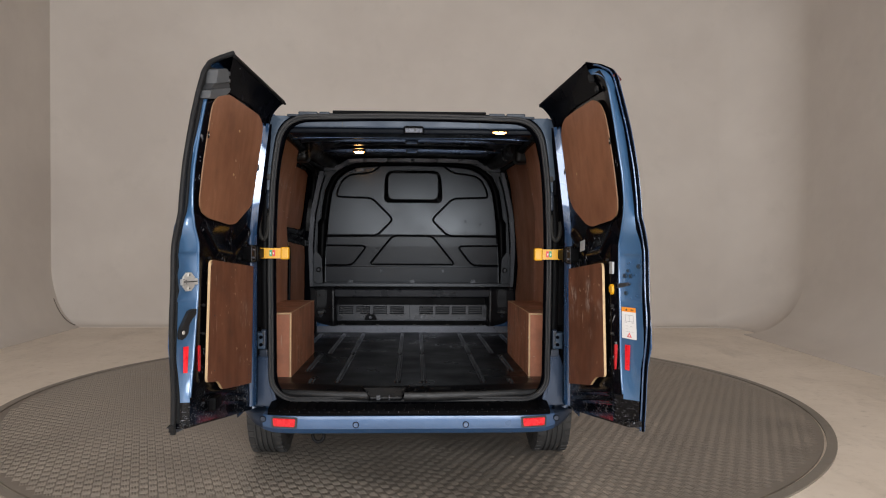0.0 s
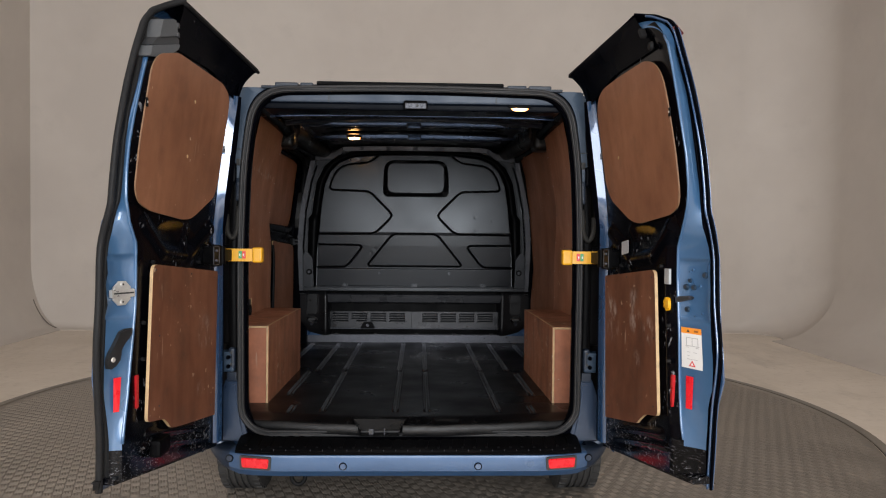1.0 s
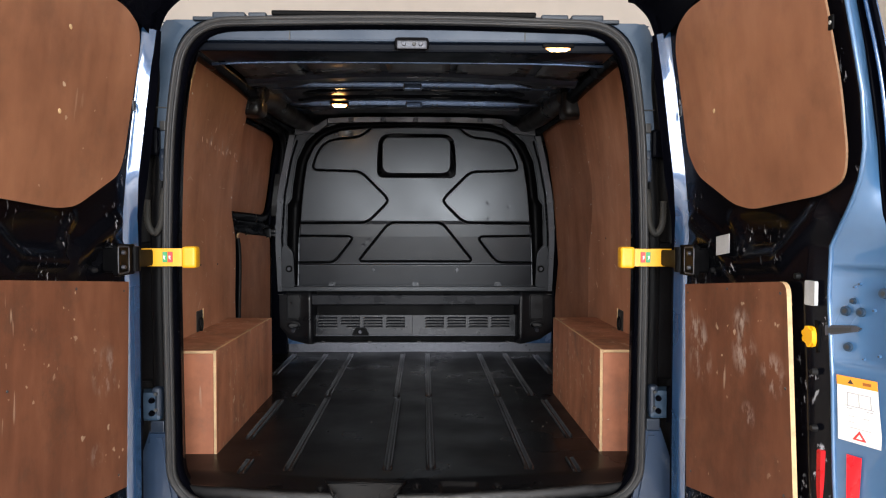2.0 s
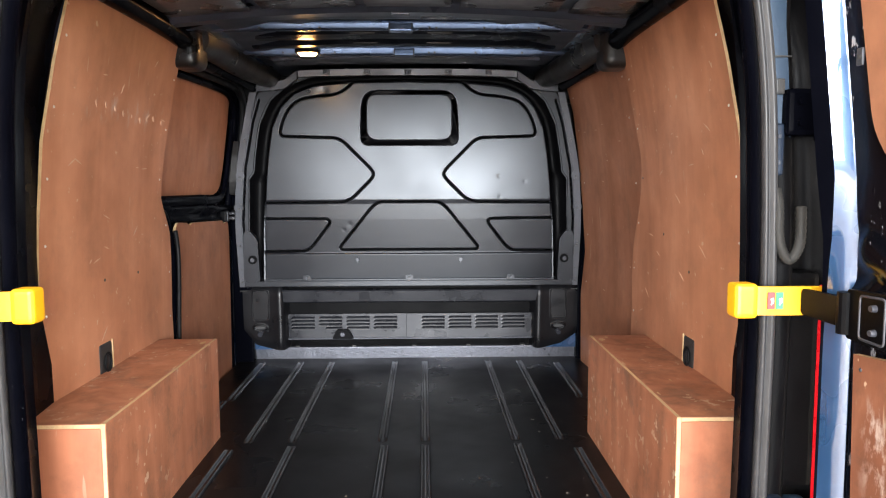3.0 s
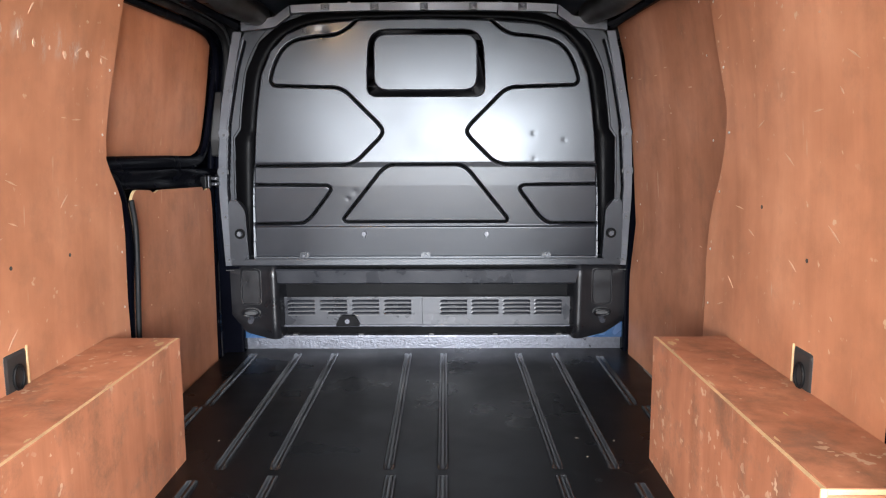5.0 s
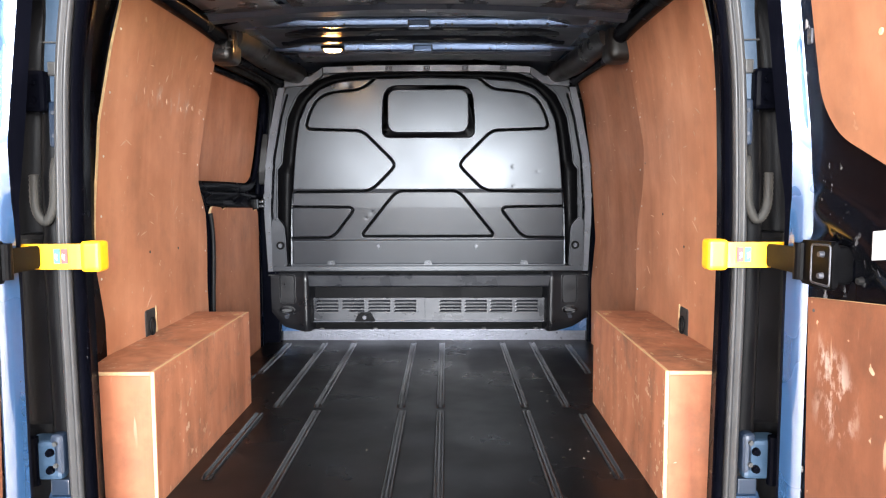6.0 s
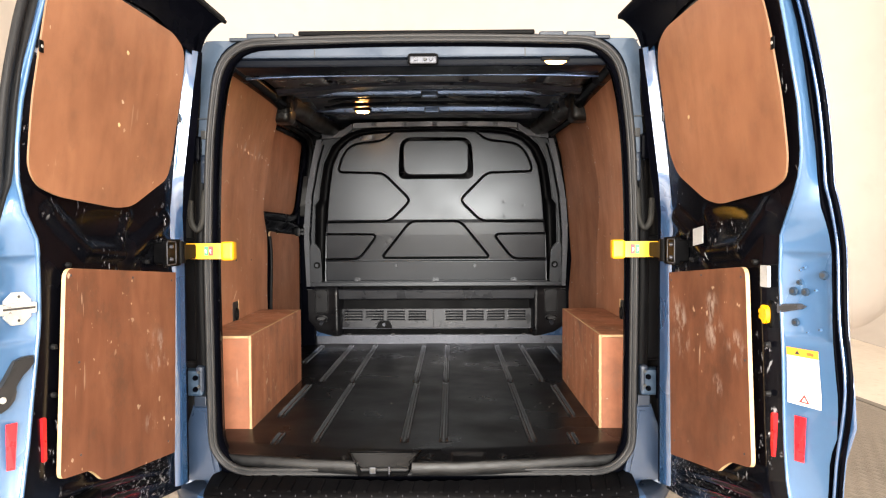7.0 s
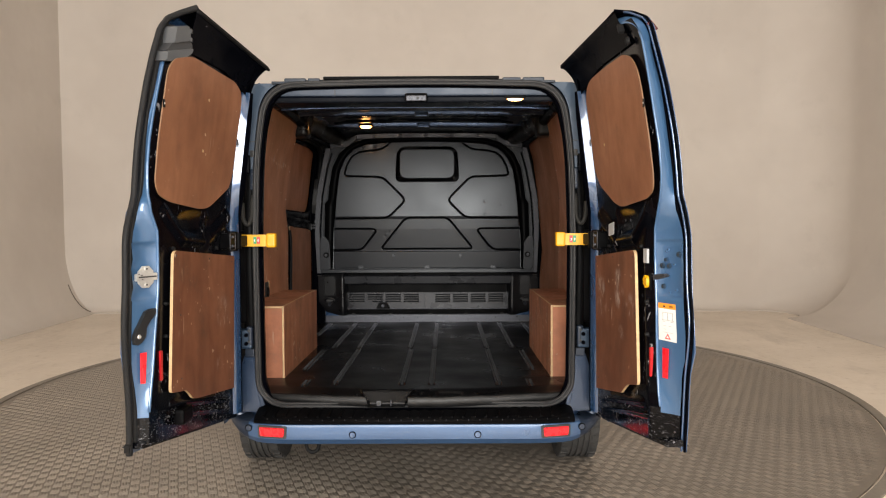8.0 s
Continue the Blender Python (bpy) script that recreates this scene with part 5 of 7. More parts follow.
    # folded seam between the side panel and the upright flange
    seam = [(0.742, 1.895), (0.776, 1.78), (0.818, 1.56), (0.836, 1.3), (0.830, 1.1), (0.824, 0.99)]
    for line in (seam, mirrored(seam)):
        g = np.where(sd > 0.03, np.clip((0.0055 - line_distance(X, Z, line)) / 0.0022, 0, 1), 0.0)
        D += 0.03 * g
        cut = np.maximum(cut, g)
    outer_half = [(0.0, 2.045), (0.54, 2.035), (0.60, 1.985), (0.74, 1.935), (0.762, 1.90), (0.80, 1.75), (0.835, 1.55), (0.845, 1.3), (0.84, 0.985), (0.84, 0.98)]
    outer = outer_half + mirrored(outer_half[::-1])[:-1]
    keep = inside(X, Z, outer) & ~((sd > 0.001) & (sd < gap + 0.002) & (Z > 0.99))
    Y = 2.42 + D
    k = len(xs)
    i, j = np.meshgrid(np.arange(k - 1), np.arange(len(zs) - 1))
    q = (j * k + i)
    ok = keep[:-1, :-1] & keep[1:, :-1] & keep[:-1, 1:] & keep[1:, 1:] & (cut[:-1, :-1] + cut[1:, :-1] + cut[:-1, 1:] + cut[1:, 1:] < 3.2)
    q = q[ok]
    faces = np.stack([q, q + 1, q + k + 1, q + k], -1).tolist()
    part("pressed_sheet", (np.stack([X, Y, Z], -1).reshape(-1, 3).tolist(), faces), STEEL, bh, "", True)
    part("blanking_sheet", box((-0.95, 2.70, 0.5), (0.95, 2.715, 2.11), 0.004), RUBBER, bh, "plain dark back of the bulkhead")
    # black rubber gasket round the blanked window
    gk = len(win_out)
    gv = [(u, 2.42 + y, w) for loop, y in ((win_out, 0.026), (win_in, 0.026), (win_in, 0.06), (win_out, 0.06)) for u, w in loop]
    gf = [(r * gk + i, r * gk + (i + 1) % gk, (r + 1) % 4 * gk + (i + 1) % gk, (r + 1) % 4 * gk + i) for r in range(4) for i in range(gk)]
    part("window_gasket", (gv, gf), PLASTIC, bh, "black rubber gasket round the blanked window", True)
    # the trough round the face, a smooth channel over the cut, coloured black for its shade
    ring = smooth_path([(-x, 0.0, z) for x, z in face_half[::-1]] + [(x, 0.0, z) for x, z in face_half[1:]], 8)
    fold = lambda z: table(z, [(0.98, 0.040), (1.12, 0.026), (1.128, 0.032), (1.30, 0.012), (1.378, 0.006), (1.40, 0.0), (2.05, 0.006)])
    wide = lambda z: table(z, [(0.98, 0.058), (1.25, 0.066), (1.50, 0.078), (1.535, 0.056), (1.75, 0.055), (1.9, 0.05), (2.05, 0.028)])
    rows = []
    for i, p in enumerate(ring):
        q0, q1 = ring[max(0, i - 1)], ring[min(len(ring) - 1, i + 1)]
        out = Vector((-(q1.z - q0.z), 0, q1.x - q0.x)).normalized()
        g = wide(p.z)
        rows.append([p + out * o + Vector((0, y, 0)) for o, y in ((-0.006, 2.4275 + fold(p.z)), (0.001, 2.4395 + fold(p.z)), (0.006, 2.46 + fold(p.z)), (0.008, 2.53), (g - 0.004, 2.53), (g - 0.001, 2.44), (g + 0.010, 2.4325))])
    m_ = len(rows[0])
    tv = [q for r in rows for q in r]
    tf = [(i * m_ + j, i * m_ + j + 1, (i + 1) * m_ + j + 1, (i + 1) * m_ + j) for i in range(len(rows) - 1) for j in range(m_ - 1)]
    part("face_trough", (tv, tf), PLASTIC, bh, "trough round the pressed face, its shade put in as black", True)
    # top flange with its clips
    v, f = sweep([(x, 2.40, 2.028 - 0.01 * abs(x / 0.55) ** 3) for x in span_list(-0.54, 0.54, 16)], [(-0.016, -0.008), (-0.016, 0.03), (0.018, 0.03), (0.014, -0.012)], lambda i, tan: (Vector((0, 0, 1)), Vector((0, 1, 0))), False)
    fl = part("top_flange", (v, f), STEEL_PALE, bh, "pale grey flange along the top")
    for x in (-0.40, -0.20, 0.0, 0.20, 0.40):
        clip = part("flange_clip", box((x - 0.017, 2.386, 2.012), (x + 0.017, 2.394, 2.040), 0.003), BLACK_INK, fl)
        part("clip_face", box((x - 0.013, 2.382, 2.013), (x + 0.013, 2.390, 2.039), 0.003), STEEL_PALE, clip)
        part("clip_bolt", cylinder(bmesh.new(), (x, 2.384, 2.026), (x, 2.377, 2.026), 0.008, 0.006, 12), BARE, clip)
    for x in (-0.30, -0.12, 0.10, 0.31):
        part("flange_slot", box((x - 0.008, 2.385, 2.040), (x + 0.008, 2.393, 2.045), 0.001, 1), BLACK_INK, fl)
    for s in (-1, 1):
        pts = [(s * 0.545, 2.40, 2.012), (s * 0.585, 2.40, 1.985), (s * 0.62, 2.40, 1.965), (s * 0.745, 2.40, 1.952)]
        part("flange_end", sweep(smooth_path(pts, 4), [(-0.02, -0.008), (-0.02, 0.02), (0.02, 0.02), (0.02, -0.008)], lambda i, tan: (Vector((0, 0, 1)), Vector((0, 1, 0))), False), STEEL_PALE, fl)
        # upright flange at the side, bent in at the top, with round pads and clips
        col = [(s * 0.765, 2.41, 1.93), (s * 0.80, 2.42, 1.78), (s * 0.845, 2.44, 1.56), (s * 0.862, 2.45, 1.3), (s * 0.855, 2.45, 1.1), (s * 0.848, 2.45, 0.955)]
        up = part("side_flange", sweep(smooth_path(col, 6), [(-0.017, -0.004), (-0.017, 0.004), (0.017, 0.004), (0.017, -0.004)], lambda i, tan: (Vector((1, 0, 0)), Vector((0, 1, 0))), False), STEEL_PALE, bh, "pale grey upright flange with pads and clips")
        for z, r in ((1.70, 0.013), (1.52, 0.022), (1.36, 0.022), (1.17, 0.013), (0.985, 0.013)):
            x = s * table(z, [(0.955, 0.848), (1.1, 0.855), (1.3, 0.862), (1.56, 0.845), (1.78, 0.80)])
            y = table(z, [(1.3, 2.45), (1.56, 2.44), (1.78, 2.42)]) - 0.006
            grow = lambda e: [(p, q) for p, q, _ in (arcs([(x - r - e, z - r - e, 0), (x + r + e, z - r - e, 0), (x + r + e, z + r + e, 0), (x - r - e, z + r + e, 0)], 0.009, 4) if r < 0.02 else [(x + (r + e) * math.cos(a), z + (r + e) * math.sin(a), 0) for a in span_list(0, 2 * math.pi, 22)[:-1]])]
            part("pad_joint", prism(grow(0.0022), lambda p, q, w: (p, w, q), y - 0.0006, y + 0.002), BLACK_INK, up)
            pad = part("flange_pad", prism(grow(0.0), lambda p, q, w: (p, w, q), y - 0.004, y, 0.0012), STEEL_PALE, up)
            part("pad_bolt", cylinder(bmesh.new(), (x, y - 0.004, z - r * 0.3), (x, y - 0.009, z - r * 0.3), 0.006, 0.005, 10), BLACK_INK, pad)
        # bolt tab beside the face
        for z in (1.045, 0.935):
            xj = s * table(z, [(0.955, 0.848), (1.1, 0.855)])
            part("flange_joint", box((xj - 0.017, 2.4448, z - 0.0015), (xj + 0.017, 2.450, z + 0.0015)), BLACK_INK, up)
        tab = part("bolt_tab", prism([(u, w) for u, w, _ in arcs([(s * 0.752, 0.985, 0), (s * 0.828, 0.985, 0), (s * 0.832, 1.24, 0), (s * 0.80, 1.245, 0), (s * 0.762, 1.20, 0)], 0.02, 4)], lambda u, w, t_: (u, t_, w), 2.405, 2.45, 0.008), STEEL, bh, "raised tab with a bolt")
        part("bolt_washer", cylinder(bmesh.new(), (s * 0.787, 2.407, 1.099), (s * 0.787, 2.402, 1.099), 0.023, 0.022, 24), PLASTIC, tab)
        part("bolt_head", cylinder(bmesh.new(), (s * 0.787, 2.404, 1.099), (s * 0.787, 2.392, 1.099), 0.012, 0.010, 12), STEEL_PALE, tab)
    for x, z in ((-0.264, 1.094), (0.262, 1.092)):
        part("face_bolt", cylinder(bmesh.new(), (x, 2.458, z), (x, 2.436, z), 0.012, 0.009, 12), STEEL_PALE, bh)
        part("bolt_drop", box((x - 0.005, 2.442, z - 0.02), (x + 0.005, 2.452, z), 0.002), STEEL, bh)
    for x in (-0.525, 0.0, 0.52):
        part("edge_clip", prism([(u, w) for u, w, _ in arcs([(x - 0.022, 0.988, 0), (x + 0.022, 0.988, 0), (x + 0.018, 1.012, 0), (x - 0.018, 1.012, 0)], 0.008, 3)], lambda u, w, t_: (u, t_, w), 2.446, 2.465, 0.003), STEEL, bh)
        part("clip_bolt", cylinder(bmesh.new(), (x, 2.447, 0.999), (x, 2.438, 0.999), 0.007, 0.006, 10), STEEL_PALE, bh)
    # lower part: two overlapping lip panels, a dark recess and the louvred plates
    part("gap_bar", box((-0.62, 2.47, 0.966), (0.03, 2.478, 0.971), 0.001, 1), STEEL_PALE, bh, "thin bright edge in the gap")
    # plate added under the face's edge to keep the gap below in shade
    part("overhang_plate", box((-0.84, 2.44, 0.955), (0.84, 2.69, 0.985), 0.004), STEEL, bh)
    for a, b, y in ((-0.665, -0.008, 2.502), (-0.016, 0.68, 2.496)):
        part("lip_panel", sweep([(a, y, 0.895), (b, y, 0.895)], [(0.034, 0.03), (0.034, 0.004), (0.028, 0.0), (-0.028, 0.008), (-0.036, 0.02), (-0.036, 0.05)], lambda i, tan: (Vector((0, 0, 1)), Vector((0, 1, 0))), False), STEEL_GREY, bh, "grey step panel")
    part("recess_back", box((-0.68, 2.60, 0.60), (0.68, 2.61, 0.96), 0.002), PLASTIC, bh)
    for a, b, y, x0, pitch in ((-0.66, -0.018, 2.578, -0.63, 0.146), (-0.022, 0.66, 2.572, 0.061, 0.1425)):
        pl = part("louvre_plate", box((a, y, 0.655), (b, y + 0.006, 0.79), 0.002), STEEL_GREY, bh, "grey steel vent plate with rows of pressed louvres")
        part("plate_turn", box((a, y - 0.012, 0.654), (b, y + 0.012, 0.661), 0.002), BARE, pl)
        for c in range(4):
            xg = x0 + c * pitch
            for r in range(4):
                z = 0.703 + r * 0.0185
                short = 0.035 if (x0 < -0.5 and c == 1 and r == 0) else 0.0
                out = arcs([(xg + short, z, 0), (xg + 0.12, z, 0), (xg + 0.12, z + 0.0085, 0), (xg + short, z + 0.0085, 0)], 0.004, 3)
                part("louvre_slot", prism([(p, q) for p, q, _ in out], lambda p, q, w: (p, y + w, q), -0.0012, 0.001), BLACK_INK, pl)
                part("louvre_slat", sweep([(xg + short - 0.002, y, z + 0.0125), (xg + short + 0.008, y, z + 0.0125), (xg + 0.112, y, z + 0.0125), (xg + 0.122, y, z + 0.0125)], [(-0.005, -0.001), (-0.006, -0.008), (-0.001, -0.0085), (0.006, -0.001)], lambda i, tan: (Vector((0, 0, 1)), Vector((0, 1.0 if i in (1, 2) else 0.15, 0))), False), STEEL_GREY, pl)
    tie = part("floor_tie", prism([(u, w) for u, w, _ in arcs([(-0.415, 0.660, 0), (-0.30, 0.660, 0), (-0.325, 0.708, 0), (-0.39, 0.708, 0)], 0.01, 3)], lambda u, w, t_: (u, t_, w), 2.545, 2.575, 0.004), PLASTIC, bh, "black lashing bracket")
    part("tie_bolt", cylinder(bmesh.new(), (-0.358, 2.547, 0.685), (-0.358, 2.536, 0.685), 0.013, 0.011, 12), BARE, tie)
    for s in (-1, 1):
        prof = [(0.640, 2.60), (0.648, 2.575), (0.652, 2.53), (0.660, 2.503), (0.674, 2.494), (0.69, 2.498), (0.705, 2.507), (0.80, 2.512), (0.87, 2.52), (0.93, 2.535)]
        foot = lambda x: 0.612 + max(0.0, x - 0.76) * 0.62
        v, f = sheet(range(len(prof)), span_list(0, 1, 14), lambda i, k: (s * (prof[int(i)][0] - 0.012 * (0.2 - 0.35 * k)), prof[int(i)][1] + 0.03 * max(0, k - 0.86) / 0.14 + 0.012 * max(0.0, 0.1 - k) / 0.1, foot(prof[int(i)][0]) + (0.968 - foot(prof[int(i)][0])) * k))
        blk = part("corner_casing", (v, f), CASING, bh, "black moulded corner casing", True)
        oval = lambda e: [(u, w) for u, w, _ in arcs([(s * (0.735 - e), 0.772 - e, 0), (s * (0.818 + e), 0.772 - e, 0), (s * (0.818 + e), 0.928 + e, 0), (s * (0.735 - e), 0.928 + e, 0)], 0.018, 4)]
        part("panel_bead", tube([(u, 2.511, w) for u, w in oval(0.002)], 0.0035, 6, True), CASING, blk, "", True)
        part("casing_panel", prism(oval(-0.004), lambda u, w, t_: (u, t_, w), 2.506, 2.52, 0.003), CASING, blk)
        part("lashing_cup", prism([(s * 0.777 + 0.040 * math.cos(q), 0.735 + 0.022 * math.sin(q)) for q in span_list(0, 2 * math.pi, 24)[:-1]], lambda u, w, t_: (u, t_, w), 2.500, 2.52, 0.003), BLACK_INK, blk)
        ring = [(s * 0.777 + 0.034 * math.cos(q), 2.49 - 0.006 * math.sin(q), 0.735 + 0.016 * math.sin(q)) for q in span_list(0, 2 * math.pi, 20)[:-1]]
        part("lashing_eye", tube(ring, 0.006, 8, True), CASING, blk, "black lashing ring", True)
        part("eye_bolt", cylinder(bmesh.new(), (s * 0.777, 2.51, 0.715), (s * 0.777, 2.476, 0.700), 0.015, 0.012, 14), BARE, blk)
        part("corner_gusset", prism([(s * 0.925, 0.735), (s * 0.925, 0.607), (s * 0.66, 0.607), (s * 0.70, 0.619), (s * 0.775, 0.628)], lambda u, w, t_: (u, t_, w), 2.552, 2.560, 0.001), PAINT, bh, "blue painted corner gusset")
        part("gusset_foot", box((min(s * 0.905, s * 0.925), 2.545, 0.53), (max(s * 0.905, s * 0.925), 2.60, 0.735), 0.002), PAINT, bh, "blue painted upright edge")
    part("floor_bar", box((-0.905, 2.575, 0.53), (0.905, 2.65, 0.612), 0.008, 2), FLOOR_BAR, bh, "scuffed bare metal step bar across the floor")
    for x in (-0.60, -0.30, 0.02, 0.31, 0.60):
        part("bar_clip", box((x - 0.012, 2.572, 0.612), (x + 0.012, 2.60, 0.620), 0.002), BLACK_INK, bh)
    part("bar_back", box((-0.93, 2.60, 0.60), (0.93, 2.69, 0.66), 0.004), PLASTIC, bh)
    for s in (-1, 1):
        part("side_closing", box((s * 0.90 - 0.02, 2.52, 0.5), (s * 0.90 + 0.08, 2.70, 2.0), 0.01), PAINT_IN, bh)
        part("upper_closing", box((s * 0.80 - 0.06, 2.47, 1.9), (s * 0.80 + 0.12, 2.70, 2.06), 0.02), PLASTIC, bh)


build_sliding_door()
build_roof_inside()
build_bulkhead()
interior_lamp(-0.413, 1.885, 2.034, 0.085, 0.03, 130.0)
interior_lamp(0.478, 0.158, 1.930, 0.085, 0.02, 60.0)


# ---- rear doors ----
def build_door(s):
    """One rear door, swung open just past a right angle. u runs from the hinge to the free edge, o outwards, z up."""
    right = s > 0
    base = Vector((0.818, 0, 0)) if right else Vector((-0.805, 0, 0))
    d = Vector((0.0781, -0.9969, 0)) if right else Vector((-0.0924, -0.9957, 0))
    n = Vector((s * abs(d.y), abs(d.x), 0))
    lean = lambda z: -0.12 * max(0.0, z - 1.38)
    P = lambda u, o, z: base + d * u + n * o + Vector((0, 0, z))
    Q = lambda u, o, z: P(u, o + lean(z), z)
    door = new("rear_door")
    door.parent = van
    door["label"] = "blue rear door standing open, plywood panels screwed to its black inner side" + (", with warning label and yellow release knob" if right else ", with latch and grab handle")
    if right:
        edge = [(0.549, 0.815, 0.1015), (0.62, 0.822, 0.103), (0.70, 0.829, 0.1035), (0.80, 0.832, 0.105), (0.832, 0.844, 0.106), (0.8535, 0.856, 0.11), (0.884, 0.866, 0.1095), (0.961, 0.861, 0.1095), (1.017, 0.847, 0.11), (1.09, 0.833, 0.111), (1.23, 0.825, 0.112), (1.307, 0.823, 0.11), (1.346, 0.823, 0.104), (1.404, 0.822, 0.09), (1.432, 0.822, 0.082), (1.52, 0.822, 0.076), (1.618, 0.818, 0.0675), (1.715, 0.809, 0.0545), (1.814, 0.795, 0.04), (1.894, 0.784, 0.024), (1.976, 0.763, 0.0105), (2.03, 0.746, 0.003), (2.066, 0.719, -0.006), (2.10, 0.66, -0.035), (2.13, 0.57, -0.076)]
        inner_line = [(0.45, 0.735, 0.042), (0.66, 0.73, 0.042), (0.715, 0.712, 0.042), (0.815, 0.698, 0.042), (0.916, 0.692, 0.042), (1.03, 0.687, 0.042), (1.12, 0.678, 0.042), (1.21, 0.67, 0.042), (1.32, 0.682, 0.037), (1.385, 0.75, 0.023), (1.44, 0.80, 0.013), (1.50, 0.826, 0.006), (1.61, 0.834, -0.007), (1.71, 0.825, -0.02), (1.806, 0.813, -0.031), (1.904, 0.80, -0.043), (1.97, 0.785, -0.05), (2.03, 0.74, -0.055), (2.08, 0.68, -0.06)]
        outer_line = [(0.45, 0.797, 0.086), (0.674, 0.797, 0.087), (0.74, 0.80, 0.0895), (0.813, 0.804, 0.089), (0.855, 0.828, 0.09), (0.945, 0.834, 0.089), (1.0, 0.821, 0.09), (1.08, 0.806, 0.092), (1.21, 0.796, 0.095), (1.28, 0.793, 0.095), (1.33, 0.793, 0.087), (1.385, 0.793, 0.0675), (1.444, 0.792, 0.061), (1.523, 0.792, 0.0545), (1.62, 0.788, 0.0425), (1.72, 0.779, 0.0325), (1.82, 0.765, 0.0215), (1.92, 0.747, 0.0025), (2.03, 0.717, -0.01), (2.08, 0.68, -0.03)]
    else:
        edge = [(0.555, 0.832, 0.086), (0.63, 0.833, 0.084), (0.71, 0.835, 0.083), (0.79, 0.84, 0.083), (0.83, 0.847, 0.0835), (0.871, 0.857, 0.086), (0.95, 0.861, 0.0815), (1.046, 0.853, 0.081), (1.142, 0.842, 0.083), (1.297, 0.833, 0.084), (1.336, 0.823, 0.086), (1.375, 0.812, 0.083), (1.405, 0.797, 0.078), (1.434, 0.788, 0.076), (1.533, 0.779, 0.0725), (1.632, 0.777, 0.064), (1.731, 0.77, 0.0515), (1.832, 0.753, 0.041), (1.936, 0.73, 0.0285), (2.043, 0.696, 0.0145), (2.09, 0.655, 0.004), (2.12, 0.61, -0.022), (2.15, 0.57, -0.07)]
        inner_line = [(0.45, 0.79, 0.022), (0.673, 0.789, 0.022), (0.741, 0.778, 0.022), (0.83, 0.757, 0.022), (0.93, 0.741, 0.022), (1.02, 0.724, 0.022), (1.11, 0.708, 0.022), (1.21, 0.706, 0.022), (1.29, 0.711, 0.02), (1.33, 0.721, 0.018), (1.38, 0.758, 0.017), (1.455, 0.781, 0.018), (1.54, 0.775, 0.02), (1.636, 0.762, 0.018), (1.735, 0.736, 0.014), (1.837, 0.711, 0.006), (1.94, 0.686, -0.005), (1.975, 0.684, -0.013), (2.05, 0.64, -0.03), (2.10, 0.60, -0.05)]
        outer_line = [(0.45, 0.803, 0.057), (0.675, 0.803, 0.057), (0.745, 0.807, 0.06), (0.842, 0.82, 0.066), (0.94, 0.831, 0.0585), (1.04, 0.823, 0.059), (1.14, 0.813, 0.061), (1.24, 0.806, 0.065), (1.297, 0.803, 0.062), (1.336, 0.793, 0.06), (1.395, 0.772, 0.059), (1.455, 0.756, 0.047), (1.535, 0.749, 0.0435), (1.635, 0.747, 0.037), (1.735, 0.74, 0.026), (1.837, 0.722, 0.01), (1.942, 0.698, 0.0), (1.985, 0.687, -0.01), (2.05, 0.65, -0.02), (2.10, 0.61, -0.035)]
    z_tip = edge[-1][0]
    hl = 0.09 if right else 0.066
    hinge = [(0.462, -0.03, hl), (0.7, -0.03, hl), (1.3, -0.03, hl), (1.45, -0.03, 0.06), (1.7, -0.03, 0.03), (1.9, -0.03, 0.005), (1.98, -0.04, -0.03), (2.04, -0.06, -0.08), (2.065, -0.09, -0.13)]

    def rowsof(tab, k):
        f = k * (len(tab) - 1)
        i = min(int(f), len(tab) - 2)
        return [a + (b - a) * (f - i) for a, b in zip(tab[i], tab[i + 1])]

    def skin(a, k, inset=0.0):
        z0, u0, o0 = rowsof(hinge, k)
        z1, u1, o1 = rowsof(edge, k)
        return P(u0 + (u1 - u0) * a, o0 + (o1 - o0) * a + 0.012 * math.sin(math.pi * a) - inset, z0 + (z1 - z0) * a)

    hinge = [[table(t, [(i / 8, r[c]) for i, r in enumerate(hinge)]) for c in range(3)] for t in span_list(0, 1, 60)]
    fr = [(h[0] - 0.47) / (2.065 - 0.47) for h in hinge]
    z_edge = [0.545 + (z_tip - 0.545) * q for q in fr]
    edge = [[z, table(z, [(r[0], r[1]) for r in edge]), table(z, [(r[0], r[2]) for r in edge])] for z in z_edge]
    v, f = sheet(span_list(0, 1, 14), span_list(0, 1, 60), skin)
    sk = part("outer_skin", (v, f), PAINT, door, "blue outer skin", True)
    sk.modifiers.new("thickness", "SOLIDIFY").thickness = 0.003
    def low_edge(u, z):
        """Lifts the lower rows to the sloping bottom of the door."""
        b = 0.468 + 0.100 * max(0.0, min(1.0, u / 0.82))
        return z if z > 0.72 else b + (z - 0.5) * (0.72 - b) / 0.22

    zs = span_list(0.50, 2.07, 48)
    line_at = lambda rows, z: P(table(z, [(r[0], r[1]) for r in rows]), table(z, [(r[0], r[2]) for r in rows]), z)

    # the pressed latch zone of the strip is dished and wavy
    def pressed(f, z):
        a, b, e_ = line_at(inner_line, z), line_at(outer_line, z), line_at(edge, z) - n * 0.012
        p = a + (b - a) * min(1.0, f / 0.85) if f <= 0.85 else b + (e_ - b) * (f - 0.85) / 0.15
        zone = 1.0 if 1.075 < z < 1.275 else 0.0
        deep = 0.004 * math.sin(math.pi * min(1, f / 0.85))
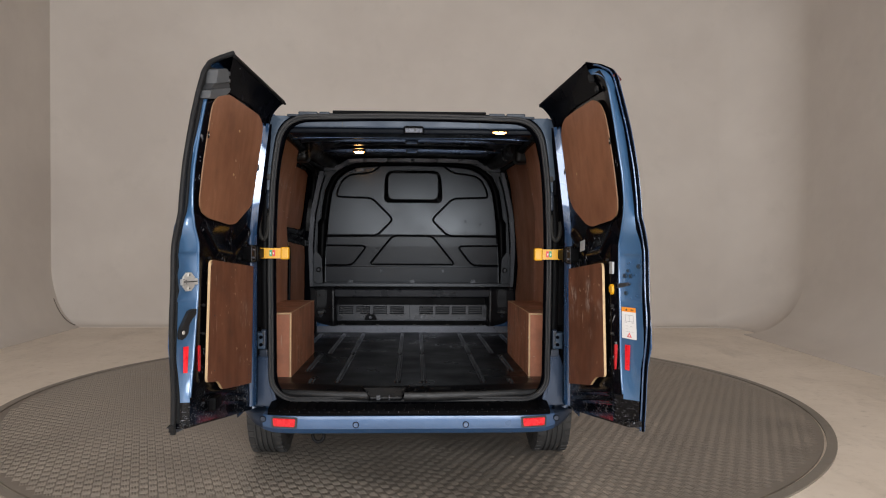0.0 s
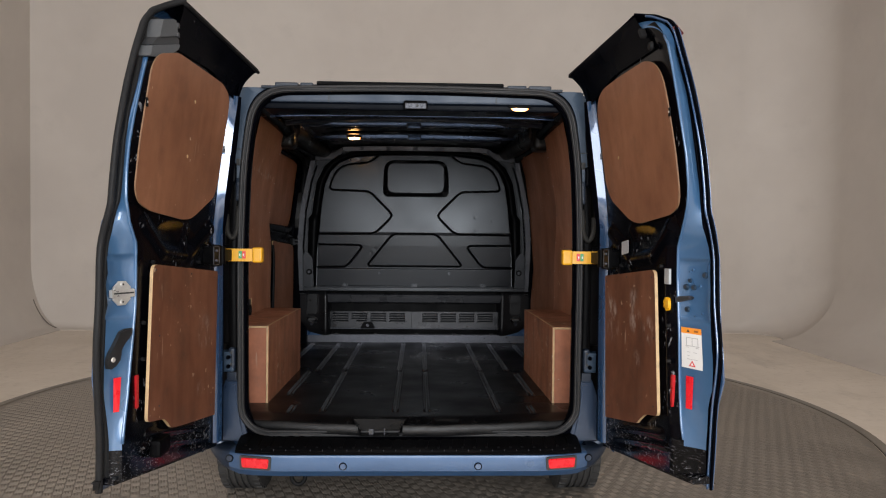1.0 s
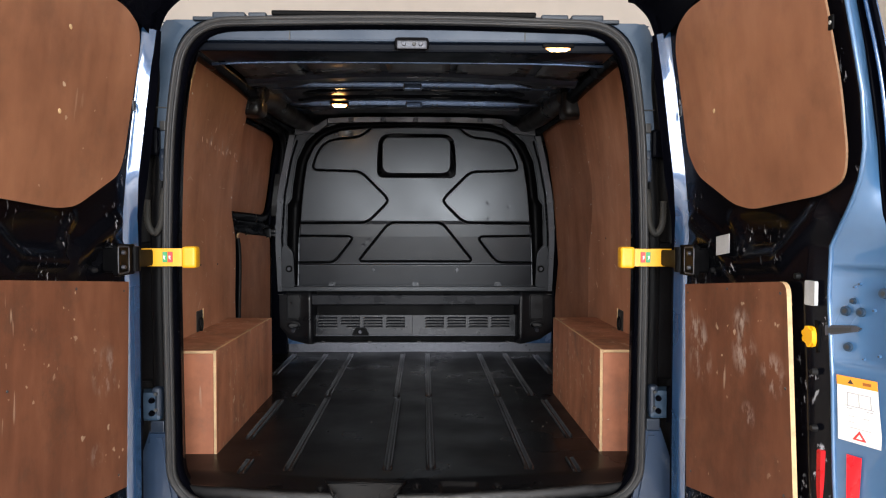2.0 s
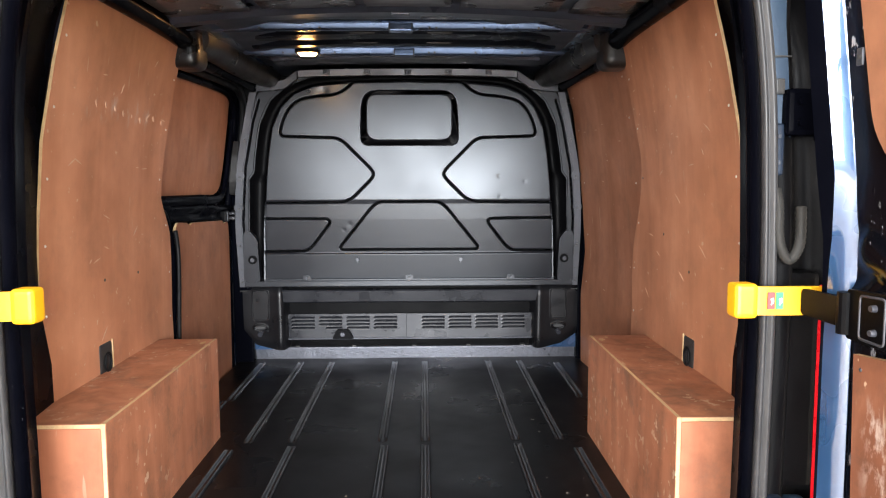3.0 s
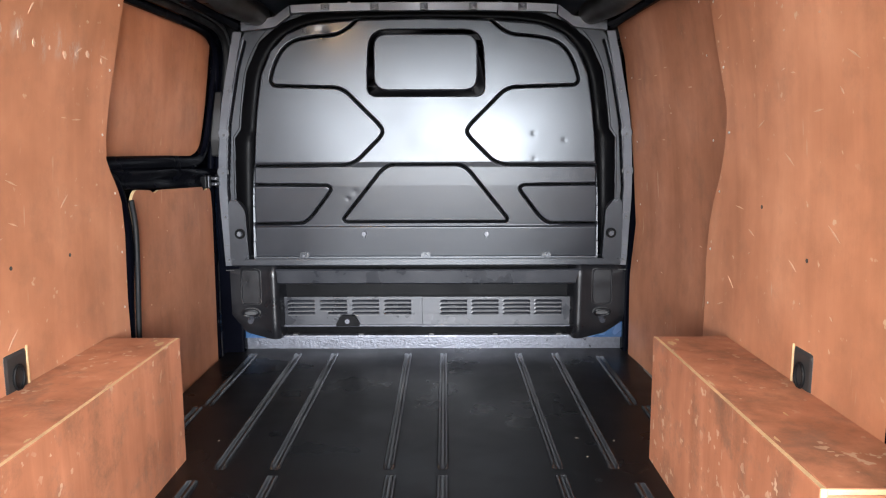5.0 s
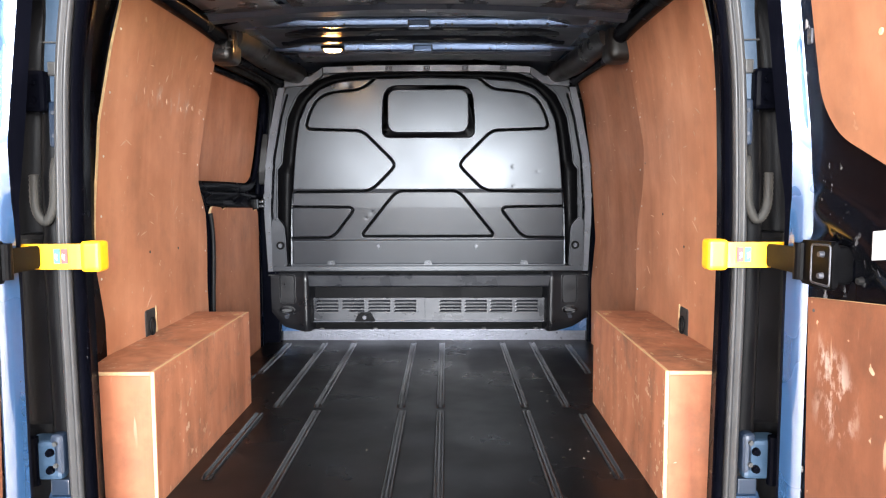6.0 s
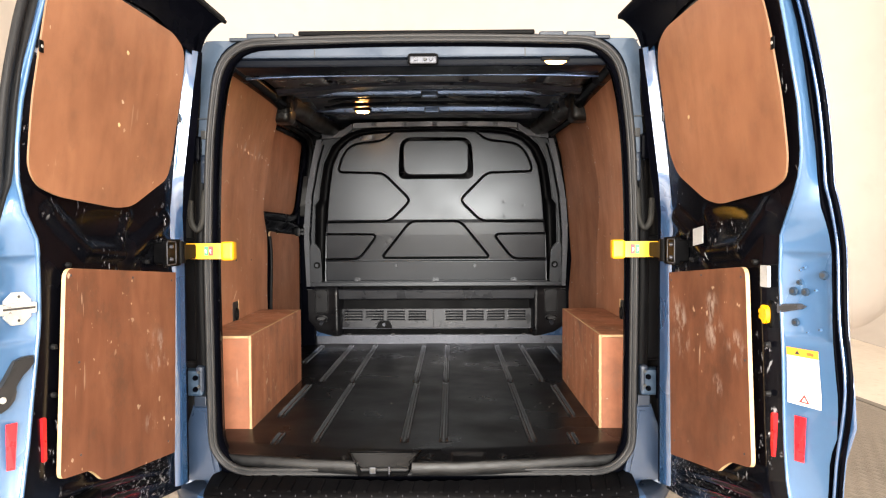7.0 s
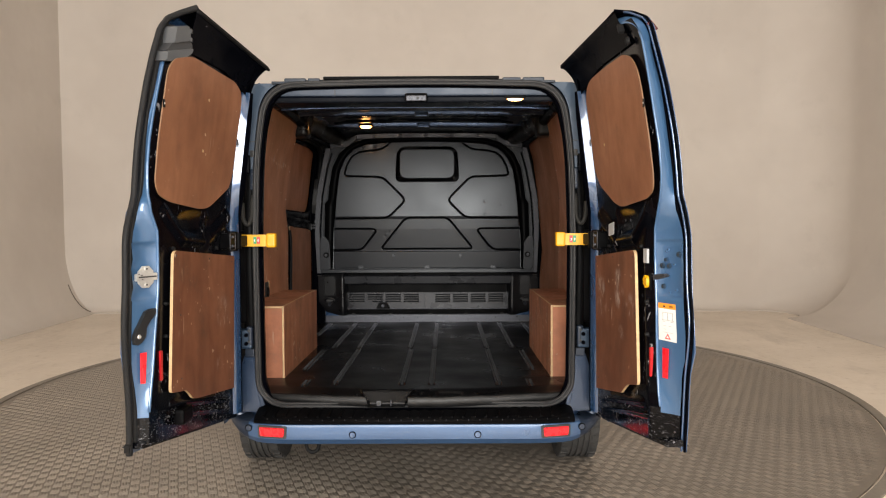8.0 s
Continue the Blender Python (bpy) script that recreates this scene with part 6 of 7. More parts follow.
        if zone:
            deep += 0.010 * math.sin(math.pi * min(1, f / 0.85)) ** 0.5 + (0.0016 if right else 0.006) * math.sin(z * 61 + 2) * math.sin((7 if right else 6.3) * f)
        elif 1.275 <= z < 1.40 and not right:
            deep += 0.0035 * math.sin(z * 47) * math.sin(6 * f + 0.6)
        if f > 0.85:
            p = p + (n * 0.004 - d * (0.016 if right else 0.012)) * math.sin(math.pi * (f - 0.85) / 0.15)
            deep = 0.0
        p = p + (n if right else n - d * 0.35) * deep
        p.z = low_edge((p - base).dot(d), p.z)
        return p

    levels = sorted(zs + [0.6345, 0.6355, 1.0745, 1.0755, 1.2745, 1.2755])
    v, f = sheet(span_list(0, 0.85, 10), [z for z in levels if 0.635 < z < (1.975 if right else 2.04)], pressed)
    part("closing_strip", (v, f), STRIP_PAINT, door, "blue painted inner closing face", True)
    v, f = sheet(span_list(0, 0.85, 10), [z for z in levels if z < 0.636], pressed)
    part("strip_foot", (v, f), DOOR_BLACK, door, "scraped black foot of the closing face", True)
    v, f = sheet(span_list(0.85, 1, 6), levels, pressed)
    part("edge_channel", (v, f), PAINT_IN if right else SEAL_DARK, door, "dark recessed channel along the free edge", True)
    # rounded ridge folded up beside the black panel
    ridge = [pressed(0.0, z) - n * 0.001 for z in levels if 0.66 < z < (2.02 if right else 1.97)]
    part("strip_ridge", tube(ridge, 0.0045 if right else 0.0055, 8), STRIP_PAINT, door, "", True)
    # black inner panel with stiffening ridges
    def inner_at(k, z):
        ui, oi = table(z, [(r[0], r[1]) for r in inner_line]), table(z, [(r[0], r[2]) for r in inner_line])
        u = 0.005 + (ui - 0.005) * k
        flat = 0.016 + lean(z)
        return P(u, flat + (oi - flat) * max(0.0, (u - ui + 0.045) / 0.045), z)

    presses = [((0.08, 1.37), (0.30, 1.265), 0.045, 0.018), ((0.30, 1.265), (0.52, 1.285), 0.03, 0.014), ((0.52, 1.285), (0.67, 1.385), 0.035, 0.016), ((0.02, 1.26), (0.10, 1.30), 0.04, 0.016), ((0.085, 0.575), (0.62, 0.655), 0.022, 0.012), ((0.08, 0.537), (0.66, 0.61), 0.014, 0.010), ((0.30, 1.38), (0.36, 1.27), 0.022, 0.010)]

    def pressed_inner(k, z):
        p = inner_at(k, z)
        u = (p - base).dot(d)
        h = 0.0
        for (u0, z0), (u1, z1), wd, hg in presses:
            t_ = max(0.0, min(1.0, ((u - u0) * (u1 - u0) + (z - z0) * (z1 - z0)) / ((u1 - u0) ** 2 + (z1 - z0) ** 2)))
            q = math.hypot(u - u0 - t_ * (u1 - u0), z - z0 - t_ * (z1 - z0)) / wd
            if q < 1:
                h = max(h, hg * (1 - q * q) ** 1.5)
        # a shallow dished pocket under the window
        q = math.hypot((u - 0.42) / 0.17, (z - 1.345) / 0.05)
        if q < 1:
            h -= 0.012 * (1 - q * q)
        p = p - n * h
        p.z = low_edge(u, p.z)
        return p

    v, f = sheet(span_list(0, 1, 64), span_list(0.50, 2.07, 150), pressed_inner)
    inner = part("inner_panel", (v, f), DOOR_BLACK, door, "scratched glossy black inner panel", True)
    for u, z in ((0.20, 1.24), (0.60, 1.25), (0.12, 1.30), (0.665, 1.05), (0.668, 0.93)):
        part("panel_plug", cylinder(bmesh.new(), P(u, 0.018, z), P(u, 0.006, z), 0.008, 0.006, 12), RUBBER, inner)
    # bottom rail and its scraped rubber lip
    part("bottom_rail", sweep([P(-0.02, 0.05, 0.458), P(0.4, 0.055, 0.510), P(0.815, 0.066, 0.562)], [(-0.006, -0.030), (0.012, -0.034), (0.020, 0.02), (-0.004, 0.045)], lambda i, tan: (Vector((0, 0, 1)), n), False), DOOR_BLACK, door, "scraped black bottom edge")
    # hinge-side upright, blue and broad beside the window, catching the light
    slim = [(-0.05, 0.05), (-0.045, 0.012), (-0.015, -0.016), (-0.013, -0.014), (-0.012, -0.012), (0.0, -0.010), (0.012, -0.008), (0.022, -0.004), (0.03, 0.003), (0.034, 0.010)]
    broad = [(-0.06, 0.06), (-0.058, 0.0), (0.004, -0.034), (0.024, -0.027), (0.036, -0.021), (0.039, -0.011), (0.042, -0.001), (0.045, 0.009), (0.048, 0.018), (0.062, 0.022)]

    def upright(k, z):
        f = table(z, [(1.20, 0.0), (1.36, 0.25), (1.50, 1.0), (1.80, 0.9), (1.92, 0.45), (2.0, 0.2)])
        (u0, o0), (u1, o1) = slim[int(k)], broad[int(k)]
        return P(u0 + (u1 - u0) * f + 0.05 * max(0, z - 1.86), o0 + (o1 - o0) * f + lean(z) + 0.004, z)

    # this side of the blue upright is coloured blue-black for the shade on it
    v, f = sheet(range(2, 5), span_list(0.478, 1.93, 40), upright)
    part("hinge_flange", (v, f), PAINT_IN, door, "blue flange along the hinges, blackened for its shaded side", True)
    v, f = sheet(range(4, 10), span_list(0.478, 1.93, 40), upright)
    part("hinge_upright", (v, f), PAINT, door, "blue hinge-side edge with bright reflections", True)
    # the top of the door, hooded inwards over the roof edge
    us = span_list(0, 1, 14)

    def hood(a, k):
        lip = P(-0.09 + (0.57 + 0.09) * a, -0.13 + (0.13 - 0.08) * a, 2.065 + (z_tip - 2.065) * a)
        root = P(-0.03 + (0.74 if right else 0.655) * a, lean(1.97) + 0.007, 1.90 + 0.075 * min(1.0, a * 2.2))
        mid = P(-0.03 + (0.66 if right else 0.62) * a, -0.078, 2.035 + (z_tip - 2.095) * a)
        if k == 0:
            return root
        if k == 1:
            return (root + mid) / 2
        if k == 2:
            return mid * 0.55 + lip * 0.45 - Vector((0, 0, 0.012))
        if k == 3:
            return lip - Vector((0, 0, 0.012))
        return lip + Vector((0, 0, 0.002))

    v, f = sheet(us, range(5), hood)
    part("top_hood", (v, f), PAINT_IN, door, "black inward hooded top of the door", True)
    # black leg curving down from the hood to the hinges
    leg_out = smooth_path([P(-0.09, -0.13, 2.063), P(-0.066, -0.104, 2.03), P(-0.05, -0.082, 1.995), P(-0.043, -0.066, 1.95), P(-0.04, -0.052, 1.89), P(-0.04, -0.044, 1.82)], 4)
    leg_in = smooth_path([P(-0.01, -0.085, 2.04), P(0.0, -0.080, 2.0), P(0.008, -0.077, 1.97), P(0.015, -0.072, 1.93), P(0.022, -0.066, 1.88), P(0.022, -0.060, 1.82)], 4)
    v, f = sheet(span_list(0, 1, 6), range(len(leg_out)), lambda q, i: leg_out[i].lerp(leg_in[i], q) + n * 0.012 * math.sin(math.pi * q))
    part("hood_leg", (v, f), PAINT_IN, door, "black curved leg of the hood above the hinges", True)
    # near-black sheet added inside the upper skin
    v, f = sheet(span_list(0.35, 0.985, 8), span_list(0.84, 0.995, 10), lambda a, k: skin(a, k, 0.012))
    part("skin_lining", (v, f), PAINT_IN, door, "near-black sheet added inside the upper skin", True)
    if not right:
        path = [P(r[1] - 0.004, r[2] - 0.0105, r[0]) for r in edge]
        part("edge_seal", tube(smooth_path(path[::2], 4), 0.0115, 12), SEAL_DARK, door, "thick grey-black rubber seal along the free edge", True)
        part("top_seal", tube([hood(a, 3) for a in us], 0.007, 8), RUBBER, door, "", True)
        part("seal_foot", sweep([P(0.838, 0.074, 0.578), P(0.836, 0.077, 0.562), P(0.832, 0.080, 0.548)], [(-0.013, -0.008), (0.008, -0.010), (0.010, 0.008), (-0.010, 0.010)], lambda i, tan: (d, n), False), RUBBER, door, "torn black rubber end of the seal")
    else:
        path = [P(r[1] - 0.012, r[2] - 0.012, r[0]) for r in edge[:-6]]
        part("edge_flange", tube(smooth_path(path[::2], 4), 0.0045, 8), PAINT, door, "blue folded flange along the free edge", True)
        path = [P(r[1] - 0.002, r[2] - 0.005, r[0]) for r in edge]
        part("edge_lip", tube(smooth_path(path[::2], 4), 0.005, 8), PAINT_IN, door, "dark outer lip", True)
        bend_in = smooth_path([P(0.783, -0.0505, 1.972), P(0.765, -0.054, 2.0), P(0.735, -0.060, 2.028), P(0.69, -0.066, 2.050), P(0.63, -0.072, 2.064), P(0.55, -0.078, 2.070)], 5)
        bend_out = smooth_path([P(0.733, -0.002, 1.972), P(0.725, -0.008, 2.01), P(0.705, -0.020, 2.048), P(0.665, -0.036, 2.078), P(0.61, -0.054, 2.096), P(0.54, -0.070, 2.104)], 5)
        v, f = sheet(span_list(0, 1, 6), range(len(bend_in)), lambda q, i: bend_in[i].lerp(bend_out[i], q) - n * 0.004 * math.sin(math.pi * q))
        part("closing_strip_top", (v, f), STRIP_PAINT, door, "blue closing face bending round the top corner", True)
        part("hood_plug", cylinder(bmesh.new(), P(0.70, -0.072, 1.985), P(0.70, -0.082, 1.985), 0.016, 0.012, 16), RUBBER, door)
        part("hood_stop", box((-0.012, -0.005, -0.022), (0.012, 0.008, 0.022), 0.004), RUBBER, door).matrix_local = Matrix.Translation(P(0.64, -0.080, 2.045)) @ Matrix.Rotation(radians(-40), 4, "X")
        part("high_brake_lamp", box((-0.020, -0.010, -0.010), (0.020, 0.010, 0.010), 0.004), RED_DEEP, door, "dark red high-level lamp").matrix_local = Matrix.Translation(P(0.728, 0.004, 2.030)) @ Matrix.Rotation(radians(50), 4, "Y")
    # plywood panels
    if right:
        upper = [(0.64, 1.952), (0.72, 1.925), (0.768, 1.87), (0.787, 1.79), (0.806, 1.626), (0.806, 1.50), (0.79, 1.45), (0.723, 1.425), (0.437, 1.401), (0.35, 1.417), (0.168, 1.502), (0.122, 1.57), (0.108, 1.862), (0.131, 1.914), (0.20, 1.944), (0.40, 1.952)]
        lower = [(0.079, 1.193), (0.598, 1.238), (0.638, 0.736), (0.522, 0.715), (0.48, 0.69), (0.444, 0.664), (0.10, 0.607)]
        rad = [0.0, 0.03, 0.02, 0.02, 0.02, 0.01, 0.0]
        marks = [(0.42, 1.05, 0.07), (0.17, 1.06, 0.06), (0.18, 1.00, 0.085), (0.55, 1.02, 0.06), (0.40, 1.12, 0.05), (0.13, 1.09, 0.05), (0.44, 0.90, 0.04)]
    else:
        upper = [(0.775, 1.88), (0.735, 1.925), (0.60, 1.962), (0.175, 1.948), (0.093, 1.916), (0.084, 1.848), (0.106, 1.557), (0.125, 1.501), (0.32, 1.408), (0.402, 1.401), (0.67, 1.422), (0.754, 1.444), (0.79, 1.485), (0.795, 1.64), (0.783, 1.79)]
        lower = [(0.648, 1.245), (0.061, 1.199), (0.085, 0.611), (0.42, 0.648), (0.501, 0.66), (0.535, 0.69), (0.562, 0.707), (0.686, 0.724)]
        rad = [0.03, 0.0, 0.0, 0.02, 0.02, 0.02, 0.02, 0.02]
        marks = [(0.19, 0.96, 0.08), (0.24, 0.75, 0.04)]
    three = lambda pts, r: [(a, b) for a, b, _ in arcs([(a, b, 0) for a, b in pts], r, 4)]
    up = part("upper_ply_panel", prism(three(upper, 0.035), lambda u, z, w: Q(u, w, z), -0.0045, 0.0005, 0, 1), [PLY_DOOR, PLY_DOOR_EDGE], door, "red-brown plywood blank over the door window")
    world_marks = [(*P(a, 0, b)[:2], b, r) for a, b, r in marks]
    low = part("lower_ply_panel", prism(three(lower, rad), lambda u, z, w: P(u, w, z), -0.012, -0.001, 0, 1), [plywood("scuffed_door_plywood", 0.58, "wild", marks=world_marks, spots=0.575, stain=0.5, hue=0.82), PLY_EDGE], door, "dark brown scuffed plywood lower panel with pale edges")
    for u, z in ((lower[0][0] + (0.02 if right else -0.02), 1.17 if right else 1.225), (0.33, 1.20), (0.575 if right else 0.09, 1.21 if right else 1.175), (0.60, 0.76), (0.13, 0.66), (0.60, 1.0)):
        part("panel_screw", cylinder(bmesh.new(), P(u, -0.0118, z), P(u, -0.0134, z), 0.0038, 0.003, 8), STEEL_PALE, low)
    for u, z in ((0.42, 1.83), (0.43, 1.63)) if not right else ((0.30, 1.66),):
        part("pale_knock", cylinder(bmesh.new(), Q(u, -0.0050, z), Q(u, -0.0064, z), 0.007, 0.005, 7), PLY_EDGE, up)
    for u, z in (((0.085, 1.70), (0.785, 1.76)) if not right else ((0.105, 1.69), (0.80, 1.75))):
        c = Q(u, -0.006, z)
        clip = part("panel_clip", box((-0.004, -0.008, -0.014), (0.004, 0.008, 0.014), 0.0015), PLASTIC if u > 0.3 else STEEL_PALE, up, "small metal panel clip")
        clip.matrix_local = Matrix.Translation(c) @ Matrix.Diagonal((0.5, 1, 1, 1))
        part("clip_rivet", cylinder(bmesh.new(), (-s * 0.004, 0, 0), (-s * 0.007, 0, 0), 0.004, n=10), BLACK_INK if u < 0.3 else ZINC, clip)
    # check strap: black bracket on the door, yellow arm over the seal
    zc = 1.265
    bu = 0.10 if right else 0.08
    br = part("strap_bracket", prism(three([(bu - 0.02, zc - 0.042), (bu + 0.085, zc - 0.045), (bu + 0.085, zc + 0.045), (bu - 0.02, zc + 0.042)], 0.008), lambda u, z, w: P(u, w, z), -0.032, -0.020, 0.003), PLASTIC, door, "black check strap bracket with two bolts")
    part("bracket_base", prism(three([(bu + 0.01, zc - 0.035), (bu + 0.075, zc - 0.035), (bu + 0.075, zc + 0.035), (bu + 0.01, zc + 0.035)], 0.008), lambda u, z, w: P(u, w, z), -0.022, 0.014, 0.003), PLASTIC, br)
    for dz in (-0.02, 0.02):
        part("bracket_bolt", cylinder(bmesh.new(), P(bu + 0.055, -0.031, zc + dz), P(bu + 0.055, -0.041, zc + dz), 0.0065, 0.005, 14), BARE, br)
    part("bracket_rim", tube([P(u, -0.032, z) for u, z in three([(bu + 0.018, zc - 0.036), (bu + 0.078, zc - 0.038), (bu + 0.078, zc + 0.038), (bu + 0.018, zc + 0.036)], 0.008)], 0.0025, 6, True), STEEL_PALE, br, "", True)
    part("bracket_knuckle", cylinder(bmesh.new(), P(bu - 0.022, -0.03, zc - 0.036), P(bu - 0.022, -0.03, zc + 0.036), 0.014, n=14), PLASTIC, br)
    part("link_plate", prism(three([(-0.045, zc - 0.024), (bu - 0.02, zc - 0.026), (bu - 0.02, zc + 0.026), (-0.045, zc + 0.024)], 0.006), lambda u, z, w: P(u, w, z), -0.034, -0.024, 0.002), PLASTIC, br)
    # yellow arm with a thicker end sleeve
    reach = 0.016 if right else 0.034
    arm = smooth_path([(s * 0.822, 0.05, zc), (s * 0.79, 0.05, zc), (s * 0.75, 0.05, zc), (s * (0.715 - reach), 0.053, zc), (s * (0.70 - reach), 0.06, zc), (s * (0.69 - reach), 0.068, zc)], 5)
    v, f = sweep(arm, [(-0.027, -0.005), (0.027, -0.005), (0.027, 0.005), (-0.027, 0.005)], lambda i, tan: (Vector((0, 0, 1)), tan.cross(Vector((0, 0, 1))).normalized()), False)
    strap = part("check_strap", (v, f), YELLOW, door, "yellow plastic check strap arm with red and green symbol")
    lo2 = lambda a, b: (min(s * a, s * b), max(s * a, s * b))
    a, b = lo2(0.672 - reach, 0.716 - reach)
    part("strap_sleeve", box((a, 0.040, zc - 0.033), (b, 0.085, zc + 0.033), 0.010, 3), YELLOW, strap)
    zig = [(0.002, -0.014), (0.006, -0.015), (0.009, -0.004), (0.013, -0.010), (0.016, 0.004), (0.012, 0.014), (0.008, 0.006), (0.004, 0.012), (0.001, 0.006), (0.005, 0.0)]
    for c, x_ in ((GREEN, 0.742 - reach / 2), (RED_INK, 0.726 - reach / 2)):
        a, b = lo2(x_, x_ + 0.014)
        part("strap_sign", box((a, 0.0428, zc - 0.015), (b, 0.0454, zc + 0.017), 0.0004, 1), c, strap, "small coloured safety sign")
        part("sign_mark", prism([(s * (x_ + 0.005 + p * 0.4), zc + q * 0.5) for p, q in zig], lambda p, q, w: (p, w, q), 0.0418, 0.043), WHITE, strap)
    # reflectors
    zr0, zr1 = 0.782, 0.890
    e0, e1 = (2.22, 2.50) if right else (2.40, 2.77)

    def on_strip(e, z, w):
        a, b = line_at(inner_line, z), line_at(outer_line, z)
        t_ = (b - a).normalized()
        nn = t_.cross(Vector((0, 0, 1))).normalized()
        if nn.dot(n) > 0:
            nn = -nn
        return a + (b - a) * (e - 1.95) * 0.8 + nn * (w - 0.003)

    part("reflector_tape", prism([(e0, zr0), (e1, zr0), (e1, zr1), (e0, zr1)], on_strip, 0.004 if right else 0.007, 0.0065 if right else 0.0095, 0.0004), RED, door, "bright red reflector on the closing face")
    part("marker_reflector", prism(three([(0.665, zr0 - 0.006), (0.679, zr0 - 0.006), (0.679, zr1 - 0.006), (0.665, zr1 - 0.006)], 0.003), lambda u, z, w: P(u if right else u + 0.038, w + (0.026 if right else 0.014), z), -0.004, 0.010, 0.002), RED_DARK, door, "narrow dark red reflector")
    if right:
        # warning label: orange head, two pictograms as plain boxes, red triangle
        zl0, zl1, a0, a1 = 0.917, 1.050, 2.05, 2.85
        lab = part("warning_label", sheet(span_list(a0, a1, 6), span_list(zl0, zl1, 12), lambda e, z: on_strip(e, z, 0.0052)), WHITE, door, "white warning label with an orange heading")
        bar = lambda e0_, e1_, z0_, z1_, mt, nm: part(nm, prism([(e0_, z0_), (e1_, z0_), (e1_, z1_), (e0_, z1_)], on_strip, 0.0054, 0.0060), mt, lab)
        bar(a0, a1, zl1 - 0.019, zl1, ORANGE, "label_heading")
        part("heading_mark", prism([(a0 + 0.22, zl1 - 0.014), (a0 + 0.34, zl1 - 0.014), (a0 + 0.28, zl1 - 0.005)], on_strip, 0.0060, 0.0065), BLACK_INK, lab)
        part("heading_mark", prism([(a0 + 0.52, zl1 - 0.013), (a0 + 0.68, zl1 - 0.013), (a0 + 0.68, zl1 - 0.007), (a0 + 0.52, zl1 - 0.007)], on_strip, 0.0060, 0.0065), BROWN_INK, lab)
        # outline of the pictogram: two cells side by side over a row of grey dashes
        for q0, q1, w0, w1 in ((0.20, 0.66, 1.0245, 1.026), (0.16, 0.70, 0.998, 0.9995), (0.20, 0.215, 0.999, 1.025), (0.645, 0.66, 0.999, 1.025), (0.42, 0.435, 0.999, 1.025), (0.18, 0.30, 0.993, 0.9945), (0.56, 0.68, 0.993, 0.9945), (0.22, 0.34, 0.978, 0.979), (0.46, 0.60, 0.978, 0.979), (0.22, 0.32, 0.966, 0.967), (0.22, 0.62, 0.955, 0.956)):
            bar(a0 + q0, a0 + q1, w0 - 0.008, w1 - 0.008, GREY_INK, "label_line")
        part("label_triangle", prism([(a0 + 0.28, 0.9240), (a0 + 0.54, 0.9240), (a0 + 0.41, 0.9440)], on_strip, 0.0054, 0.0060), RED_INK, lab)
        part("triangle_field", prism([(a0 + 0.35, 0.9275), (a0 + 0.47, 0.9275), (a0 + 0.41, 0.9370)], on_strip, 0.0060, 0.0065), WHITE, lab)
        kn = part("release_knob", prism(three([(0.625, 1.10), (0.652, 1.098), (0.656, 1.125), (0.648, 1.146), (0.618, 1.142), (0.614, 1.12)], 0.012), lambda u, z, w: P(u, w + 0.026, z), -0.012, 0.006, 0.005), YELLOW, door, "yellow plastic inner release knob")
        part("knob_plate", prism(three([(0.61, 1.085), (0.66, 1.085), (0.66, 1.158), (0.61, 1.158)], 0.01), lambda u, z, w: P(u, w + 0.026, z), -0.001, 0.012, 0.003), PLASTIC, kn)
        part("data_sticker", prism(three([(0.628, 1.19), (0.664, 1.19), (0.664, 1.243), (0.628, 1.243)], 0.004), lambda u, z, w: P(u, w + 0.012, z), 0.0, 0.0085), PAPER_GREY, door, "small pale sticker")
        part("white_sticker", prism([(0.255, 1.283), (0.325, 1.292), (0.325, 1.342), (0.255, 1.333)], lambda u, z, w: P(u, w, z), -0.006, -0.004), PAPER_GREY, door, "small grey paper sticker on the black panel")
        lt = part("lock_slot", prism(three([(1.86, 1.128), (2.50, 1.144), (2.58, 1.151), (2.45, 1.156), (1.86, 1.150)], 0.006), on_strip, 0.0005, 0.008, 0.001), BARE, door, "worn metal lock blade")
        part("lock_mouth", prism(three([(1.92, 1.134), (2.40, 1.145), (2.40, 1.152), (1.92, 1.146)], 0.003), on_strip, 0.008, 0.0095), BLACK_INK, lt)
        for e, z, r in ((2.26, 1.184, 0.011), (2.56, 1.184, 0.010), (2.29, 1.110, 0.010), (2.42, 1.206, 0.007), (3.00, 1.226, 0.011), (2.55, 1.242, 0.004), (2.82, 1.19, 0.004), (2.45, 1.235, 0.003), (2.9, 1.10, 0.004), (2.6, 1.09, 0.003)):
            part("strip_bolt", cylinder(bmesh.new(), on_strip(e, z, 0.0), on_strip(e, z, 0.006), r, r * 0.85, 14), FRAME_BLUE if r > 0.006 else STRIP_PAINT, door)
            part("bolt_hole", cylinder(bmesh.new(), on_strip(e, z, 0.0055), on_strip(e, z, 0.0068), r * 0.45, n=10), BLACK_INK, door)
    else:
        # latch striker plate and the dark grab handle
        pl = part("latch_plate", prism([(2.16, 1.134), (2.38, 1.116), (2.68, 1.116), (2.90, 1.134), (2.90, 1.174), (2.68, 1.193), (2.38, 1.193), (2.16, 1.174)], on_strip, -0.004, 0.004, 0.001), ZINC, door, "zinc-plated latch plate with a folded striker tube")
        part("striker_bar", prism(three([(2.10, 1.142), (3.10, 1.142), (3.10, 1.168), (2.10, 1.168)], 0.006), on_strip, 0.003, 0.016, 0.004), ZINC, pl)
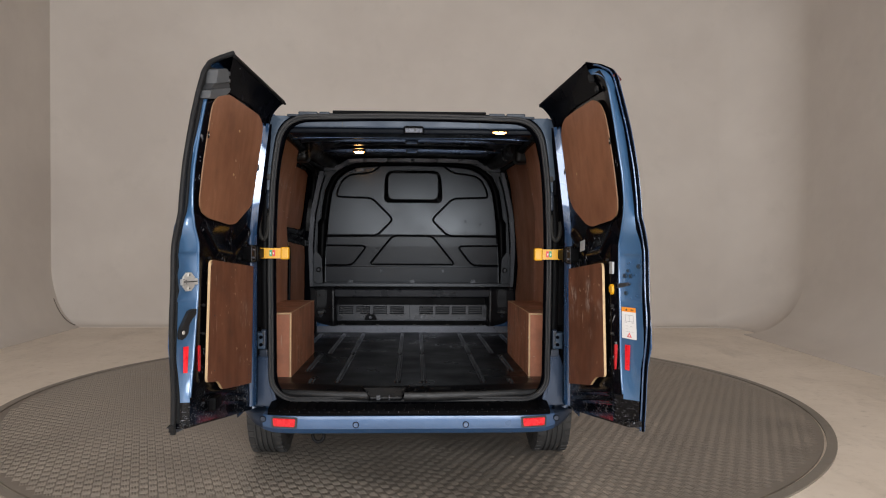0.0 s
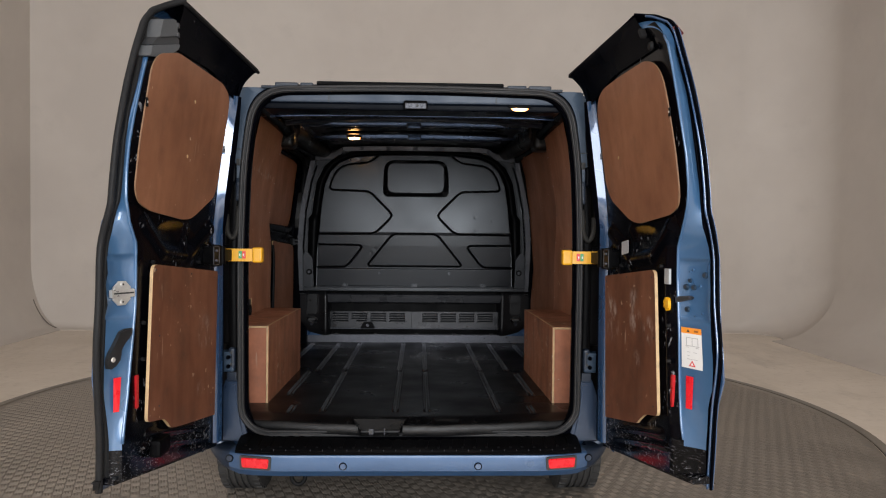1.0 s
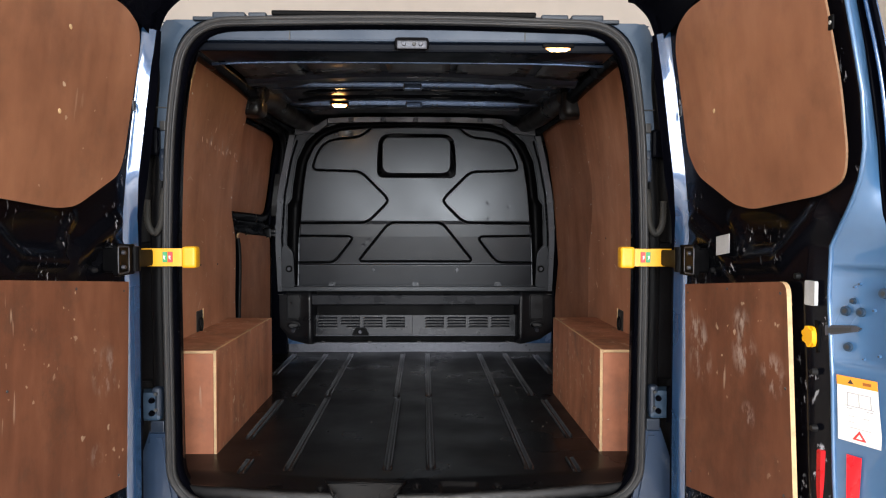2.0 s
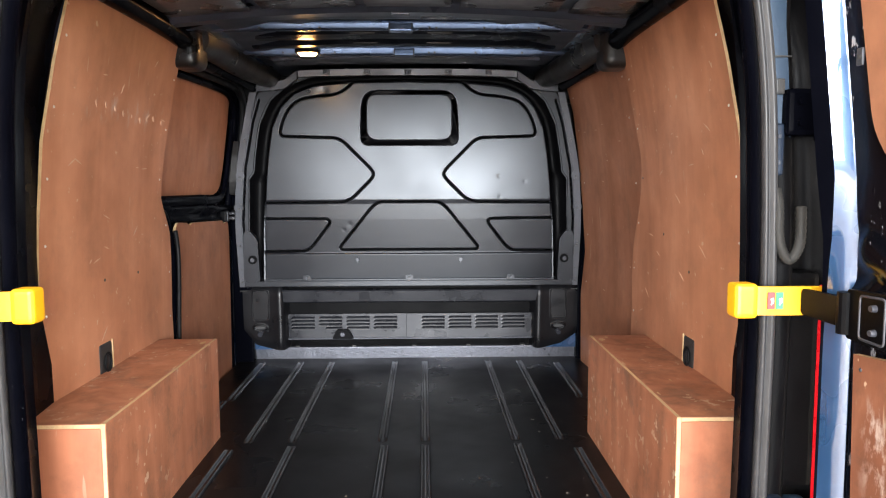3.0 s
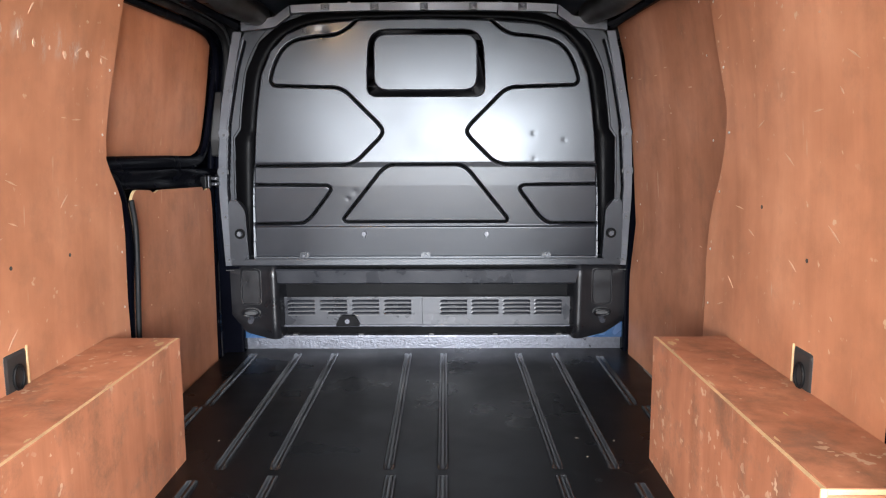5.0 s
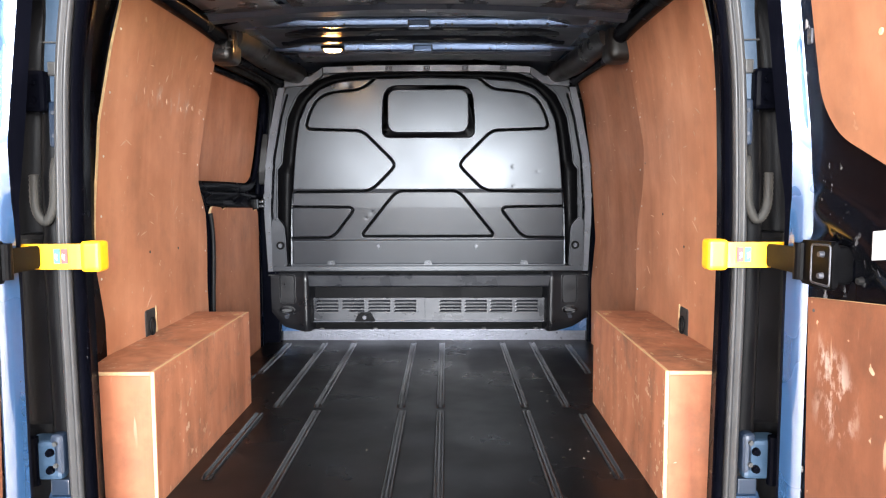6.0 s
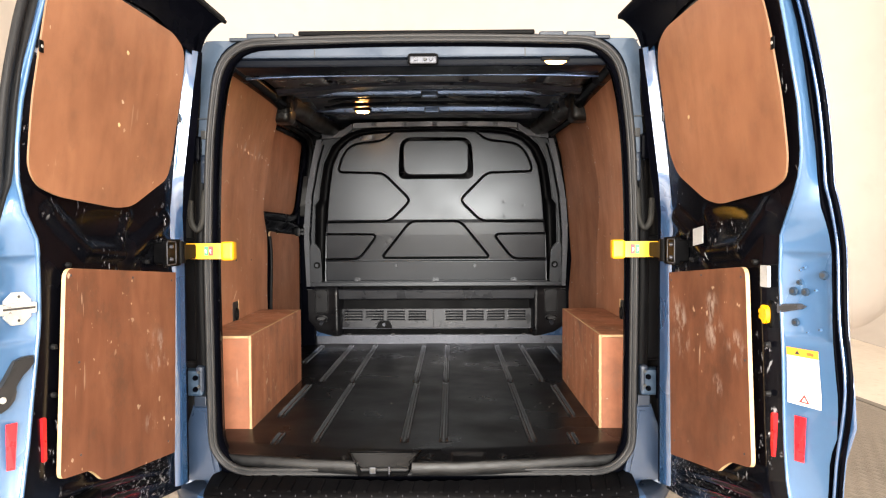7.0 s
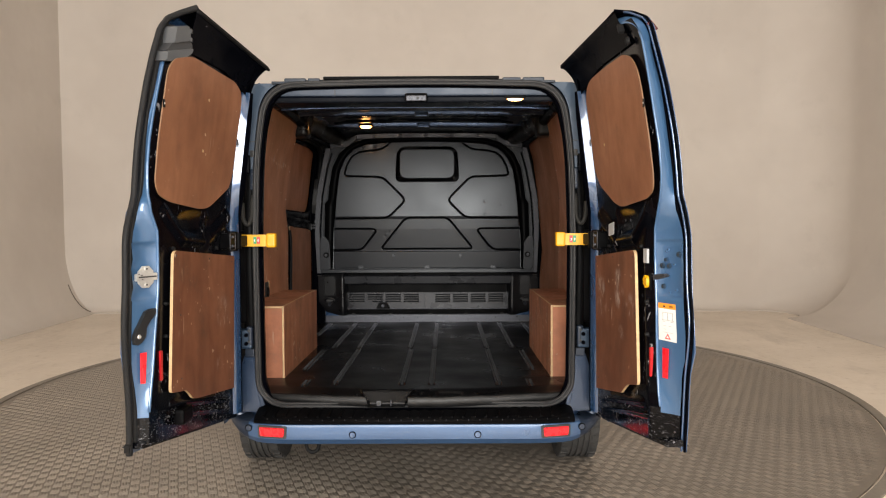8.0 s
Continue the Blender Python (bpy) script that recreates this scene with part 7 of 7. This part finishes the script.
        part("striker_slot", prism(three([(2.14, 1.153), (3.02, 1.153), (3.02, 1.158), (2.14, 1.158)], 0.002), on_strip, 0.0155, 0.0168), BLACK_INK, pl)
        for z in (1.127, 1.183):
            part("latch_bolt", cylinder(bmesh.new(), on_strip(2.53, z, 0.003), on_strip(2.53, z, 0.007), 0.0085, 0.007, 14), ZINC, pl)
            part("bolt_socket", cylinder(bmesh.new(), on_strip(2.53, z, 0.0065), on_strip(2.53, z, 0.0078), 0.0035, n=10), BLACK_INK, pl)
        out = [(0.55, 1.034), (0.36, 1.041), (0.12, 1.041), (0.10, 1.022), (0.22, 1.010), (0.34, 1.0), (0.47, 0.986), (0.52, 0.975), (0.45, 0.963), (0.48, 0.945), (0.62, 0.929), (0.80, 0.920), (0.96, 0.924), (1.0, 0.942), (0.98, 0.958), (0.88, 0.970), (0.80, 0.985), (0.69, 1.005)]
        gh = part("grab_handle", prism([(1.95 + q / 0.8, z) for q, z in out], on_strip, 0.001, 0.017, 0.003), PLASTIC_GREY_DARK, door, "dark grey curved plastic grab handle")
        part("handle_bolt", cylinder(bmesh.new(), on_strip(2.93, 0.950, 0.016), on_strip(2.93, 0.950, 0.020), 0.0085, 0.006, 14), ZINC, gh)
        # grey cable cover at the top corner
        slant = lambda u, z, w: P(u, w - 0.02 - (0.72 - u) * 0.5, z)
        cov = part("corner_cover", prism(three([(0.711, 1.924), (0.705, 1.96), (0.604, 1.989), (0.612, 1.969), (0.641, 1.945), (0.691, 1.925)], 0.005), slant, -0.004, 0.05, 0.003), COVER_GREY, door, "grey moulded plastic corner cover")
        part("cover_step", prism(three([(0.701, 1.963), (0.678, 1.997), (0.617, 2.016), (0.602, 2.006), (0.604, 1.987)], 0.003), slant, 0.003, 0.05, 0.002), COVER_DARK, cov)
        part("cover_block", prism(three([(0.682, 1.992), (0.67, 2.055), (0.627, 2.068), (0.619, 2.06), (0.617, 2.014)], 0.004), slant, -0.006, 0.05, 0.003), COVER_GREY, cov)
        for z in (2.05, 2.019):
            part("cover_tooth", box((-0.010, -0.008, -0.008), (0.010, 0.008, 0.008), 0.003), COVER_DARK, cov).matrix_local = Matrix.Translation(slant(0.612, z, 0.004))
        part("lower_latch", box((-0.02, -0.06, -0.03), (0.02, 0.05, 0.03), 0.012), PLASTIC, door, "black lower door bolt").matrix_local = Matrix.Translation(P(0.56, 0.0, 0.615))
    return door


PLASTIC_GREY_DARK = plain("charcoal_plastic", (0.014, 0.0145, 0.0155), 0.45, 0, 0.2, 10, 180, 0.0005)
# The cover's plastic again, darkened for its step and teeth in shade.
COVER_DARK = plain("shaded_cover_plastic", (0.022, 0.023, 0.025), 0.5, 0, 0.15, 8, 180, 0.0004)
COVER_GREY = plain("mid_grey_cover_plastic", (0.05, 0.053, 0.057), 0.5, 0, 0.15, 8, 180, 0.0004)
for q in (-1, 1):
    build_door(q)


# ---- rear pillars: lamps, hinges, cable hoses, brackets ----
def build_pillars():
    for s in (-1, 1):
        lo = lambda a, b: (min(s * a, s * b), max(s * a, s * b))
        a, b = lo(0.836, 0.856)
        part("tail_lamp", box((a, 0.070, 0.83), (b, 0.084, 1.29), 0.003, 2), RED, van, "tall red tail lamp at the rear corner")
        a, b = lo(0.772, 0.86)
        part("pillar_channel", box((a, 0.12, 0.87), (b, 0.19, 1.31), 0.012), PLASTIC, van, "dark painted hinge channel")
        hose = smooth_path([(s * 0.752, 0.10, 1.475), (s * 0.755, 0.092, 1.44), (s * 0.758, 0.09, 1.375), (s * 0.777, 0.09, 1.338), (s * 0.798, 0.09, 1.368), (s * 0.804, 0.10, 1.44)], 14)
        part("cable_hose", tube(hose, 0.011, 10, False, lambda i: 1.0 if i % 2 else 0.84), HOSE, van, "ribbed grey cable hose between body and door", True)
        for z in (0.80, 1.62):
            a, b = lo(0.765, 0.85)
            h = part("door_hinge", box((a, 0.085, z - 0.045), (b, 0.15, z + 0.045), 0.01), FRAME_BLUE if z < 1 else PAINT_IN, van, "painted door hinge")
            part("hinge_pin", cylinder(bmesh.new(), (s * 0.83, 0.085, z - 0.055), (s * 0.83, 0.085, z + 0.055), 0.014, n=14), PAINT_IN, h)
            for dz in (-0.02, 0.02):
                part("hinge_bolt", cylinder(bmesh.new(), (s * 0.79, 0.086, z + dz), (s * 0.79, 0.076, z + dz), 0.010, 0.008, 10), PAINT_IN, h)
        foot = [(s * a_, z_) for a_, z_ in ((0.745, 0.72), (0.805, 0.72), (0.845, 0.60), (0.852, 0.455), (0.70, 0.45), (0.715, 0.50), (0.738, 0.56))]
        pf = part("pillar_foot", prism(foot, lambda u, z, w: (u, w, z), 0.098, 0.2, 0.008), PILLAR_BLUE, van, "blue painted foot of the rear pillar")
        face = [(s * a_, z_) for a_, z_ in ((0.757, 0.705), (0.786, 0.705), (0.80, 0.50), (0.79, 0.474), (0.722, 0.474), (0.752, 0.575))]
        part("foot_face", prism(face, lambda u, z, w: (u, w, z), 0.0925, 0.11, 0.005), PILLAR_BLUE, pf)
        a, b = lo(0.762, 0.792)
        bb = part("buffer_bracket", box((a, 0.085, 0.765), (b, 0.125, 0.86), 0.012, 3), BRACKET_BLUE, van, "dark blue bracket with two small bolts")
        for z in (0.79, 0.84):
            part("bracket_stud", cylinder(bmesh.new(), (s * 0.778, 0.086, z), (s * 0.778, 0.080, z), 0.006, 0.005, 10), BLACK_INK, bb)
        a, b = lo(0.758, 0.80)
        part("pillar_plate", box((a, 0.098, 0.715), (b, 0.125, 0.752), 0.003), BRACKET_BLUE, van, "small dark blue plate")
        # fittings on the upper pillar: keeper plate, clip, slot
        a, b = lo(0.742, 0.768)
        kp = part("keeper_plate", box((a, 0.100, 1.50), (b, 0.118, 1.60), 0.008, 3), BRACKET_BLUE, van, "pressed dark blue keeper plate with two screws")
        for z in (1.525, 1.575):
            part("keeper_screw", cylinder(bmesh.new(), (s * 0.755, 0.101, z), (s * 0.755, 0.096, z), 0.005, 0.004, 10), BARE, kp)
        a, b = lo(0.748, 0.766)
        part("pillar_slot", box((a, 0.104, 1.655), (b, 0.115, 1.685), 0.003), BLACK_INK, van)
        part("pillar_seam", box((a - 0.012, 0.1065, 1.725), (b + 0.012, 0.115, 1.728), 0.0005, 1), BLACK_INK, van)
        # punched holes and clips down the black jamb
        for z in (0.72, 0.86, 1.42, 1.52, 1.62, 1.68, 1.74, 1.80):
            x = table(z, [(0.5, 0.685), (1.3, 0.688), (1.7, 0.672), (1.95, 0.62)])
            part("jamb_clip", cylinder(bmesh.new(), (s * (x + 0.125), 0.30, z), (s * (x + 0.105), 0.29, z), 0.010, 0.007, 10), RUBBER, van)
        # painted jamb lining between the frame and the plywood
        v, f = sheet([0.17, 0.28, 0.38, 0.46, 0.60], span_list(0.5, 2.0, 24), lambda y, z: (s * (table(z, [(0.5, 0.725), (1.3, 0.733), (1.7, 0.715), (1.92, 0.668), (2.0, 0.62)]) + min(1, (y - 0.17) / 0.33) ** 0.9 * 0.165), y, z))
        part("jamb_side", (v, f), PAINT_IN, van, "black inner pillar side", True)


build_pillars()
